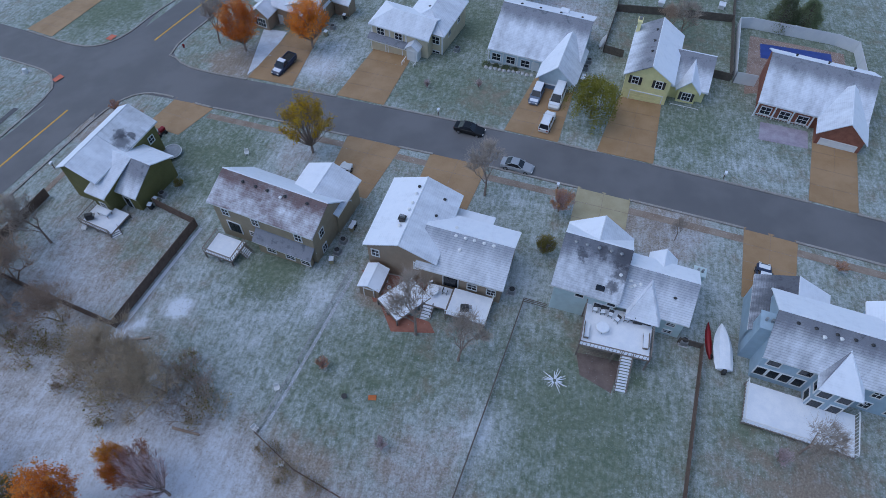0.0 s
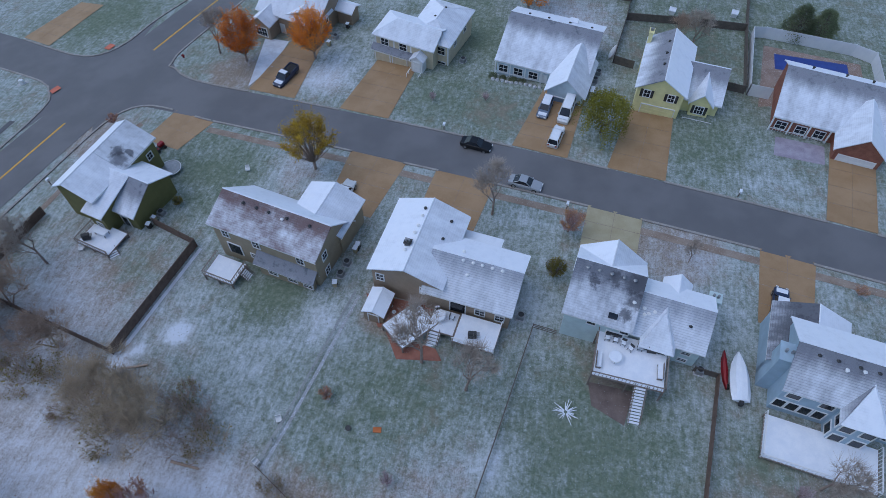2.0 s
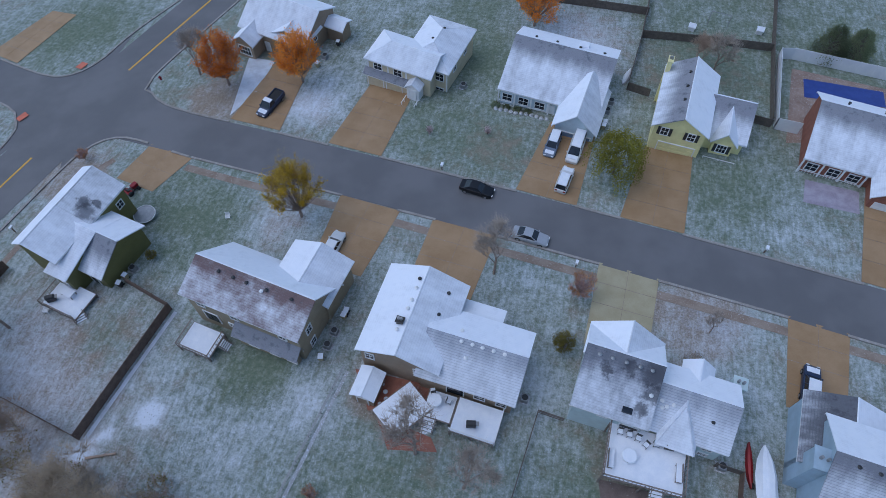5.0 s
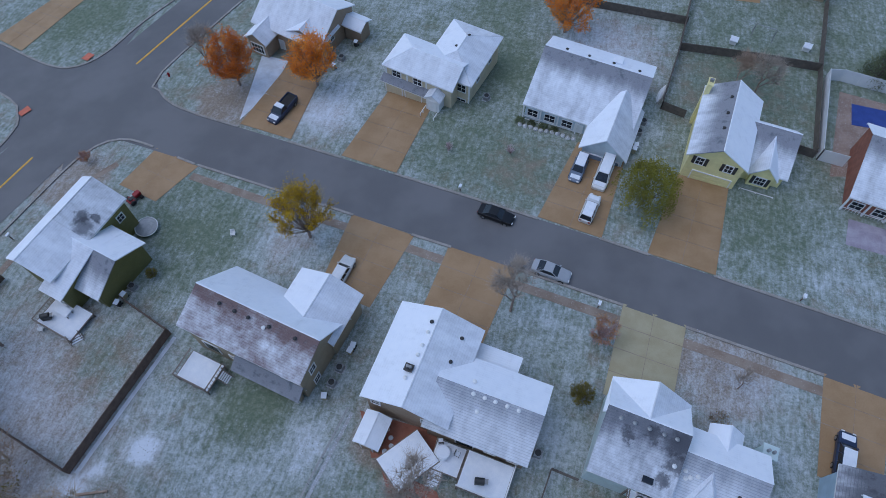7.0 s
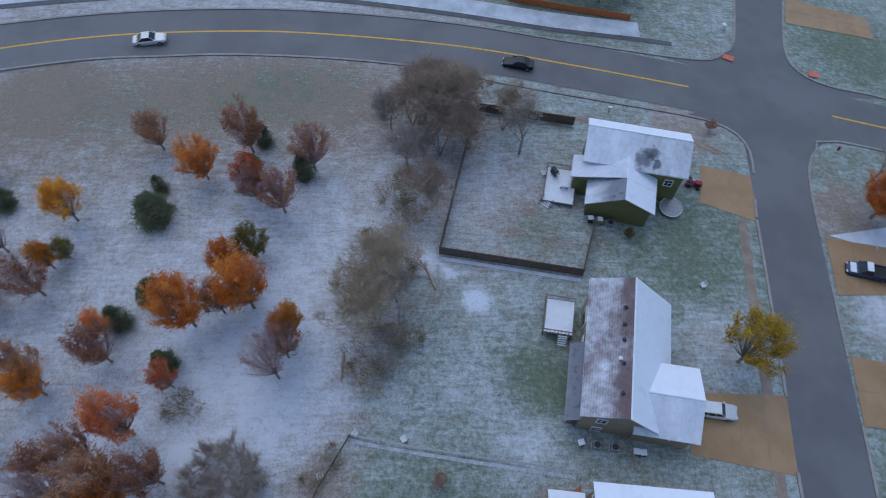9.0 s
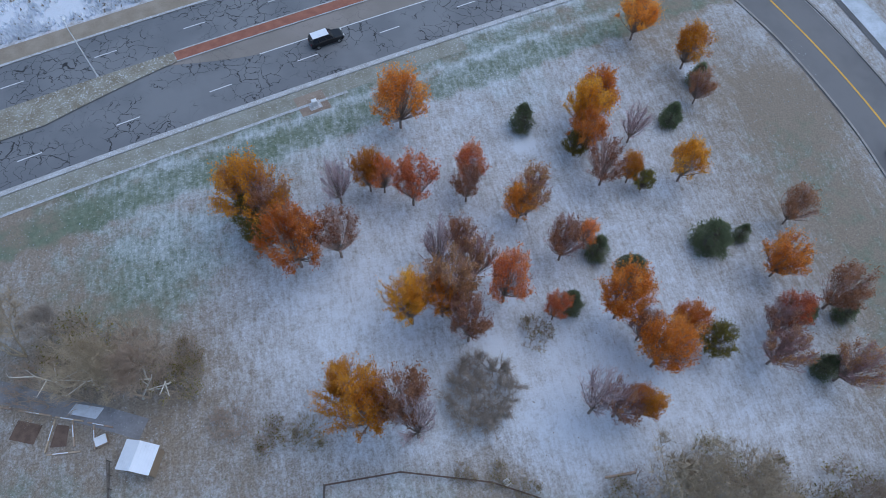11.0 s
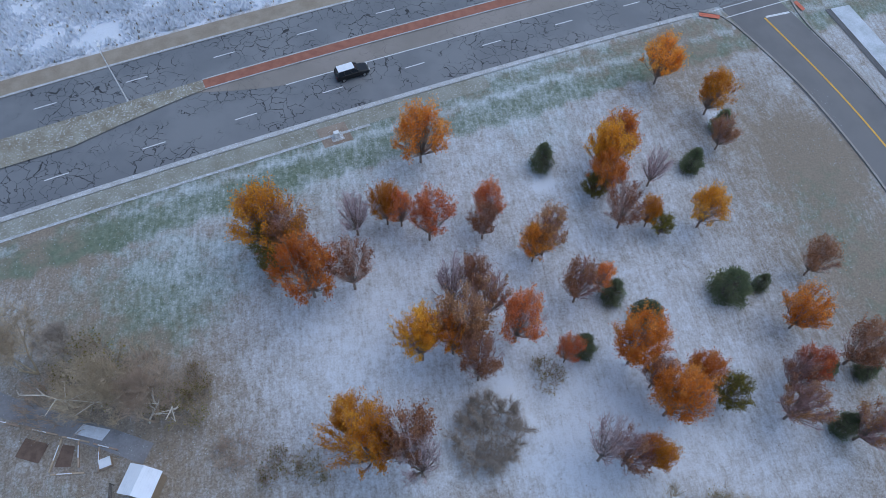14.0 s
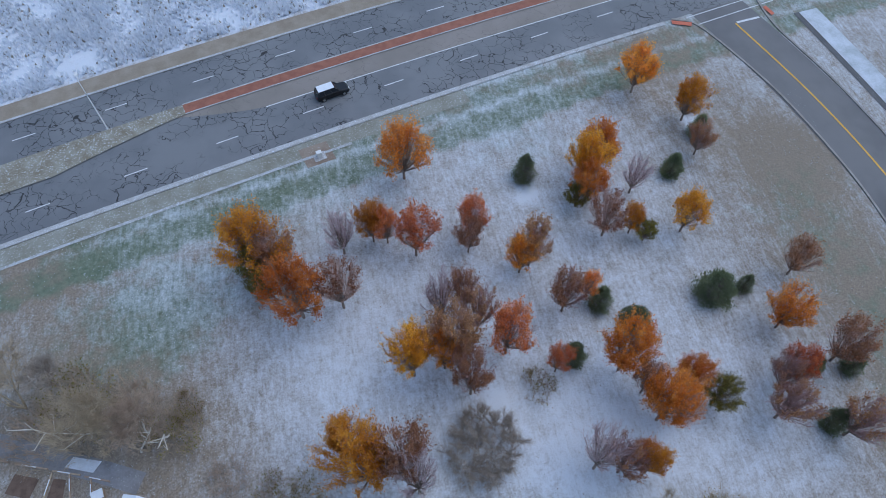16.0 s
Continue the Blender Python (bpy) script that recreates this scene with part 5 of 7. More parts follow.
def willow(seed):
    rng = random.Random(seed)
    t = new("tree")
    wood, fol = bmesh.new(), bmesh.new()
    limbs(wood, rng, 5.5, 0.9, 1, 3, 0.6)
    for k in range(330):
        a = rng.uniform(0, 2 * math.pi)
        r = 3.0 * math.sqrt(rng.random()) * (1 + 0.2 * math.sin(3 * a + 1) + 0.14 * math.sin(7 * a))
        top = Vector((r * math.cos(a), r * math.sin(a), 5.6 * (1 - 0.28 * (r / 3.0) ** 2) + rng.gauss(0, .25)))
        for j in range(rng.randint(4, 9)):
            clump(fol, rng, top + Vector((math.cos(a) * .05 * j, math.sin(a) * .05 * j, -0.32 * j)), 0.19, 5)
    part("trunk", wood, BARK, t, "grey-brown trunk and limbs")
    part("crown", fol, LEAVES["willow"], t)
    return t


KINDS = {
    "orange": (leafy(11, LEAVES["orange"], BARK_WARM, shoots=74), "young tree full of orange autumn leaves", "tree"),
    "orange2": (leafy(12, LEAVES["orange"], BARK_WARM, crown=2.4, shoots=80, full=0.9), "broad tree with thinning orange leaves", "tree"),
    "gold": (leafy(13, LEAVES["gold"], BARK_WARM, shoots=70), "young tree with golden-orange autumn leaves", "tree"),
    "gold2": (leafy(14, LEAVES["gold"], BARK_WARM, crown=2.6, lop=0.5, shoots=90, full=0.85), "wide tree with golden-orange leaves", "tree"),
    "red": (leafy(15, LEAVES["red"], BARK_RED, full=0.75), "young tree with red-orange autumn leaves", "tree"),
    "brown": (leafy(16, LEAVES["brown"], BARK_RED, full=0.55, twig=5), "half-bare tree with withered brown leaves", "tree"),
    "olive": (leafy(17, LEAVES["olive"], BARK, low=0.15, shoots=70), "tree with dull olive-green leaves", "tree"),
    "yellow": (leafy(18, LEAVES["yellow"], BARK, height=6.5, crown=2.6, low=0.5, full=0.85, bare_below=0.5), "tree with a thinning yellow top", "tree"),
    "vase": (bare_tree(35, BARK_GREY, 8.0, 0.62, 1, 4, 0.7, 1.0, (3, 4), thin=0.02, fine=BARK_DUN), "leafless garden tree with fine spreading twigs", "tree"),
    "willow": (willow(19), "yellow-green willow with drooping leaves", "tree"),
    "pine": (evergreen(21), "dense dark green juniper", "evergreen tree"),
    "pine2": (evergreen(22, 3.6, 2.0, 0.45), "broad dark green juniper", "evergreen tree"),
    "pink": (leafy(31, LEAVES["brown"], BARK_RED, height=5.2, crown=1.9, full=0.15, twig=6), "leafless tree with a haze of reddish twigs", "tree"),
    "mauve": (leafy(32, None, BARK_MAUVE, height=5.2, crown=1.7, twig=6, shoots=52), "leafless tree with mauve upright twigs", "tree"),
    "bare": (bare_tree(33, BARK_PALE, 8.5, 0.75, 3, 4, 0.8, 1.2, (3, 4)), "tall leafless tree with pale grey branches", "tree"),
    "bare2": (bare_tree(34, BARK_GREY, 7.5, 0.75, 1, 4, 0.9, 1.0, (3, 5), fine=BARK_DUN), "leafless tree with dark spreading branches", "tree"),
    "bush": (thicket(41, BARK_PALE, 4.0, 3.4, 44), "large leafless shrub of pale brown stems", "shrub"),
    "haze": (thicket(43, BARK_DUN, 3.8, 3.5, 100, None, 56), "large round leafless shrub, a haze of grey twigs", "shrub"),
    "bush2": (thicket(42, BARK_PALE, 3.2, 2.6, 36, LEAVES["olive"]), "straggly shrub with a few olive leaves", "shrub"),
}
GROUPS = {"tree": "trees", "evergreen tree": "evergreens on the field", "shrub": "bare shrubs"}
placed = random.Random(5)


def plant(kind, x, y, size=1.0, tall=1.0):
    ob, label, category = KINDS[kind]
    c = copy_thing(ob, pose(x, y, gz(x, y), 0, 0, placed.uniform(0, 360)) @ Matrix.Diagonal((size, size, size * tall, 1)))
    tagged(c, label, category, GROUPS[category])


LAWN_MID = (-5.3, 19.2)
# on the field
for kind, x, y, s, *t in (
    ("orange", -46.9, -48.2, 1.0), ("gold", -52.4, -41.8, .95), ("pine", -51.9, -37.0, .8), ("brown", -51.6, -35.2, .75), ("pine", -45.7, -31.0, .82, 1.0),
    ("pine", -26.0, -33.2, .92, 1.0), ("orange2", -10.9, -38.4, 1.1), ("orange", -37.0, -35.6, .95), ("gold", -34.6, -33.4, 1.05), ("orange", -33.8, -30.2, .85),
    ("olive", -31.4, -27.9, .72), ("mauve", -40.4, -30.6, .85), ("pink", -34.9, -25.2, 1.0), ("gold", -37.9, -24.2, .62), ("olive", -38.4, -21.6, .62),
    ("gold", -45.2, -23.8, .88), ("red", -17.7, -27.8, .78), ("brown", -16.9, -25.2, .72), ("brown", -24.2, -22.6, .95), ("orange", -22.6, -21.4, .75), ("mauve", -1.5, -28.2, .95),
    ("gold", -5.4, -28.8, .78), ("red", -7.1, -28.2, .72), ("red", -10.4, -26.4, .95), ("gold2", 9.2, -28.5, 1.15), ("brown", 6.4, -26.4, .95), ("olive", 8.4, -24.4, .95),
    ("orange2", 4.6, -21.0, 1.15), ("olive", 7.6, -21.6, .9), ("pink", -0.4, -21.1, 1.0), ("mauve", -11.8, -17.8, 1.05), ("brown", -14.6, -18.0, .8), ("pink", -15.8, -15.2, .9),
    ("red", -18.7, -12.2, 1.0), ("brown", -12.2, -12.4, 1.1), ("orange", -11.0, -11.2, .75), ("gold", -7.4, -11.5, .95), ("brown", -13.5, -8.2, .9), ("brown", -26.6, -15.7, .85),
    ("pine", -30.0, -13.8, .85), ("red", -29.6, -16.4, .55), ("orange", -31.6, -7.7, 1.05), ("pine2", -33.2, -10.6, .9), ("pine", -24.9, -7.8, .82), ("red", -23.4, -8.0, .55),
    ("bush2", -20.2, -5.4, .75), ("haze", -12.9, 0.2, 1.15, .8), ("pine2", -44.1, -12.8, 1.12), ("pine", -48.4, -13.2, .62), ("brown", -56.7, -15.4, .85), ("orange2", -52.0, -8.8, .85),
    ("brown", -57.2, -3.8, 1.0), ("pine", -56.6, -1.4, .75), ("red", -50.8, -2.4, .75), ("pine", -52.2, -2.2, .6), ("pink", -48.8, -1.6, .85), ("pink", -47.6, 1.4, 1.0),
    ("pine", -51.1, 4.2, .85), ("pink", -54.6, 4.8, 1.0), ("orange", -34.2, -1.2, 1.05), ("mauve", -35.8, -0.4, .8), ("brown", -32.7, -4.0, .7), ("orange", -38.0, -3.6, .72),
    ("olive", -39.2, -0.4, .92), ("mauve", -25.6, 2.4, 1.0), ("pink", -27.8, 3.6, .85), ("gold", -30.2, 4.6, .62), ("orange2", -29.4, 3.6, .5), ("gold2", -0.4, -1.2, 1.0), ("gold", 1.2, -3.6, .8),
    ("brown", -4.4, -1.2, 1.05), ("mauve", -5.6, 0.6, 1.0),
    # the overgrown ditch behind the gardens
    ("bare", 33.5, -13.2, .8), ("bare2", 29.8, -14.6, .85), ("bush2", 28.0, -12.8, 1.3), ("bare", 24.2, -9.4, .85), ("bush", 31.4, -9.2, 1.0), ("bare", 20.8, -6.2, .8), ("bush2", 26.0, -10.6, 1.0), ("bush2", 19.6, -8.6, .9), ("bare2", 22.6, -8.0, .7), ("bush", 27.4, -8.4, .8), ("bush2", 16.8, -9.8, .7),
    ("bush2", 17.2, -7.0, .9), ("bush", 22.4, -11.6, .9), ("bush2", 8.4, 0.6, .8), ("bush2", 5.0, 0.8, .7), ("bush", 12.8, -1.8, .7, .6), ("bare", 37.0, -8.0, .9), ("bare2", 39.0, -14.0, .9),
    # the scrub between the field and the gardens
    ("bare", -57.6, 20.0, 1.05), ("bare", -61.4, 22.6, .95), ("bare2", -52.4, 17.4, 1.0), ("bare", -64.6, 20.4, .9), ("bare2", -59.6, 15.0, 1.0), ("bare2", -54.8, 19.4, .9), ("bush2", -48.6, 16.4, 1.1),
    ("bare", -47.0, 21.0, .8), ("bush2", -44.0, 17.6, 1.0), ("bare", -56.5, 25.5, .85), ("bare", -63.0, 26.0, .85), ("bare", -55.2, 21.6, .9), ("bare", -60.5, 18.0, .95), ("bare", -36.4, 14.2, .95), ("bare2", -33.0, 16.4, .9), ("bare", -29.4, 14.6, .95), ("bush2", -37.8, 16.0, 1.15), ("bare2", -31.6, 13.0, .8),
    ("bush", -27.0, 14.8, 1.1), ("bush2", -23.6, 13.2, .9), ("bush2", -34.8, 11.6, 1.0), ("bush2", -28.4, 17.6, .8), ("bush2", -40.0, 13.4, .9), ("bush", -63.0, 15.4, 1.0), ("bush2", -15.2, 10.0, .55), ("bush2", -12.6, 8.4, .5), ("bush2", -9.6, 7.6, .45),
    # in the gardens
    ("yellow", -26.0, 55.4, 1.2, 1.15), ("vase", 0.7, 51.2, 1.05), ("pink", 11.0, 50.2, .75), ("vase", -3.4, 27.4, 1.2), ("vase", 2.2, 25.0, 1.05), ("vase", -55.9, 32.4, 1.05), ("bare", -60.2, 30.4, .7),
    ("orange", -47.2, 79.6, 1.45, 1.1), ("orange", -35.4, 82.0, 1.4, 1.1), ("vase", -53.2, 81.4, 1.0), ("willow", 13.8, 70.6, 1.05), ("pink", -62.0, 60.4, .4), ("orange2", -1.4, 102.4, 1.6),
    ("vase", 27.2, 94.4, 1.0), ("bare", 24.8, 96.4, .5), ("pine2", 44.6, 102.6, 1.3, 1.1), ("pine2", 48.6, 103.0, 1.2, 1.1), ("mauve", -12.7, 73.6, .32), ("mauve", -4.4, 74.9, .32), ("mauve", -3.6, 13.2, .4), ("pink", -12.8, 21.0, .35),
    ("vase", 39.4, 21.8, .95), ("mauve", 37.0, 20.4, .5), ("vase", 26.4, 48.2, .45), ("pink", 46.6, 47.4, .35), ("brown", -90.6, 48.6, 1.3), ("red", -94.4, 42.0, 1.75), ("red", -98.6, 38.6, 1.65), ("brown", -92.6, 53.0, 1.2), ("mauve", -92.0, 36.0, 1.2), ("olive", 9.9, 42.6, .55), ("olive", -42.8, 45.2, .3), ("bush2", 24.5, 44.0, .4),
):
    grown = 1.0
    if y < 8 and kind in ("orange", "orange2", "gold", "gold2", "red", "brown", "pink", "mauve") and x < 12:
        # tall young trees, rooted a little nearer to the gardens than their tops suggest
        away = Vector((LAWN_MID[0] - x, LAWN_MID[1] - y))
        d = 2.5 * s
        grown = (6.2 * s + d * 64 / away.length) / (6.2 * s) / 1.1
        x, y, s = x + away.x / away.length * d, y + away.y / away.length * d, s * 1.1
    plant(kind, x, y, s * 1.14, (t[0] if t else 1.0) * grown)
for ob, label, category in KINDS.values():
    for o in (*ob.children_recursive, ob):
        bpy.data.objects.remove(o)


# ---- grass ----


def tufts(seed, count, inside, material, label, high, wide, area=(-72, 62, -44, 60)):
    """Loose tufts of frosted grass strewn over a stretch of ground, too many to count."""
    rng = random.Random(seed)
    vs, fs = [], []
    while len(fs) < count * 3:
        x, y = rng.uniform(area[0], area[1]), rng.uniform(area[2], area[3])
        if not inside(x, y) or noise.noise(Vector((x, y, seed)) * 0.16) < rng.uniform(-0.5, 0.35):
            continue
        z = gz(x, y) - 0.03
        for k in range(3):
            a, h, w = rng.uniform(0, 6.28), rng.uniform(0.5, 1.0) * high, rng.uniform(0.5, 1.0) * wide
            c, s = math.cos(a), math.sin(a)
            i = len(vs)
            lean = rng.uniform(-0.7, 0.7) * high
            vs += [(x - c * w, y - s * w, z), (x + c * w, y + s * w, z), (x - s * lean, y + c * lean, z + h)]
            fs.append((i, i + 1, i + 2))
    me = bpy.data.meshes.new("grass")
    me.from_pydata(vs, [], fs)
    me.materials.append(material)
    tagged(new("grass", me), label, "grass", kind="stuff")


FROST_GRASS = leaf_mat("frosted_blades", (0.34, 0.37, 0.36), (0.72, 0.75, 0.80), 0.2)
SNOW_GRASS = leaf_mat("snow_crusted_blades", (0.74, 0.77, 0.82), (0.90, 0.91, 0.94), 0.2)
STRAW_GRASS = leaf_mat("straw_blades", (0.26, 0.21, 0.17), (0.42, 0.36, 0.29), 0.2)
GREEN_GRASS = leaf_mat("green_blades", (0.17, 0.21, 0.15), (0.30, 0.34, 0.26), 0.2)


def open_field(x, y):
    return y < 8 - 0.26 * (x + 17) and y + 44 - 0.267 * x > 1 and x > -71


def garden(x, y):
    return 8 - 0.2 * (x + 17) < y < 31 and -37 < x < 60


tufts(1, 9000, open_field, FROST_GRASS, "frosted white grass tufts on the field", 0.16, 0.10)
tufts(2, 900, open_field, STRAW_GRASS, "straw-coloured grass tufts on the field", 0.18, 0.10)
tufts(3, 7000, garden, GREEN_GRASS, "green winter grass tufts on the lawns", 0.12, 0.10)
tufts(4, 7000, garden, FROST_GRASS, "frosted grass tufts on the lawns", 0.12, 0.10)


def far_bank(x, y):
    return -(y + 45) * 0.966 + 0.258 * x > 24.2


tufts(5, 26000, far_bank, SNOW_GRASS, "tall snow-crusted grass beyond the highway", 0.85, 0.24, (-60, 62, -98, -54))
tufts(6, 3500, far_bank, STRAW_GRASS, "tall dry grass beyond the highway", 0.5, 0.25, (-60, 62, -98, -54))

# ---- fences ----


def fence(line, height, material, label, post=None, gap=2.4, lattice=False, thick=0.06):
    """Posts with panels hung between them along a line; an open fence has rails and wire instead of boards."""
    pts = dense(line, 200) if len(line) == 2 else [Vector(p) for p in line]
    a0 = pts[0]
    f = thing("fence", pose(a0.x, a0.y, gz(a0.x, a0.y)), label, "fence", "garden fences")
    base = Vector((a0.x, a0.y, gz(a0.x, a0.y)))
    for a, b in zip(pts, pts[1:]):
        n = max(1, round((b - a).length / gap))
        for i in range(n):
            p, q = a.lerp(b, i / n), a.lerp(b, (i + 1) / n)
            zp, zq = gz(p.x, p.y), gz(q.x, q.y)
            d = (q - p).normalized()
            nrm = Vector((-d.y, d.x)) * thick / 2
            bm = bmesh.new()
            w = 0.03 if lattice else 0.06
            box(bm, p.x - w - base.x, p.x + w - base.x, p.y - w - base.y, p.y + w - base.y, zp - 0.3 - base.z, zp + height + 0.06 - base.z)
            part("post", bm, post or material, f)
            bm = bmesh.new()
            spans = ((0.05, height),) if not lattice else ((height - 0.05, height), (0.35 * height, 0.35 * height + 0.03), (0.68 * height, 0.68 * height + 0.03))
            for lo, hi in spans:
                c = [Vector((r.x, r.y, z)) - base for r, z in ((p - nrm, zp + lo), (q - nrm, zq + lo), (q - nrm, zq + hi), (p - nrm, zp + hi))]
                e = [v + Vector((2 * nrm.x, 2 * nrm.y, 0)) for v in c]
                vs = [bm.verts.new(v) for v in c + e]
                for idx in ((0, 1, 2, 3), (7, 6, 5, 4), (0, 4, 5, 1), (3, 2, 6, 7), (0, 3, 7, 4), (1, 5, 6, 2)):
                    bm.faces.new([vs[k] for k in idx])
            part("rail" if lattice else "panel", bm, material, f)
    return f


BROWN = "weathered brown board fence round a snowy garden"
fence([(-63.6, 27.0), (-61.6, 40.6)], 1.8, FENCE_WOOD, BROWN)
fence([(-63.6, 27.0), (-52, 24.2), (-39.6, 21.4)], 1.8, FENCE_WOOD, BROWN)
fence([(-39.6, 21.4), (-36.9, 38.6)], 1.8, FENCE_WOOD, BROWN)
fence([(-36.9, 38.6), (-44.6, 41.2)], 1.8, FENCE_WOOD, BROWN)
WIRE = "low grey wire fence between snowy gardens"
fence([(-17.4, 11.9), (-16.2, 18.2), (-13.6, 35.2)], 1.1, STEEL, WIRE, lattice=True, gap=3.0)
fence([(-17.4, 11.9), (-11.9, 8.9), (-3.2, 6.2), (4.3, 6.0)], 0.9, FENCE_WOOD, "low weathered rail fence behind the gardens", lattice=True, gap=2.6)
fence([(4.3, 6.0), (6.6, 21.4), (8.4, 34.4), (11.2, 34.0)], 1.2, FENCE_DARK, "low dark rail fence between two gardens", lattice=True, gap=2.4, thick=0.1)
fence([(26.9, 10), (28.2, 21.7), (29.4, 32.3)], 1.4, FENCE_WOOD, "brown board fence along the boat's side garden")
fence([(26.8, 32.6), (29.4, 32.3)], 1.2, FENCE_DARK, "short dark fence beside the ice-blue house")
fence([(14.6, 88.6), (16.2, 102.2), (17.4, 118)], 1.6, FENCE_DARK, "dark board fence behind the pale blue house")
fence([(16.2, 102.2), (27, 102.6), (36.6, 102.6)], 1.6, FENCE_DARK, "dark board fence between back gardens")
fence([(35.2, 85.0), (36.6, 102.6), (38.4, 120)], 1.6, FENCE_DARK, "dark board fence beside the pool garden")
fence([(14.6, 88.6), (17.9, 87.6)], 1.6, FENCE_DARK, "dark side gate fence of the yellow house")
fence([(31.4, 85.2), (35.2, 84.4)], 1.6, FENCE_DARK, "dark side fence of the yellow house")
fence([(-24, 112), (0, 110), (17.0, 108.8)], 1.6, FENCE_DARK, "dark board fence far behind the gardens")
WHITE = "tall white vinyl fence round the pool"
fence([(35.6, 84.2), (38.9, 83.8)], 2.3, VINYL, WHITE)
fence([(35.6, 84.2), (37.3, 100.8)], 2.3, VINYL, WHITE)
fence([(37.3, 100.8), (39.4, 101.2), (53.4, 99.0)], 2.3, VINYL, WHITE)
fence([(53.4, 99.0), (56.4, 97.4), (56.0, 86.5)], 2.3, VINYL, WHITE)
ORANGE = surface("orange_timber", (0.42, 0.11, 0.03), (0.55, 0.17, 0.05), 1, 14, 0.8)
fence([(-86.0, 53.0), (-87.4, 43.1), (-89.2, 33.2)], 1.3, ORANGE, "bright orange timber fence beside the footpath")

# ---- decks and terraces ----


def deck(x, y, angle, w, d, h, label, rails=("S", "E", "W"), stairs=None, rail_mat=None):
    """A raised timber deck under thin snow, on posts, with railings."""
    t = thing("deck", pose(x, y, gz(x, y), 0, 0, angle), label, "deck", "garden decks")
    for i in range(int(w / 0.6)):
        u0 = -w / 2 + i * w / int(w / 0.6)
        boxes("deck_board", DECK_WOOD, t, (u0 + 0.01, u0 + w / int(w / 0.6) - 0.01, -d / 2, d / 2, h - 0.12, h))
    bm = bmesh.new()
    box(bm, -w / 2 + 0.12, w / 2 - 0.12, -d / 2 + 0.12, d / 2 - 0.05, h + 0.003, h + 0.05)
    part("snow", bm, SNOW_MAT, t, "thin even snow on the boards")
    for u in (-w / 2 + 0.1, 0, w / 2 - 0.1):
        for v in (-d / 2 + 0.1, d / 2 - 0.1):
            boxes("post", DECK_WOOD, t, (u - 0.08, u + 0.08, v - 0.08, v + 0.08, -2.5, h - 0.12))
    for side in rails:
        bm = bmesh.new()
        if side in "SN":
            v = (-d / 2 + 0.06) if side == "S" else d / 2 - 0.06
            box(bm, -w / 2, w / 2, v - 0.06, v + 0.06, h + 0.9, h + 0.97)
            n = int(w / 0.4)
            for i in range(n + 1):
                u = -w / 2 + w * i / n
                box(bm, u - 0.025, u + 0.025, v - 0.025, v + 0.025, h, h + 0.9)
        else:
            u = (-w / 2 + 0.06) if side == "W" else w / 2 - 0.06
            box(bm, u - 0.06, u + 0.06, -d / 2, d / 2, h + 0.9, h + 0.97)
            n = int(d / 0.4)
            for i in range(n + 1):
                v = -d / 2 + d * i / n
                box(bm, u - 0.025, u + 0.025, v - 0.025, v + 0.025, h, h + 0.9)
        part("railing", bm, rail_mat or DECK_WOOD, t, "deck railing with square balusters")
    if stairs:
        u, v, width, run, drop, deg = stairs
        n = max(3, round(drop / 0.19))
        st = new("stairs")
        st.parent = t
        st.matrix_local = pose(u, v, h, 0, 0, deg)
        for i in range(n):
            tread = boxes("tread", SNOW_MAT, st, (-width / 2, width / 2, -run * (i + 0.86) / n, -run * i / n, -drop * (i + 1) / n, -drop * (i + 1) / n + 0.07), label="snowy stair tread")
        for s in (-1, 1):
            bm = bmesh.new()
            prism(bm, [(s * width / 2, 0, 0), (s * width / 2, -run, -drop), (s * width / 2, -run, -drop - 0.3), (s * width / 2, 0, -0.3)], 0.06)
            part("stringer", bm, DECK_WOOD, st)
            bm = bmesh.new()
            tube(bm, (s * width / 2, 0, 0.9), (s * width / 2, -run, -drop + 0.9), 0.04, 0.04, 5)
            for k in range(5):
                c = k / 4
                tube(bm, (s * width / 2, -run * c, -drop * c - 0.1), (s * width / 2, -run * c, -drop * c + 0.9), 0.03, 0.03, 4)
            part("handrail", bm, DECK_WOOD, st)
    return t


def local(hx, hy, ang, u, v):
    c, s = math.cos(radians(ang)), math.sin(radians(ang))
    return hx + u * c - v * s, hy + u * s + v * c


deck(*local(-24.6, 40.7, -10.3, -5.1, -6.8), -10.3, 4.3, 3.4, 1.2, "small snowy timber deck behind the tan house", stairs=(2.2, 0.6, 1.1, 1.3, 1.3, 90))
deck(19.3, 31.0, -3, 7.9, 5.6, 2.75, "large raised timber deck covered in even snow", stairs=(1.4, -2.8, 1.25, 3.6, 2.5, 2))
deck(*local(42, 33.1, -7.8, -1.5, -7.9), -7.8, 11.6, 5.0, 0.5, "wide low timber deck with snow and white rails", rail_mat=WHITE_TRIM)
deck(*local(-6.9, 41.1, -6, 10.0, -8.3), -6, 5.0, 3.9, 1.3, "raised timber deck with snow behind the beige house", rail_mat=WHITE_TRIM, rails=("S", "E"))
deck(*local(-6.9, 41.1, -6, 5.8, -7.9), -6, 3.3, 3.1, 1.1, "middle timber deck with snow and steps to the lawn", rails=(), stairs=(-0.6, -1.55, 1.3, 1.6, 1.0, 0))
deck(*local(-6.9, 41.1, -6, 2.1, -9.55), -39, 4.1, 5.2, 1.3, "angled timber deck with thin snow and brown sides", rails=())
deck(-50.0, 37.2, -12.6, 5.4, 4.0, 0.9, "low snowy timber deck behind the green house", rails=("S", "W"), stairs=(2.6, -1.2, 1.4, 0.9, 0.7, 60))


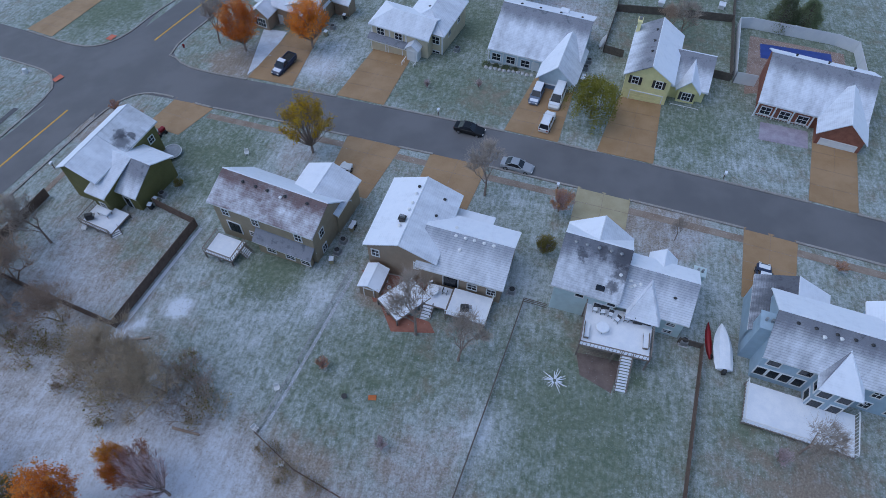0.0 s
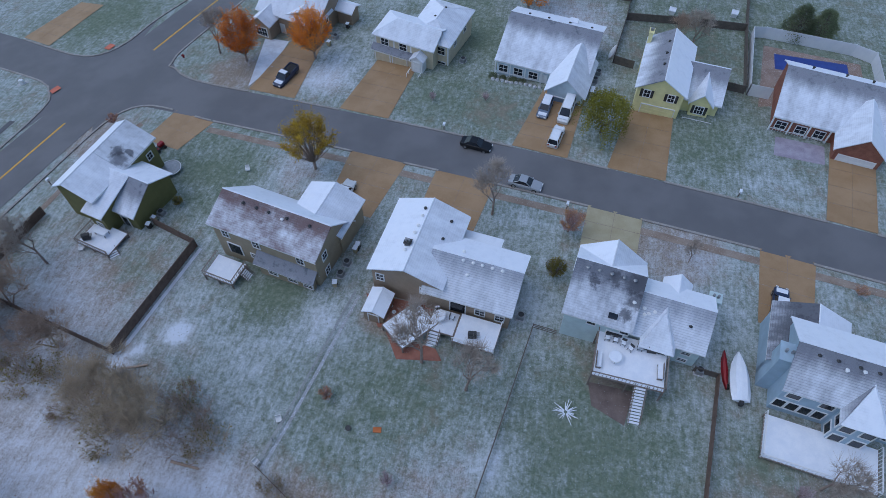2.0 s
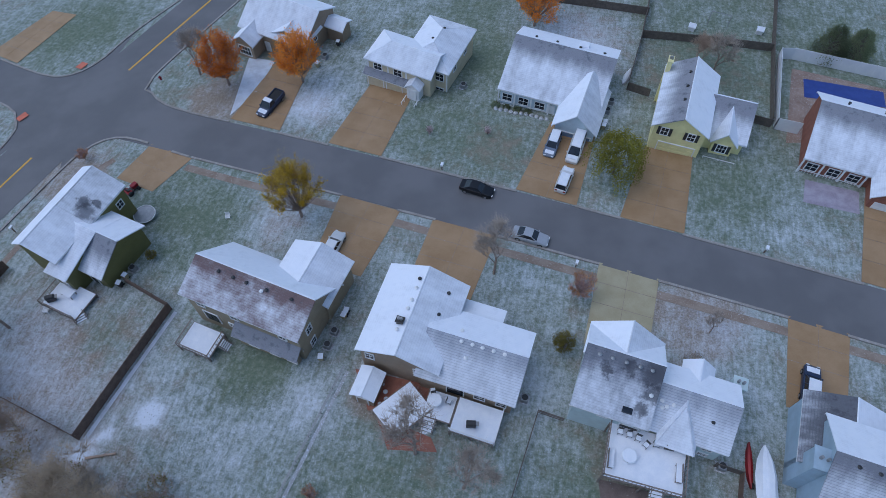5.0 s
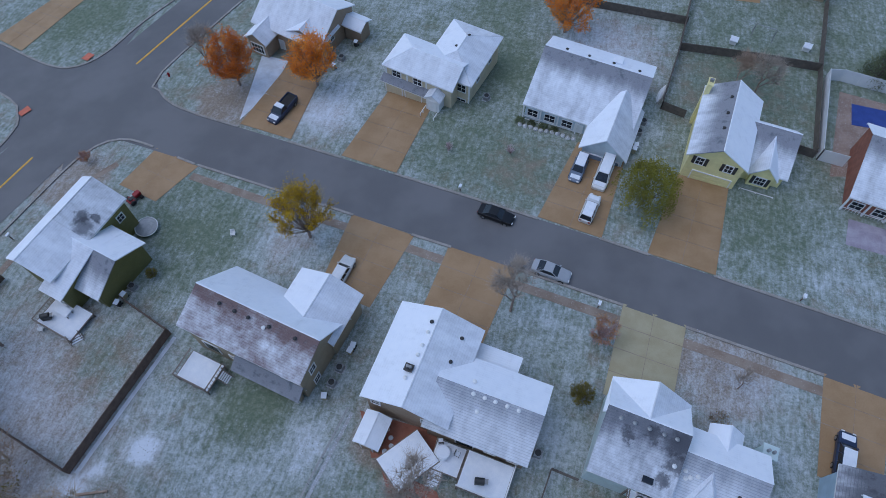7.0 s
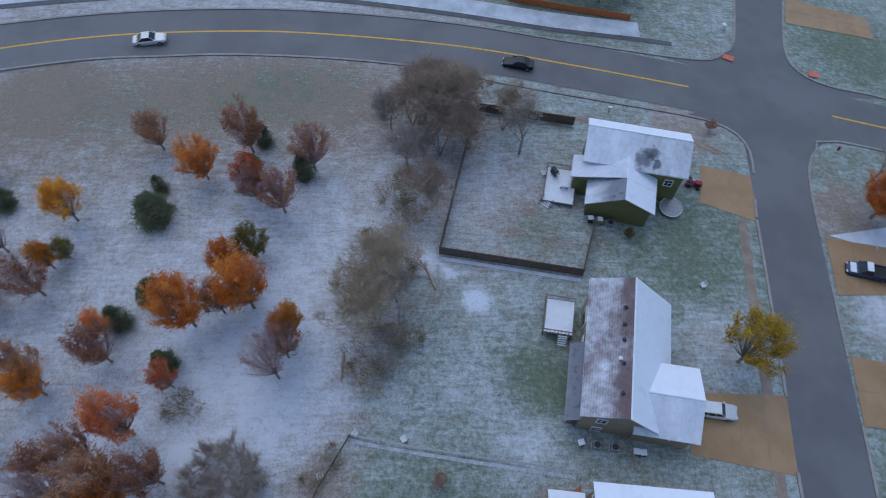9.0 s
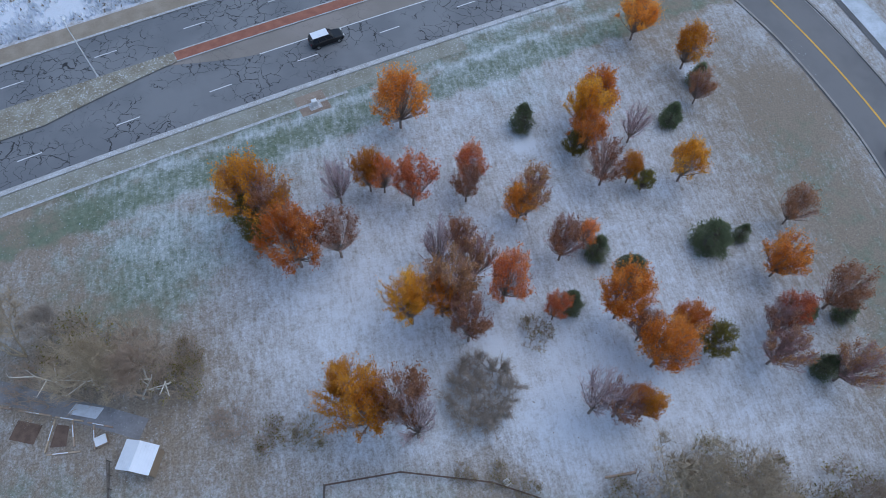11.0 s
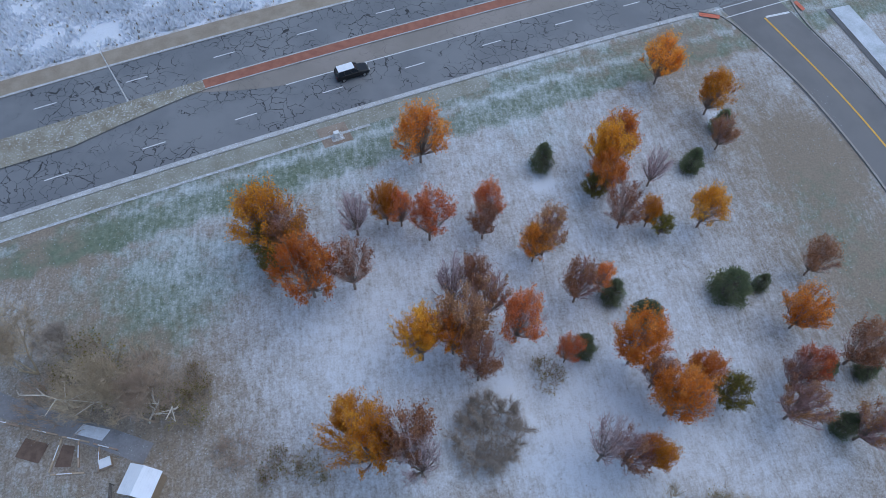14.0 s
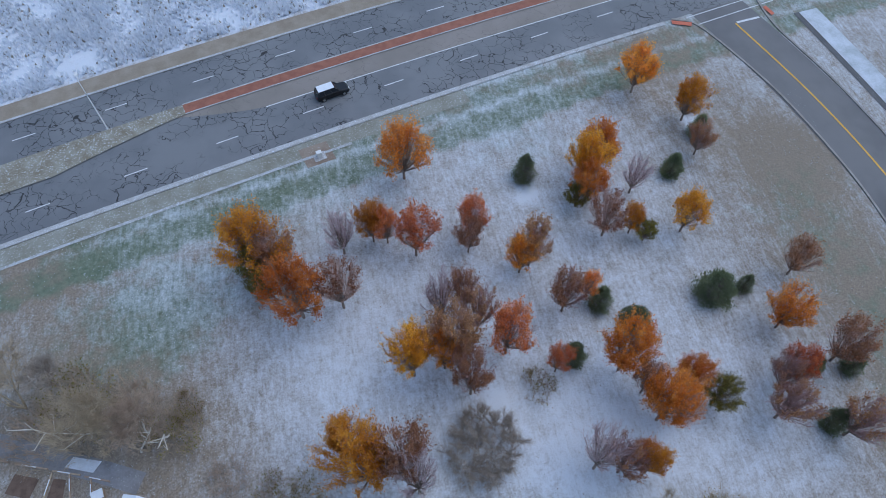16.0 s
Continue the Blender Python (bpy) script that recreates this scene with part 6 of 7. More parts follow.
def furniture(name, x, y, z, angle, label, category, builder):
    t = thing(name, pose(x, y, z, 0, 0, angle), label, category)
    builder(t)
    return t


def round_table(t):
    bm = bmesh.new()
    disc(bm, (0, 0, 0.68), 0.75, 0.06, 28)
    part("tabletop", bm, WHITE_TRIM, t)
    bm = bmesh.new()
    disc(bm, (0, 0, 0.74), 0.73, 0.06, 28, 0.67)
    part("snow", bm, SNOW_MAT, t, "cap of fresh snow")
    for a in range(4):
        bm = bmesh.new()
        c, s = math.cos(a * math.pi / 2), math.sin(a * math.pi / 2)
        tube(bm, (0.55 * c, 0.55 * s, 0), (0.4 * c, 0.4 * s, 0.68), 0.03, 0.03, 6)
        part("leg", bm, DARK_METAL, t)


def chair(t):
    boxes("seat", DARK_METAL, t, (-0.27, 0.27, -0.27, 0.27, 0.40, 0.45))
    boxes("snow", SNOW_MAT, t, (-0.25, 0.25, -0.25, 0.25, 0.452, 0.52), label="snow on the seat")
    boxes("backrest", DARK_METAL, t, (-0.27, 0.27, 0.22, 0.28, 0.45, 0.95))
    for u in (-0.24, 0.24):
        for v in (-0.24, 0.24):
            boxes("leg", DARK_METAL, t, (u - 0.025, u + 0.025, v - 0.025, v + 0.025, 0, 0.40))


def bench(t):
    boxes("seat", DECK_WOOD, t, (-0.9, 0.9, -0.3, 0.3, 0.38, 0.44))
    boxes("snow", SNOW_MAT, t, (-0.88, 0.88, -0.28, 0.28, 0.442, 0.54), label="thick snow on the seat")
    boxes("backrest", DECK_WOOD, t, (-0.9, 0.9, 0.26, 0.32, 0.44, 0.9))
    for u in (-0.8, 0.8):
        boxes("leg", DECK_WOOD, t, (u - 0.05, u + 0.05, -0.28, 0.28, 0, 0.38))


def grill(t):
    boxes("cart", DARK_METAL, t, (-0.5, 0.5, -0.28, 0.28, 0.1, 0.8))
    bm = bmesh.new()
    bmesh.ops.create_cone(bm, cap_ends=True, segments=14, radius1=0.33, radius2=0.33, depth=0.95, matrix=pose(0, 0, 0.85, 0, 90, 0))
    part("hood", bm, DARK_METAL, t, "black rounded grill hood")
    boxes("side_shelf", STEEL, t, (0.5, 0.85, -0.25, 0.25, 0.78, 0.82))


zd = gz(19.3, 31.0) + 2.8
furniture("garden_table", 17.6, 30.8, zd, 0, "round white garden table under snow on the deck", "table", round_table)
for i, (x, y, a) in enumerate(((16.6, 33.1, 0), (17.5, 33.0, 5), (18.4, 32.8, -10), (19.2, 32.3, -35), (20.2, 32.6, 0))):
    tagged(furniture("garden_chair", x, y, zd, a, "dark metal garden chair with snow on its seat", "chair", chair), group="chairs on the raised deck")
furniture("garden_bench", 15.9, 30.2, zd, 90, "grey timber bench under thick snow on the deck", "bench", bench)
furniture("garden_bench", 22.5, 30.2, zd, -90, "grey timber bench under thick snow by the railing", "bench", bench)
furniture("grill", 21.5, 32.6, zd, 0, "black gas grill on the raised deck", "grill", grill)
zd = gz(-50.0, 37.2) + 0.95
furniture("garden_table", -50.2, 37.8, zd, -12, "low snow-covered table on the small deck", "table", lambda t: (boxes("tabletop", SNOW_MAT, t, (-0.9, 0.9, -0.5, 0.5, 0.62, 0.74)), *[boxes("leg", DECK_WOOD, t, (u - .04, u + .04, v - .04, v + .04, 0, .62)) for u in (-.8, .8) for v in (-.4, .4)]))
furniture("grill", -51.8, 36.6, zd, 30, "small black grill on the low deck", "grill", grill)



def trampoline(t):
    bm = bmesh.new()
    ring_pts = [(1.45 * math.cos(a * math.pi / 12), 1.45 * math.sin(a * math.pi / 12), 0.75) for a in range(25)]
    for p, q in zip(ring_pts, ring_pts[1:]):
        tube(bm, p, q, 0.06, 0.06, 6)
    part("rim", bm, WHITE_TRIM, t, "pale padded rim")
    bm = bmesh.new()
    disc(bm, (0, 0, 0.70), 1.4, 0.03, 28)
    part("mat", bm, STEEL, t, "grey taut mat with frost")
    for k in range(6):
        a = k * math.pi / 3
        bm = bmesh.new()
        tube(bm, (1.4 * math.cos(a), 1.4 * math.sin(a), -0.1), (1.4 * math.cos(a), 1.4 * math.sin(a), 0.72), 0.03, 0.03, 6)
        part("leg", bm, STEEL, t)


furniture("trampoline", -47.2, 51.6, gz(-47.2, 51.6), 0, "round grey trampoline with a pale rim on the lawn", "trampoline", trampoline)
beige = (-6.9, 41.1, -6)
zd = gz(*local(*beige, 5.8, -7.9)) + 1.15
furniture("garden_table", *local(*beige, 5.2, -7.6), zd, 0, "round garden table under snow on the middle deck", "table", round_table)
for u, v, a in ((6.6, -7.2, 80), (4.6, -6.6, 200)):
    tagged(furniture("garden_chair", *local(*beige, u, v), zd, a, "dark garden chair with snow beside the round table", "chair", chair), group="chairs on the middle deck")
furniture("grill", *local(*beige, 9.6, -9.0), gz(*local(*beige, 10.0, -8.3)) + 1.35, 10, "black gas grill on the raised snowy deck", "grill", grill)

# the terrace behind the beige house and the shed beside it
slab("patio", [(-12.4, 35.4), (-9.6, 30.9), (-3.6, 33.0), (-3.6, 35.2)], 0.04, BRICK_PAVE, 6, "red brick yard beside the garden shed", "patio")
slab("patio", [(-8.6, 30.6), (-6.4, 27.2), (-1.2, 28.0), (-2.2, 29.4)], 0.045, BRICK_PAVE, 6, "red brick border of the terrace", "patio")


def shed(x, y, angle, w, d, h, wall, roof, label):
    t = thing("shed", pose(x, y, gz(x, y), 0, 0, angle), label, "shed", "garden sheds")
    wing(t, (-w / 2, w / 2, -d / 2, d / 2), h, h + 0.7, "v", wall, (roof, roof), base=-0.5, over=0.15, trim=False)
    door(t, "S", 0, 0, -d / 2 + 0.14, 1.2, 1.8, wall, label="plank shed door")


shed(-10.1, 33.3, -7, 2.8, 3.6, 1.9, BEIGE, R_FULL, "small beige garden shed with a snowy roof")
shed(21.4, 0.2, -22, 3.3, 2.9, 1.9, BEIGE, R_FULL, "small pale garden shed under smooth snow")
slab("patio", [(37.2, 81.6), (39.4, 98.8), (54.6, 96.6), (54.0, 86)], 0.04, surface("brown_pool_paving", (0.22, 0.15, 0.115), (0.36, 0.27, 0.22), 0.5, 8, 0.85, speck=(SNOW, 0.58, 0.6)), 10, "brown stone paving round the pool with blown snow", "patio")
POOL = surface("blue_pool_cover", (0.025, 0.05, 0.22), (0.04, 0.075, 0.30), 0.8, 8, 0.5)
slab("pool_cover", [(40.6, 92.2), (40.9, 96.6), (52.4, 96.0), (52.2, 92.4)], 0.09, POOL, 5, "taut deep blue cover over the garden pool", "pool cover", "")
slab("patio", [(38.6, 70.8), (39.2, 75.0), (46.0, 74.2), (45.6, 70.2)], 0.05, surface("lilac_stone", (0.26, 0.22, 0.27), (0.42, 0.39, 0.45), 0.8, 7, 0.85), 6, "lilac-grey stone bed before the brick house", "patio")

# ---- vehicles ----


def paint(name, col, rough=0.3):
    return surface(name, col, tuple(c * 0.85 for c in col), 0.7, 6, rough, 0.2, relief=0)


def car(x, y, angle, label, body, length=4.7, width=1.82, high=1.45, style="sedan", snow=0.0, lift=0.05):
    """A vehicle: lofted lower body, glasshouse, roof, four wheels and lamps."""
    t = thing("car", pose(x, y, gz(x, y) + lift, 0, 0, angle), label, "car", "parked cars")
    L, W, H = length / 2, width / 2, high
    belt = 0.62 * H if style == "sedan" else 0.58 * H
    bm = bmesh.new()
    # cross-sections along the car: place, half-width, bottom, shoulder, top
    sections = [(-L, 0.78 * W, 0.34, 0.40 * H, belt * 0.86), (-L + 0.12, 0.92 * W, 0.26, 0.44 * H, belt * 0.97), (-L * 0.45, W, 0.22, 0.45 * H, belt), (L * 0.45, W, 0.22, 0.45 * H, belt),
                (L - 0.25, 0.93 * W, 0.24, 0.42 * H, belt * 0.84), (L, 0.74 * W, 0.34, 0.38 * H, belt * 0.68)]
    rings = [[bm.verts.new(p) for p in ((s, -w * .95, b), (s, -w, m), (s, -w * .88, tp), (s, w * .88, tp), (s, w, m), (s, w * .95, b))] for s, w, b, m, tp in sections]
    for r, q in zip(rings, rings[1:]):
        for i in range(6):
            bm.faces.new((r[i], r[(i + 1) % 6], q[(i + 1) % 6], q[i]))
    bm.faces.new(list(reversed(rings[0])))
    bm.faces.new(rings[-1])
    bmesh.ops.bevel(bm, geom=[e for e in bm.edges], offset=0.035, segments=1, affect="EDGES", profile=0.5)
    part("body", bm, body, t, smooth=False)
    back, r0, r1, front = {"sedan": (-L * .72, -L * .36, L * .08, L * .42), "suv": (-L * .94, -L * .84, L * .12, L * .42), "van": (-L * .95, -L * .9, L * .3, L * .62), "pickup": (-L * .08, L * 0.0, L * .28, L * .52)}[style]
    bm = bmesh.new()
    lo = [bm.verts.new(p) for p in ((back, -W * .86, belt - .03), (front, -W * .84, belt * .97 - .03), (front, W * .84, belt * .97 - .03), (back, W * .86, belt - .03))]
    hi = [bm.verts.new(p) for p in ((r0, -W * .7, H - .05), (r1, -W * .7, H - .05), (r1, W * .7, H - .05), (r0, W * .7, H - .05))]
    bm.faces.new(hi)
    bm.faces.new(list(reversed(lo)))
    for i in range(4):
        j = (i + 1) % 4
        bm.faces.new((lo[i], lo[j], hi[j], hi[i]))
    part("glass", bm, GLASS, t, "dark tinted windows")
    bm = bmesh.new()
    box(bm, r0 - 0.04, r1 + 0.04, -W * .73, W * .73, H - 0.06, H)
    bmesh.ops.bevel(bm, geom=bm.edges[:], offset=0.025, segments=1, affect="EDGES", profile=0.5)
    part("roof", bm, body, t)
    for s, a, b in ((1, r1, front), (-1, r1, front), (1, r0, back), (-1, r0, back)):
        bm = bmesh.new()
        tube(bm, (a, s * W * .71, H - 0.05), (b, s * W * .86, belt - 0.02), 0.045, 0.05, 5)
        part("pillar", bm, body, t)
    if style in ("suv", "van"):
        for a in (0.33, 0.66):
            for s in (1, -1):
                bm = bmesh.new()
                c, d = r0 + (r1 - r0) * a, back + (front - back) * a
                tube(bm, (c, s * W * .71, H - 0.05), (d, s * W * .865, belt - 0.02), 0.04, 0.045, 5)
                part("pillar", bm, body, t)
    if style == "pickup":
        boxes("cargo_bed", RUBBER, t, (-L * .92, -L * .12, -W * .72, W * .72, belt - 0.12, belt + 0.012), label="dark open cargo bed")
        for s in (1, -1):
            boxes("bed_side", body, t, (-L * .95, -L * .1, s * W * .84 - .06, s * W * .84 + .06, belt - .1, belt + .16))
        boxes("tailgate", body, t, (-L * .98, -L * .94, -W * .8, W * .8, belt - .2, belt + .14))
    if snow:
        boxes("snow", SNOW_MAT, t, (r0, r1, -W * .68, W * .68, H + 0.002, H + 0.03 + 0.05 * snow), label="snow on the roof", bevel=0.02)
        if snow > 0.5:
            boxes("snow", SNOW_MAT, t, (front + 0.1, L * .86, -W * .72, W * .72, belt * .86, belt * .95), label="snow on the bonnet", bevel=0.02)
    for sx in (-L * .62, L * .62):
        for s in (1, -1):
            bm = bmesh.new()
            bmesh.ops.create_cone(bm, cap_ends=True, segments=18, radius1=0.33, radius2=0.33, depth=0.24, matrix=pose(sx, s * (W - .1), 0.31, 90))
            wheel = part("wheel", bm, RUBBER, t)
            bm = bmesh.new()
            bmesh.ops.create_cone(bm, cap_ends=True, segments=14, radius1=0.2, radius2=0.2, depth=0.02, matrix=pose(sx, s * (W + .03), 0.31, 90))
            part("rim", bm, ALLOY, wheel, "alloy wheel rim")
    for s in (1, -1):
        boxes("headlight", WHITE_TRIM, t, (L - .1, L + .005, s * W * .6 - .16, s * W * .6 + .16, .38 * H, .46 * H), label="clear headlight")
        boxes("tail_light", TAIL, t, (-L - .01, -L + .1, s * W * .62 - .14, s * W * .62 + .14, .40 * H, .52 * H), label="red tail light")
        boxes("mirror", body, t, (front - .25, front - .1, s * W * .98 - .09, s * W * .98 + .09, belt, belt + .13))
    return t


TAIL = paint("tail_light_red", (0.25, 0.01, 0.01))
BLACK, SILVER, WHITEP, NAVY, GREYP, REDP = paint("black_car_paint", (0.012, 0.013, 0.016)), paint("silver_car_paint", (0.42, 0.44, 0.47)), paint("white_car_paint", (0.70, 0.71, 0.72)), paint("navy_car_paint", (0.03, 0.045, 0.09)), paint("blue_grey_car_paint", (0.16, 0.20, 0.27)), paint("red_car_paint", (0.28, 0.015, 0.02))
car(-3.9, 64.0, -8, "black sedan parked at the kerb", BLACK, lift=0.07)
car(4.3, 57.4, -8, "silver sedan parked at the kerb", SILVER, 4.75, lift=0.07)
car(-20.1, 51.2, 81, "white hatchback with dark windows on the tan driveway", WHITEP, 4.4, style="suv", high=1.5, snow=0.4)
car(-38.3, 75.6, 256, "navy pickup with snow on its roof", NAVY, 5.6, 1.95, 1.8, "pickup", 0.8)
car(5.0, 74.2, 262, "blue-grey estate car with frost on its bonnet", GREYP, 4.6, 1.8, 1.55, "suv", 0.7)
car(8.3, 74.0, 262, "long white van with a snowy roof", WHITEP, 5.4, 1.95, 1.95, "van", 1.0)
car(7.4, 67.8, 80, "white utility car with a snowy roof", WHITEP, 4.4, 1.8, 1.75, "suv", 1.0)
car(36.9, 43.6, 82, "dark utility car under a snowy roof", NAVY, 4.8, 1.9, 1.8, "suv", 1.0)
car(-3.2, -51.9, 195, "black utility car with a snowy rear on the highway", BLACK, 4.8, 1.88, 1.7, "suv", 0.3, 0.07)
car(-73.4, 33.6, 259, "black car driving on the collector road", BLACK, 4.7, lift=0.07)
car(-75.6, -20.4, 98, "white sedan driving on the collector road", WHITEP, 4.7, lift=0.07)


def tractor():
    t = thing("lawn_tractor", pose(-51.6, 55.6, gz(-51.6, 55.6), 0, 0, 70), "red lawn tractor parked beside the green house", "lawn tractor")
    boxes("bonnet", REDP, t, (0.2, 1.2, -0.35, 0.35, 0.4, 0.95), bevel=0.08)
    boxes("chassis", DARK_METAL, t, (-0.8, 1.1, -0.45, 0.45, 0.25, 0.42))
    boxes("fender", REDP, t, (-0.9, -0.1, -0.55, 0.55, 0.5, 0.68), bevel=0.05)
    boxes("seat", DARK_METAL, t, (-0.6, -0.15, -0.25, 0.25, 0.68, 0.8), (-0.65, -0.55, -0.25, 0.25, 0.75, 1.15))
    for x, r in ((-0.5, 0.38), (0.85, 0.24)):
        for s in (1, -1):
            bm = bmesh.new()
            bmesh.ops.create_cone(bm, cap_ends=True, segments=16, radius1=r, radius2=r, depth=0.25, matrix=pose(x, s * 0.6, r, 90))
            part("wheel", bm, RUBBER, t)


tractor()


def boat(x, y, angle):
    t = thing("boat", pose(x, y, gz(x, y), 0, 0, angle), "motor boat under a white tarpaulin on a trailer", "boat")
    bm = bmesh.new()
    rings = []
    for s, w, z in ((-2.9, 0.95, 1.25), (-2.0, 1.08, 1.5), (0, 1.08, 1.7), (1.4, 0.85, 1.6), (2.4, 0.45, 1.4), (3.0, 0.06, 1.2)):
        rings.append([bm.verts.new(p) for p in ((s, -w, 0.95), (s, -w * .55, z - .08), (s, 0, z), (s, w * .55, z - .08), (s, w, 0.95), (s, 0, 0.45))])
    for r, q in zip(rings, rings[1:]):
        for i in range(6):
            bm.faces.new((r[i], r[(i + 1) % 6], q[(i + 1) % 6], q[i]))
    bm.faces.new(rings[0]), bm.faces.new(rings[-1])
    part("tarpaulin", bm, SNOW_MAT, t, "white tarpaulin dusted with snow")
    boxes("outboard", DARK_METAL, t, (-3.35, -2.9, -0.22, 0.22, 0.5, 1.25), label="dark outboard motor", bevel=0.05)
    boxes("trailer_frame", STEEL, t, (-2.4, 3.4, -0.06, 0.06, 0.36, 0.46), (-1.2, -1.1, -1.1, 1.1, 0.3, 0.38))
    for s in (1, -1):
        bm = bmesh.new()
        bmesh.ops.create_cone(bm, cap_ends=True, segments=16, radius1=0.3, radius2=0.3, depth=0.2, matrix=pose(-1.15, s * 1.15, 0.3, 90))
        part("wheel", bm, RUBBER, t)


boat(31.6, 32.5, 92)
t = thing("canoe", pose(30.3, 33.4, gz(30.3, 33.4), 0, 0, 92), "dark red upturned canoe beside the boat", "canoe")
bm = bmesh.new()
rings = [[bm.verts.new(p) for p in ((s, -w, 0.1), (s, -w * .6, 0.42), (s, 0, 0.5), (s, w * .6, 0.42), (s, w, 0.1))] for s, w in ((-2.4, .05), (-1.4, .33), (0, .42), (1.4, .33), (2.4, .05))]
for r, q in zip(rings, rings[1:]):
    for i in range(5):
        bm.faces.new((r[i], r[(i + 1) % 5], q[(i + 1) % 5], q[i]))
part("hull", bm, REDP, t)

# ---- small things ----


def mailbox(x, y, angle=0):
    t = thing("mailbox", pose(x, y, gz(x, y), 0, 0, angle), "pale mailbox with a snow cap on a timber post", "mailbox", "mailboxes")
    boxes("post", FENCE_WOOD, t, (-0.06, 0.06, -0.06, 0.06, -0.2, 1.0))
    bm = bmesh.new()
    box(bm, -0.16, 0.16, -0.28, 0.28, 1.0, 1.28)
    bmesh.ops.bevel(bm, geom=bm.edges[:], offset=0.05, segments=2, affect="EDGES", profile=0.5)
    part("box", bm, WHITE_TRIM, t)
    boxes("snow", SNOW_MAT, t, (-0.17, 0.17, -0.28, 0.28, 1.285, 1.37), label="small cap of snow")


for x, y in ((10.4, 54.2), (33.1, 61.2), (-9.4, 67.0), (-64.4, 46.1), (-71.4, 21.0)):
    mailbox(x, y, -8)


def bin_thing(x, y, angle, material, label):
    t = thing("wheeled_bin", pose(x, y, gz(x, y), 0, 0, angle), label, "bin", "wheeled bins")
    bm = bmesh.new()
    vs = box(bm, -0.28, 0.28, -0.32, 0.32, 0.05, 1.0)
    for v in vs:
        if v.co.z < 0.5:
            v.co.x, v.co.y = v.co.x * 0.8, v.co.y * 0.8
    part("body", bm, material, t)
    boxes("lid", SNOW_MAT, t, (-0.31, 0.31, -0.36, 0.34, 1.0, 1.09), label="lid under snow", bevel=0.02)
    for s in (1, -1):
        bm = bmesh.new()
        bmesh.ops.create_cone(bm, cap_ends=True, segments=12, radius1=0.12, radius2=0.12, depth=0.05, matrix=pose(s * .25, .26, .12, 0, 90))
        part("wheel", bm, RUBBER, t)


def condenser(x, y, angle=0):
    t = thing("air_conditioner", pose(x, y, gz(x, y), 0, 0, angle), "grey air-conditioning unit beside the house wall", "air conditioner", "air conditioners")
    boxes("housing", STEEL, t, (-0.42, 0.42, -0.42, 0.42, 0.05, 0.85), bevel=0.04)
    bm = bmesh.new()
    disc(bm, (0, 0, 0.852), 0.34, 0.03, 18)
    part("fan_grille", bm, DARK_METAL, t, "round dark fan grille")
    boxes("pad", KERB, t, (-0.55, 0.55, -0.55, 0.55, -0.15, 0.06))


for h, spots in (((-24.6, 40.7, -10.3), ((8.6, 0.2), (8.7, -1.7))), ((-6.9, 41.1, -6), ((14.2, -4.0),)), ((15.6, 39.5, -7), ((12.6, -5.4),)), ((-57, 47.6, -12.6), ((13.2, -1.6),)), ((4, 86, -8), ((8.4, -2.0), (8.5, 0.2))), ((-18.5, 84, -12), ((8.2, 2.4),)), ((-42.5, 91.5, -13.6), ((9.2, -1.0),))):
    for u, v in spots:
        condenser(*local(*h, u, v), h[2])
for h, spots in (((-24.6, 40.7, -10.3), ((8.7, 2.4), (8.7, 3.1), (8.8, -3.4))), ((-57, 47.6, -12.6), ((13.2, -3.0), (13.3, -4.2))), ((4, 86, -8), ((8.6, -5.6), (8.6, -4.8))), ((-42.5, 91.5, -13.6), ((9.3, -3.4), (9.4, 2.8)))):
    for i, (u, v) in enumerate(spots):
        bin_thing(*local(*h, u, v), h[2] + 12 * i, DARK_METAL if i % 2 else DRIVE_PALE, "dark wheeled bin with snow on its lid" if i % 2 else "tan wheeled bin with snow on its lid")


def street_lamp(x, y, angle):
    t = thing("street_lamp", pose(x, y, gz(x, y) + 0.1, 0, 0, angle), "tall pale steel street lamp on the grassy median", "street lamp")
    bm = bmesh.new()
    tube(bm, (0, 0, 0), (0, 0, 8.4), 0.11, 0.06, 8)
    part("pole", bm, WHITE_TRIM, t)
    bm = bmesh.new()
    tube(bm, (0, 0, 8.3), (0, -1.0, 8.7), 0.045, 0.04, 6)
    part("arm", bm, WHITE_TRIM, t)
    boxes("lamp_head", WHITE_TRIM, t, (-0.16, 0.16, -1.6, -0.9, 8.6, 8.8), bevel=0.04)
    bm = bmesh.new()
    disc(bm, (0, 0, -0.1), 0.22, 0.16, 12)
    part("base", bm, KERB, t)


street_lamp(27.1, -51.0, 15)


def utility_box(x, y):
    t = thing("utility_cabinet", pose(x, y, gz(x, y), 0, 0, 15), "small white utility cabinet on a concrete pad", "utility cabinet")
    boxes("cabinet", WHITE_TRIM, t, (-0.35, 0.35, -0.3, 0.3, 0.05, 0.95), bevel=0.04)
    boxes("pad", KERB, t, (-0.8, 0.8, -0.7, 0.7, -0.15, 0.05))


utility_box(-0.3, -41.1)
slab("path", [(2.4, -42.6), (1.4, -39.4), (-2.4, -40.4), (-1.4, -43.6)], 0.03, WALK, 3, "bare trodden soil round the utility cabinet", "path")


def log_pile(x, y, angle, label):
    t = thing("fallen_log", pose(x, y, gz(x, y), 0, 0, angle), label, "log")
    bm = bmesh.new()
    tube(bm, (-1.6, 0, 0.16), (1.6, 0.1, 0.2), 0.16, 0.12, 8)
    tube(bm, (0.2, 0, 0.2), (1.0, 0.5, 0.35), 0.06, 0.03, 6)
    part("trunk", bm, BARK_PALE, t)


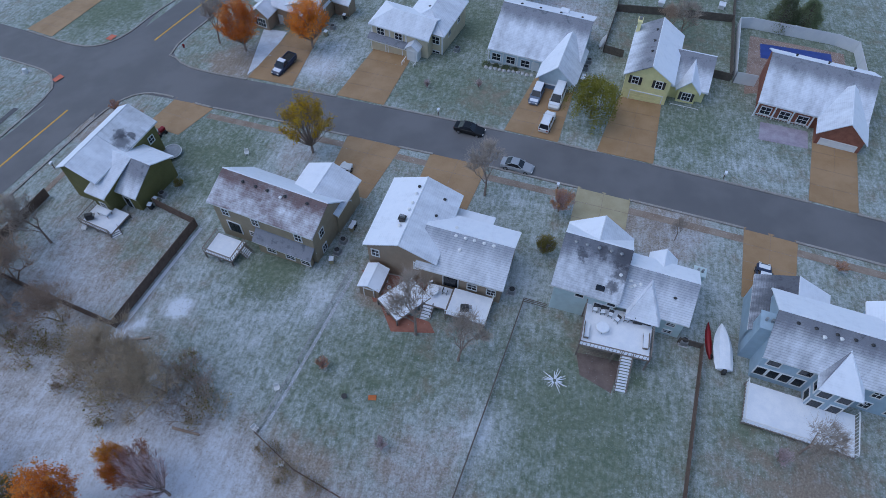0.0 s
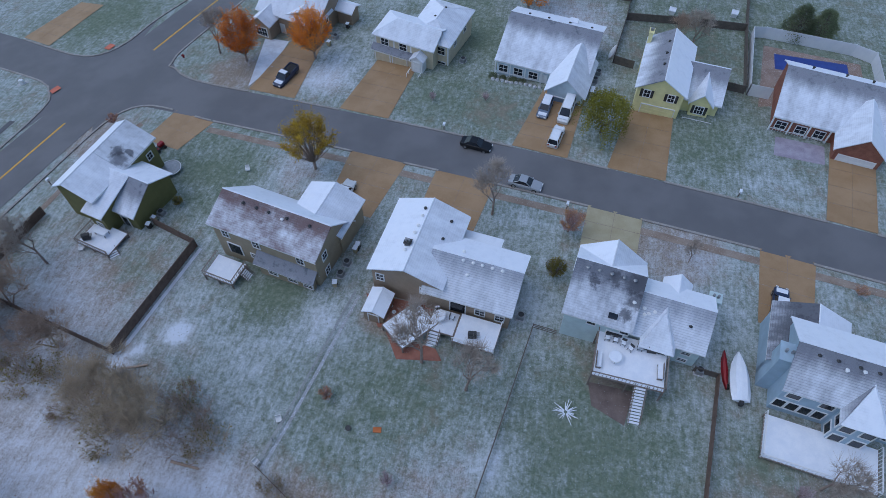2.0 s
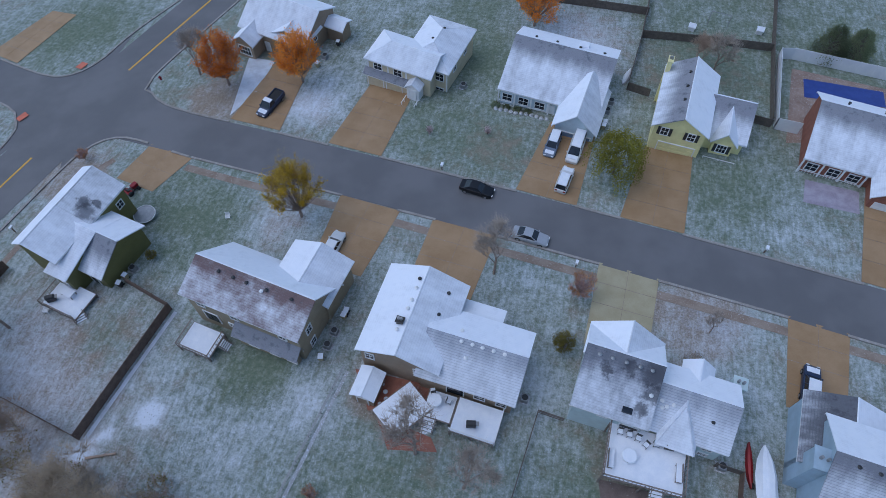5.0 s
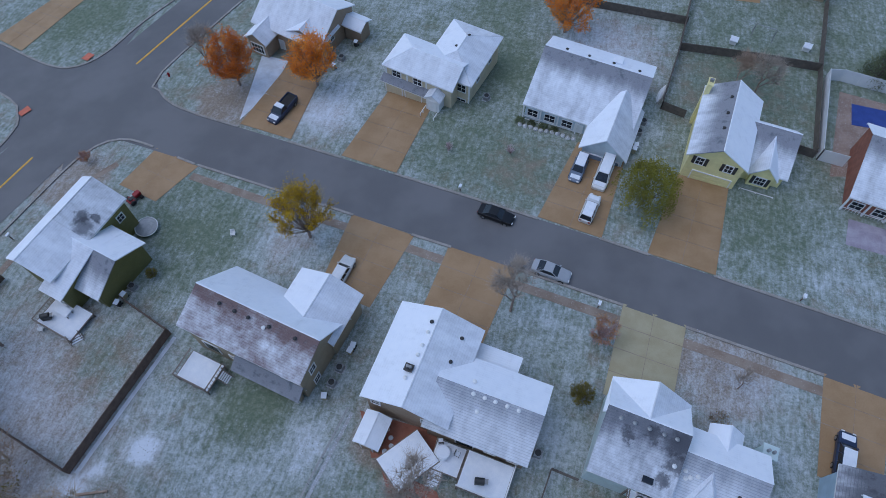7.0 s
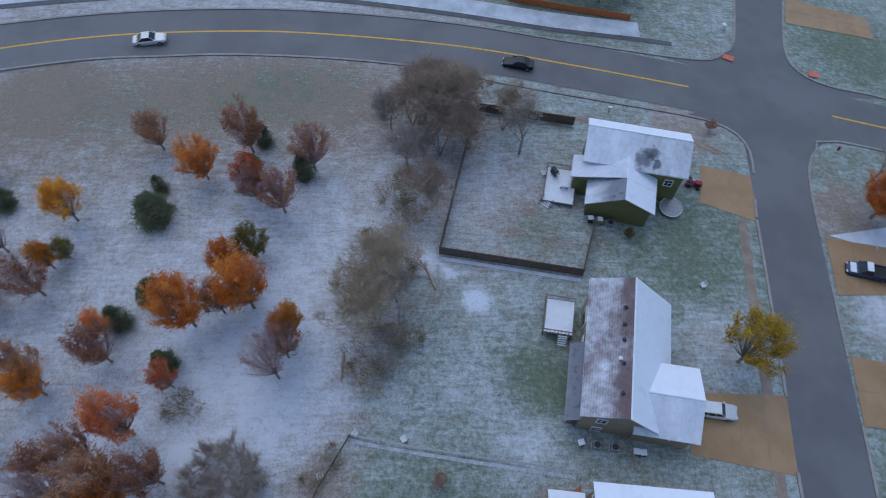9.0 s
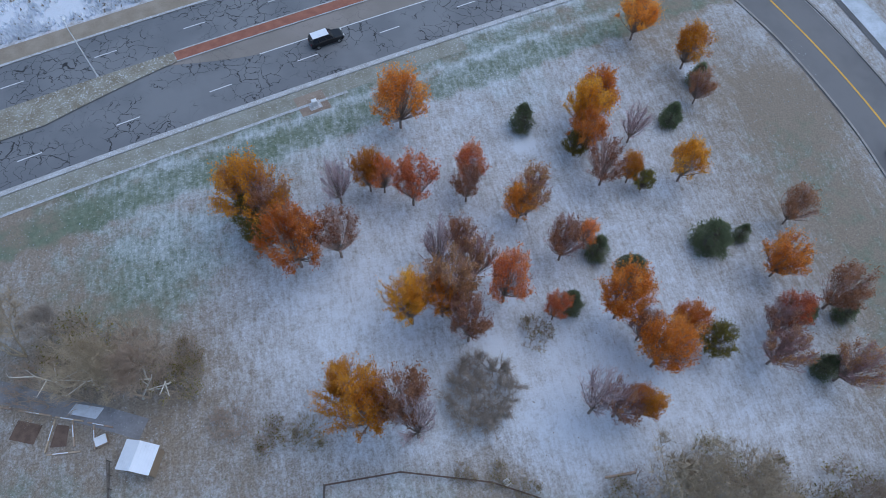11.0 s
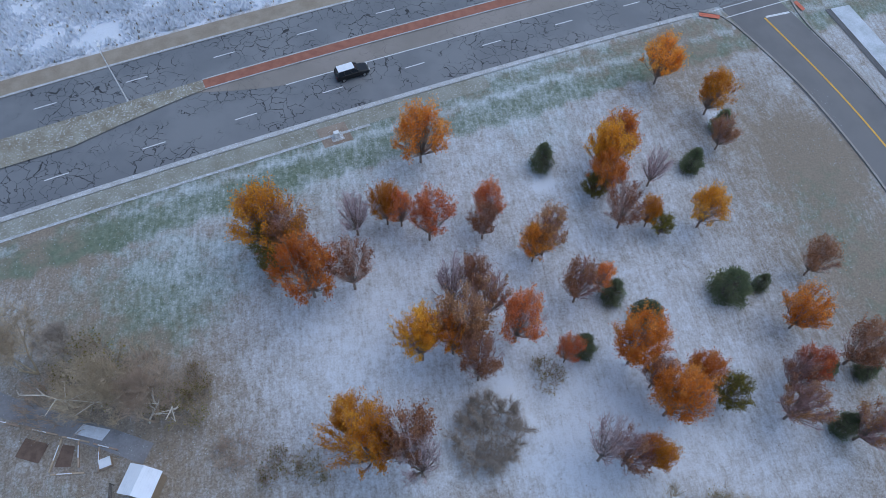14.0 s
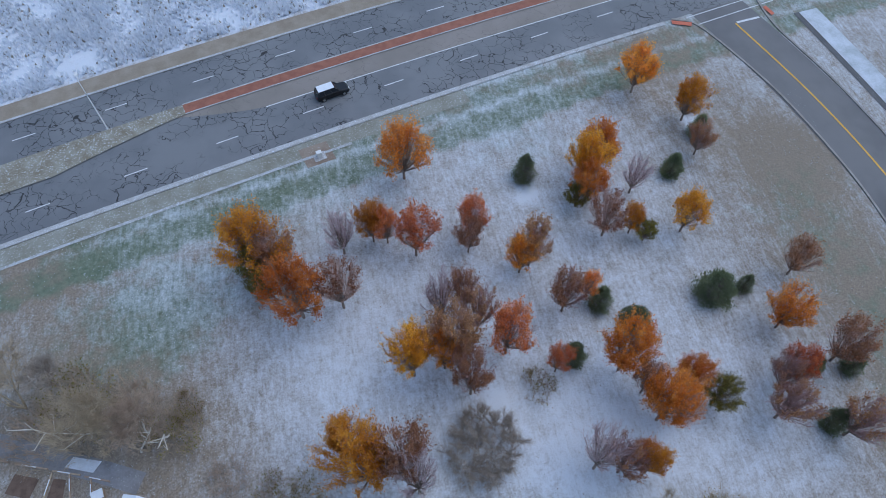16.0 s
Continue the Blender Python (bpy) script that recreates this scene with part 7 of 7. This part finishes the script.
log_pile(-25.0, 10.6, -4, "pale fallen log at the edge of the scrub")
log_pile(-36.2, 20.2, 20, "pale fallen log beside the fence corner")


def brush_star(x, y):
    """A felled crown left on the lawn, white with snow."""
    rng = random.Random(8)
    t = thing("brush_pile", pose(x, y, gz(x, y)), "pile of cut branches white with snow on the lawn", "brush pile")
    for k in range(26):
        a, r = rng.uniform(0, 6.28), rng.uniform(0.7, 1.7)
        bm = bmesh.new()
        tube(bm, (0.2 * math.cos(a), 0.2 * math.sin(a), 0.25), (r * math.cos(a), r * math.sin(a), rng.uniform(0.05, 0.4)), 0.07, 0.03, 5)
        part("branch", bm, SNOW_MAT, t)


brush_star(13.3, 24.6)
t = thing("play_mat", pose(-6.2, 18.5, gz(-6.2, 18.5) + 0.02, 0, 0, 10), "small orange board lying on the lawn", "board")
boxes("board", ORANGE, t, (-0.45, 0.45, -0.3, 0.3, 0, 0.08), bevel=0.02)
t = thing("fire_pit", pose(-9.3, 18.0, gz(-9.3, 18.0)), "small dark iron fire bowl on the lawn", "fire bowl")
bm = bmesh.new()
disc(bm, (0, 0, 0.05), 0.2, 0.25, 14, 0.32)
part("bowl", bm, DARK_METAL, t)


def garden_seat(x, y, angle, label):
    t = thing("garden_chair", pose(x, y, gz(x, y), 0, 0, angle), label, "chair", "chairs in the gardens")
    boxes("seat", WHITE_TRIM, t, (-0.3, 0.3, -0.3, 0.3, 0.36, 0.42))
    boxes("backrest", WHITE_TRIM, t, (-0.3, 0.3, 0.26, 0.32, 0.42, 0.95))
    for u in (-0.26, 0.26):
        boxes("armrest", WHITE_TRIM, t, (u - 0.04, u + 0.04, -0.3, 0.3, 0.58, 0.62))
        for v in (-0.26, 0.26):
            boxes("leg", WHITE_TRIM, t, (u - 0.03, u + 0.03, v - 0.03, v + 0.03, -0.05, 0.36))


garden_seat(-17.0, 17.4, 30, "white garden chair leaning by the wire fence")
garden_seat(-17.6, 12.4, 60, "white garden chair at the garden's corner")
garden_seat(-35.8, 53.4, 20, "white garden chair on the front lawn")
garden_seat(-13.4, 9.2, 200, "white garden chair by the low rail fence")
garden_seat(-52.4, 35.4, 10, "white garden chair beside the low deck")
for x, y, a in ((-8.3, 33.4, 0), (-8.0, 32.6, 30), (-8.5, 31.9, 60), (-8.9, 34.2, 10)):
    t = thing("stepping_stone", pose(x, y, gz(x, y) + 0.05, 0, 0, a), "round snow-capped garden stone beside the shed", "stone", "stones beside the shed")
    bm = bmesh.new()
    disc(bm, (0, 0, 0), 0.28, 0.18, 12, 0.2)
    part("stone", bm, SNOW_MAT, t)
# swing and toys in the far garden
t = thing("swing_frame", pose(28.4, 108.4, gz(28.4, 108.4), 0, 0, -10), "thin steel swing frame in the far garden", "swing")
for u in (-1.6, 1.6):
    for v in (-0.8, 0.8):
        bm = bmesh.new()
        tube(bm, (u, v, -0.2), (u, 0, 2.2), 0.05, 0.05, 6)
        part("leg", bm, STEEL, t)
bm = bmesh.new()
tube(bm, (-1.7, 0, 2.2), (1.7, 0, 2.2), 0.05, 0.05, 6)
part("crossbar", bm, STEEL, t)
for x, y, l in ((24.1, 105.9, "white plastic playhouse in the far garden"), (34.9, 107.1, "white plastic storage box by the fence")):
    t = thing("playhouse", pose(x, y, gz(x, y), 0, 0, -10), l, "playhouse")
    wing(t, (-0.6, 0.6, -0.5, 0.5), 0.8, 1.2, "u", WHITE_TRIM, (R_FULL, R_FULL), base=-.3, over=.1, trim=False)
# boulders and shrubs before the pale blue house
rng = random.Random(4)
for k in range(11):
    u = -7.4 + k * 0.78
    x, y = local(4, 86.0, -8, u, -6.3 + rng.uniform(-.2, .2))
    bm = bmesh.new()
    bmesh.ops.create_icosphere(bm, subdivisions=2, radius=0.34)
    for v in bm.verts:
        v.co *= 1 + 0.35 * noise.noise(v.co * 3 + Vector((k, 0, 0)))
        v.co.z *= 0.75
    ob = part("boulder", bm, KERB)
    ob.matrix_world = pose(x, y, gz(x, y) + 0.1, 0, 0, 40 * k)
    tagged(ob, "pale rounded boulder edging the porch bed", "boulder", "boulders along the porch")
for u, r in ((-7.6, .75), (-5.9, .6), (-4.2, .65), (-2.6, .6)):
    x, y = local(4, 86.0, -8, u, -5.75)
    t = thing("shrub", pose(x, y, gz(x, y)), "clipped grey-green shrub before the porch", "shrub", "shrubs along the porch")
    bm, r2 = bmesh.new(), random.Random(int(u * 10))
    for k in range(120):
        d = Vector((r2.gauss(0, 1), r2.gauss(0, 1), abs(r2.gauss(0, 1)))).normalized() * r * r2.uniform(0.7, 1)
        clump(bm, r2, d, 0.08, 4)
    part("crown", bm, LEAVES["pine"], t)

# the allotment and the ditch behind it
DITCH = surface("murky_ditch_water", (0.17, 0.165, 0.17), (0.30, 0.30, 0.32), 0.4, 4, 0.35)
strip("water", [(46, -17.5), (38, -11.2), (30.6, -7.6), (25.4, -5.2), (21.4, -3.2)], (-1.3, 0.9), 0.03, DITCH, label="murky half-frozen ditch behind the allotment", category="water")
slab("ice_patch", [(25.4, -6.0), (28.2, -7.0), (29.0, -6.1), (26.2, -5.0)], 0.05, SNOWY_WALK, 4, "pale patch of ice on the ditch", "ice")


def timber(x0, y0, x1, y1, label="weathered timber edging lying on the ground"):
    t = thing("timber_edging", pose((x0 + x1) / 2, (y0 + y1) / 2, gz((x0 + x1) / 2, (y0 + y1) / 2), 0, 0, math.degrees(math.atan2(y1 - y0, x1 - x0))), label, "timber", "timber edgings")
    w = math.hypot(x1 - x0, y1 - y0) / 2
    boxes("beam", BARK_PALE, t, (-w, w, -0.08, 0.08, -0.05, 0.18), bevel=0.02)
    boxes("snow", SNOW_MAT, t, (-w * 0.6, w * 0.3, -0.05, 0.05, 0.182, 0.21), label="thin line of snow")


for q in ((38.4, -9.2, 34.6, -7.7), (33.9, -7.4, 30.6, -6.2), (30.2, -6.0, 27.4, -5.0), (27.0, -4.8, 24.5, -3.8), (30.2, -5.8, 31.0, -2.5), (28.5, -5.4, 28.2, -2.6), (30.9, -2.3, 27.6, -2.0), (26.4, -4.4, 26.2, -1.9)):
    timber(*q)
slab("garden_bed", [(31.4, -5.4), (33.8, -6.4), (34.6, -4.6), (32.2, -3.6)], 0.06, FENCE_WOOD, 4, "bare dug garden bed with dark soil", "garden bed")
slab("garden_bed", [(28.8, -4.8), (30.0, -5.2), (30.6, -3.0), (29.0, -2.8)], 0.06, FENCE_WOOD, 4, "bare dug garden bed between timbers", "garden bed")
t = thing("crate", pose(25.5, -2.6, gz(25.5, -2.6), 0, 0, 15), "pale snow-topped crate beside the shed", "crate")
boxes("crate_body", BARK_PALE, t, (-0.6, 0.6, -0.5, 0.5, -0.05, 0.5))
boxes("snow", SNOW_MAT, t, (-0.58, 0.58, -0.48, 0.48, 0.502, 0.6), label="snow on the crate", bevel=0.03)
fence([(24.7, -0.4), (24.6, 3.6), (25.4, 8)], 1.0, FENCE_DARK, "low dark picket fence beside the shed", lattice=True, gap=1.2, thick=0.08)


def dead_limb(x, y, angle, label):
    rng = random.Random(int(x * 7))
    t = thing("dead_tree", pose(x, y, gz(x, y), 0, 0, angle), label, "tree", "dead trees in the ditch")
    bm = bmesh.new()
    p = Vector((0, 0, -0.2))
    d = Vector((0.35, 0.1, 1)).normalized()
    for k in range(5):
        q = p + d * 1.45
        tube(bm, p, q, 0.13 - 0.02 * k, 0.11 - 0.02 * k, 6)
        if k in (1, 2, 3):
            e = q + Vector((rng.uniform(-1, 1), rng.uniform(-1, 1), rng.uniform(0.2, 0.9))).normalized() * 2.1
            tube(bm, q, e, 0.07, 0.035, 5)
            tube(bm, e, e + Vector((rng.uniform(-.6, .6), rng.uniform(-.6, .6), .5)), 0.03, 0.01, 4)
        p, d = q, (d + Vector((rng.uniform(-.4, .4), rng.uniform(-.4, .4), 0.1))).normalized()
    part("trunk", bm, BARK_DEAD, t, "bleached bare trunk")


BARK_DEAD = surface("bleached_wood", (0.55, 0.50, 0.44), (0.74, 0.70, 0.64), 2, 14, 0.9)
dead_limb(26.6, -8.6, 200, "bleached dead tree leaning over the ditch")
dead_limb(24.0, -8.8, 20, "bleached dead tree with a forked top")
dead_limb(18.4, -7.6, 100, "thin bleached dead tree in the scrub")
dead_limb(28.8, -9.0, 60, "bleached dead tree with broken limbs")
dead_limb(20.6, -6.8, 240, "bleached dead branch standing in the scrub")
dead_limb(21.6, -6.2, 150, "bleached dead branch beside the scrub")

# red ramps at the crossings
RAMP = surface("red_ramp_tiles", (0.50, 0.12, 0.07), (0.62, 0.19, 0.12), 1, 10, 0.8)
for q in (((-76.4, 80.6), (-75.0, 80.2), (-74.6, 81.8), (-76.0, 82.2)), ((-79.0, 67.2), (-77.9, 66.6), (-77.2, 68.2), (-78.4, 68.9)), ((-60.6, -59.2), (-57.4, -60.0), (-57.2, -59.2), (-60.2, -58.4)), ((-75.6, -60), (-74.9, -62), (-74.2, -61.6), (-74.9, -59.6))):
    slab("kerb_ramp", q, 0.19, RAMP, 2, "red tiled dropped-kerb ramp at the crossing", "ramp")
utility_box(-85.7, 68.9)
t = thing("hydrant", pose(-59.4, 79.4, gz(-59.4, 79.4)), "small red and green hydrant on the corner", "hydrant")
bm = bmesh.new()
disc(bm, (0, 0, 0), 0.16, 0.6, 12)
disc(bm, (0, 0, 0.6), 0.2, 0.16, 12, 0.08)
part("barrel", bm, REDP, t)
boxes("outlet", REDP, t, (-0.28, 0.28, -0.07, 0.07, 0.36, 0.5))

# houses at the edge of the view
e1 = house(31.5, 124.5, -8, "tan two-storey house beyond the back gardens")
wing(e1, (-7.5, 7.5, -3.6, 5.0), 5.4, 7.8, "u", TAN, (R_GREY, R_FULL))
for c in (-3.6, 0.0, 3.4):
    window(e1, "S", c, 3.9, -3.22, 1.0, 1.2), window(e1, "S", c, 1.2, -3.22, 1.0, 1.2)
slab("patio", [(24.2, 117.2), (28.2, 117.4), (28.4, 120.4), (24.4, 120.2)], 0.05, DRIVE, 3, "small tan concrete terrace in a far garden", "patio")
e2 = house(-111.5, 4.5, 10, "low white-roofed house beyond the footpath")
wing(e2, (-6.0, 6.0, -7.0, 7.0), 3.0, 5.4, "v", CREAM, (R_FULL, R_FULL))
window(e2, "E", 0, 1.6, 5.62), window(e2, "E", 4, 1.6, 5.62)
slab("patio", [(-105.6, -10.4), (-101.8, -8.0), (-103.6, -2.6), (-106.4, -3.4)], 0.05, DRIVE_PALE, 4, "tan terrace beside the low house", "patio")
for x, y in ((-97.0, -8.6), (-96.4, -5.6), (-95.6, -2.8)):
    t = thing("shrub", pose(x, y, gz(x, y)), "round russet shrub with snow on its top", "shrub", "russet shrubs")
    bm, r2 = bmesh.new(), random.Random(int(x * 10))
    for k in range(170):
        d = Vector((r2.gauss(0, 1), r2.gauss(0, 1), abs(r2.gauss(0, 1)))).normalized() * 1.5 * r2.uniform(0.6, 1)
        clump(bm, r2, d, 0.14, 6)
    part("crown", bm, LEAVES["red"], t)
t = thing("rowing_boat", pose(14.4, 91.4, gz(14.4, 91.4), 0, 0, 76), "white rowing boat leaning on the dark fence", "boat")
bm = bmesh.new()
rings = [[bm.verts.new(p) for p in ((s_, -w, 0.15), (s_, -w * .6, 0.5), (s_, 0, 0.6), (s_, w * .6, 0.5), (s_, w, 0.15))] for s_, w in ((-1.9, .1), (-1.0, .4), (0, .5), (1.0, .45), (1.8, .1))]
for r, q in zip(rings, rings[1:]):
    for i in range(5):
        bm.faces.new((r[i], r[(i + 1) % 5], q[(i + 1) % 5], q[i]))
part("hull", bm, WHITE_TRIM, t)
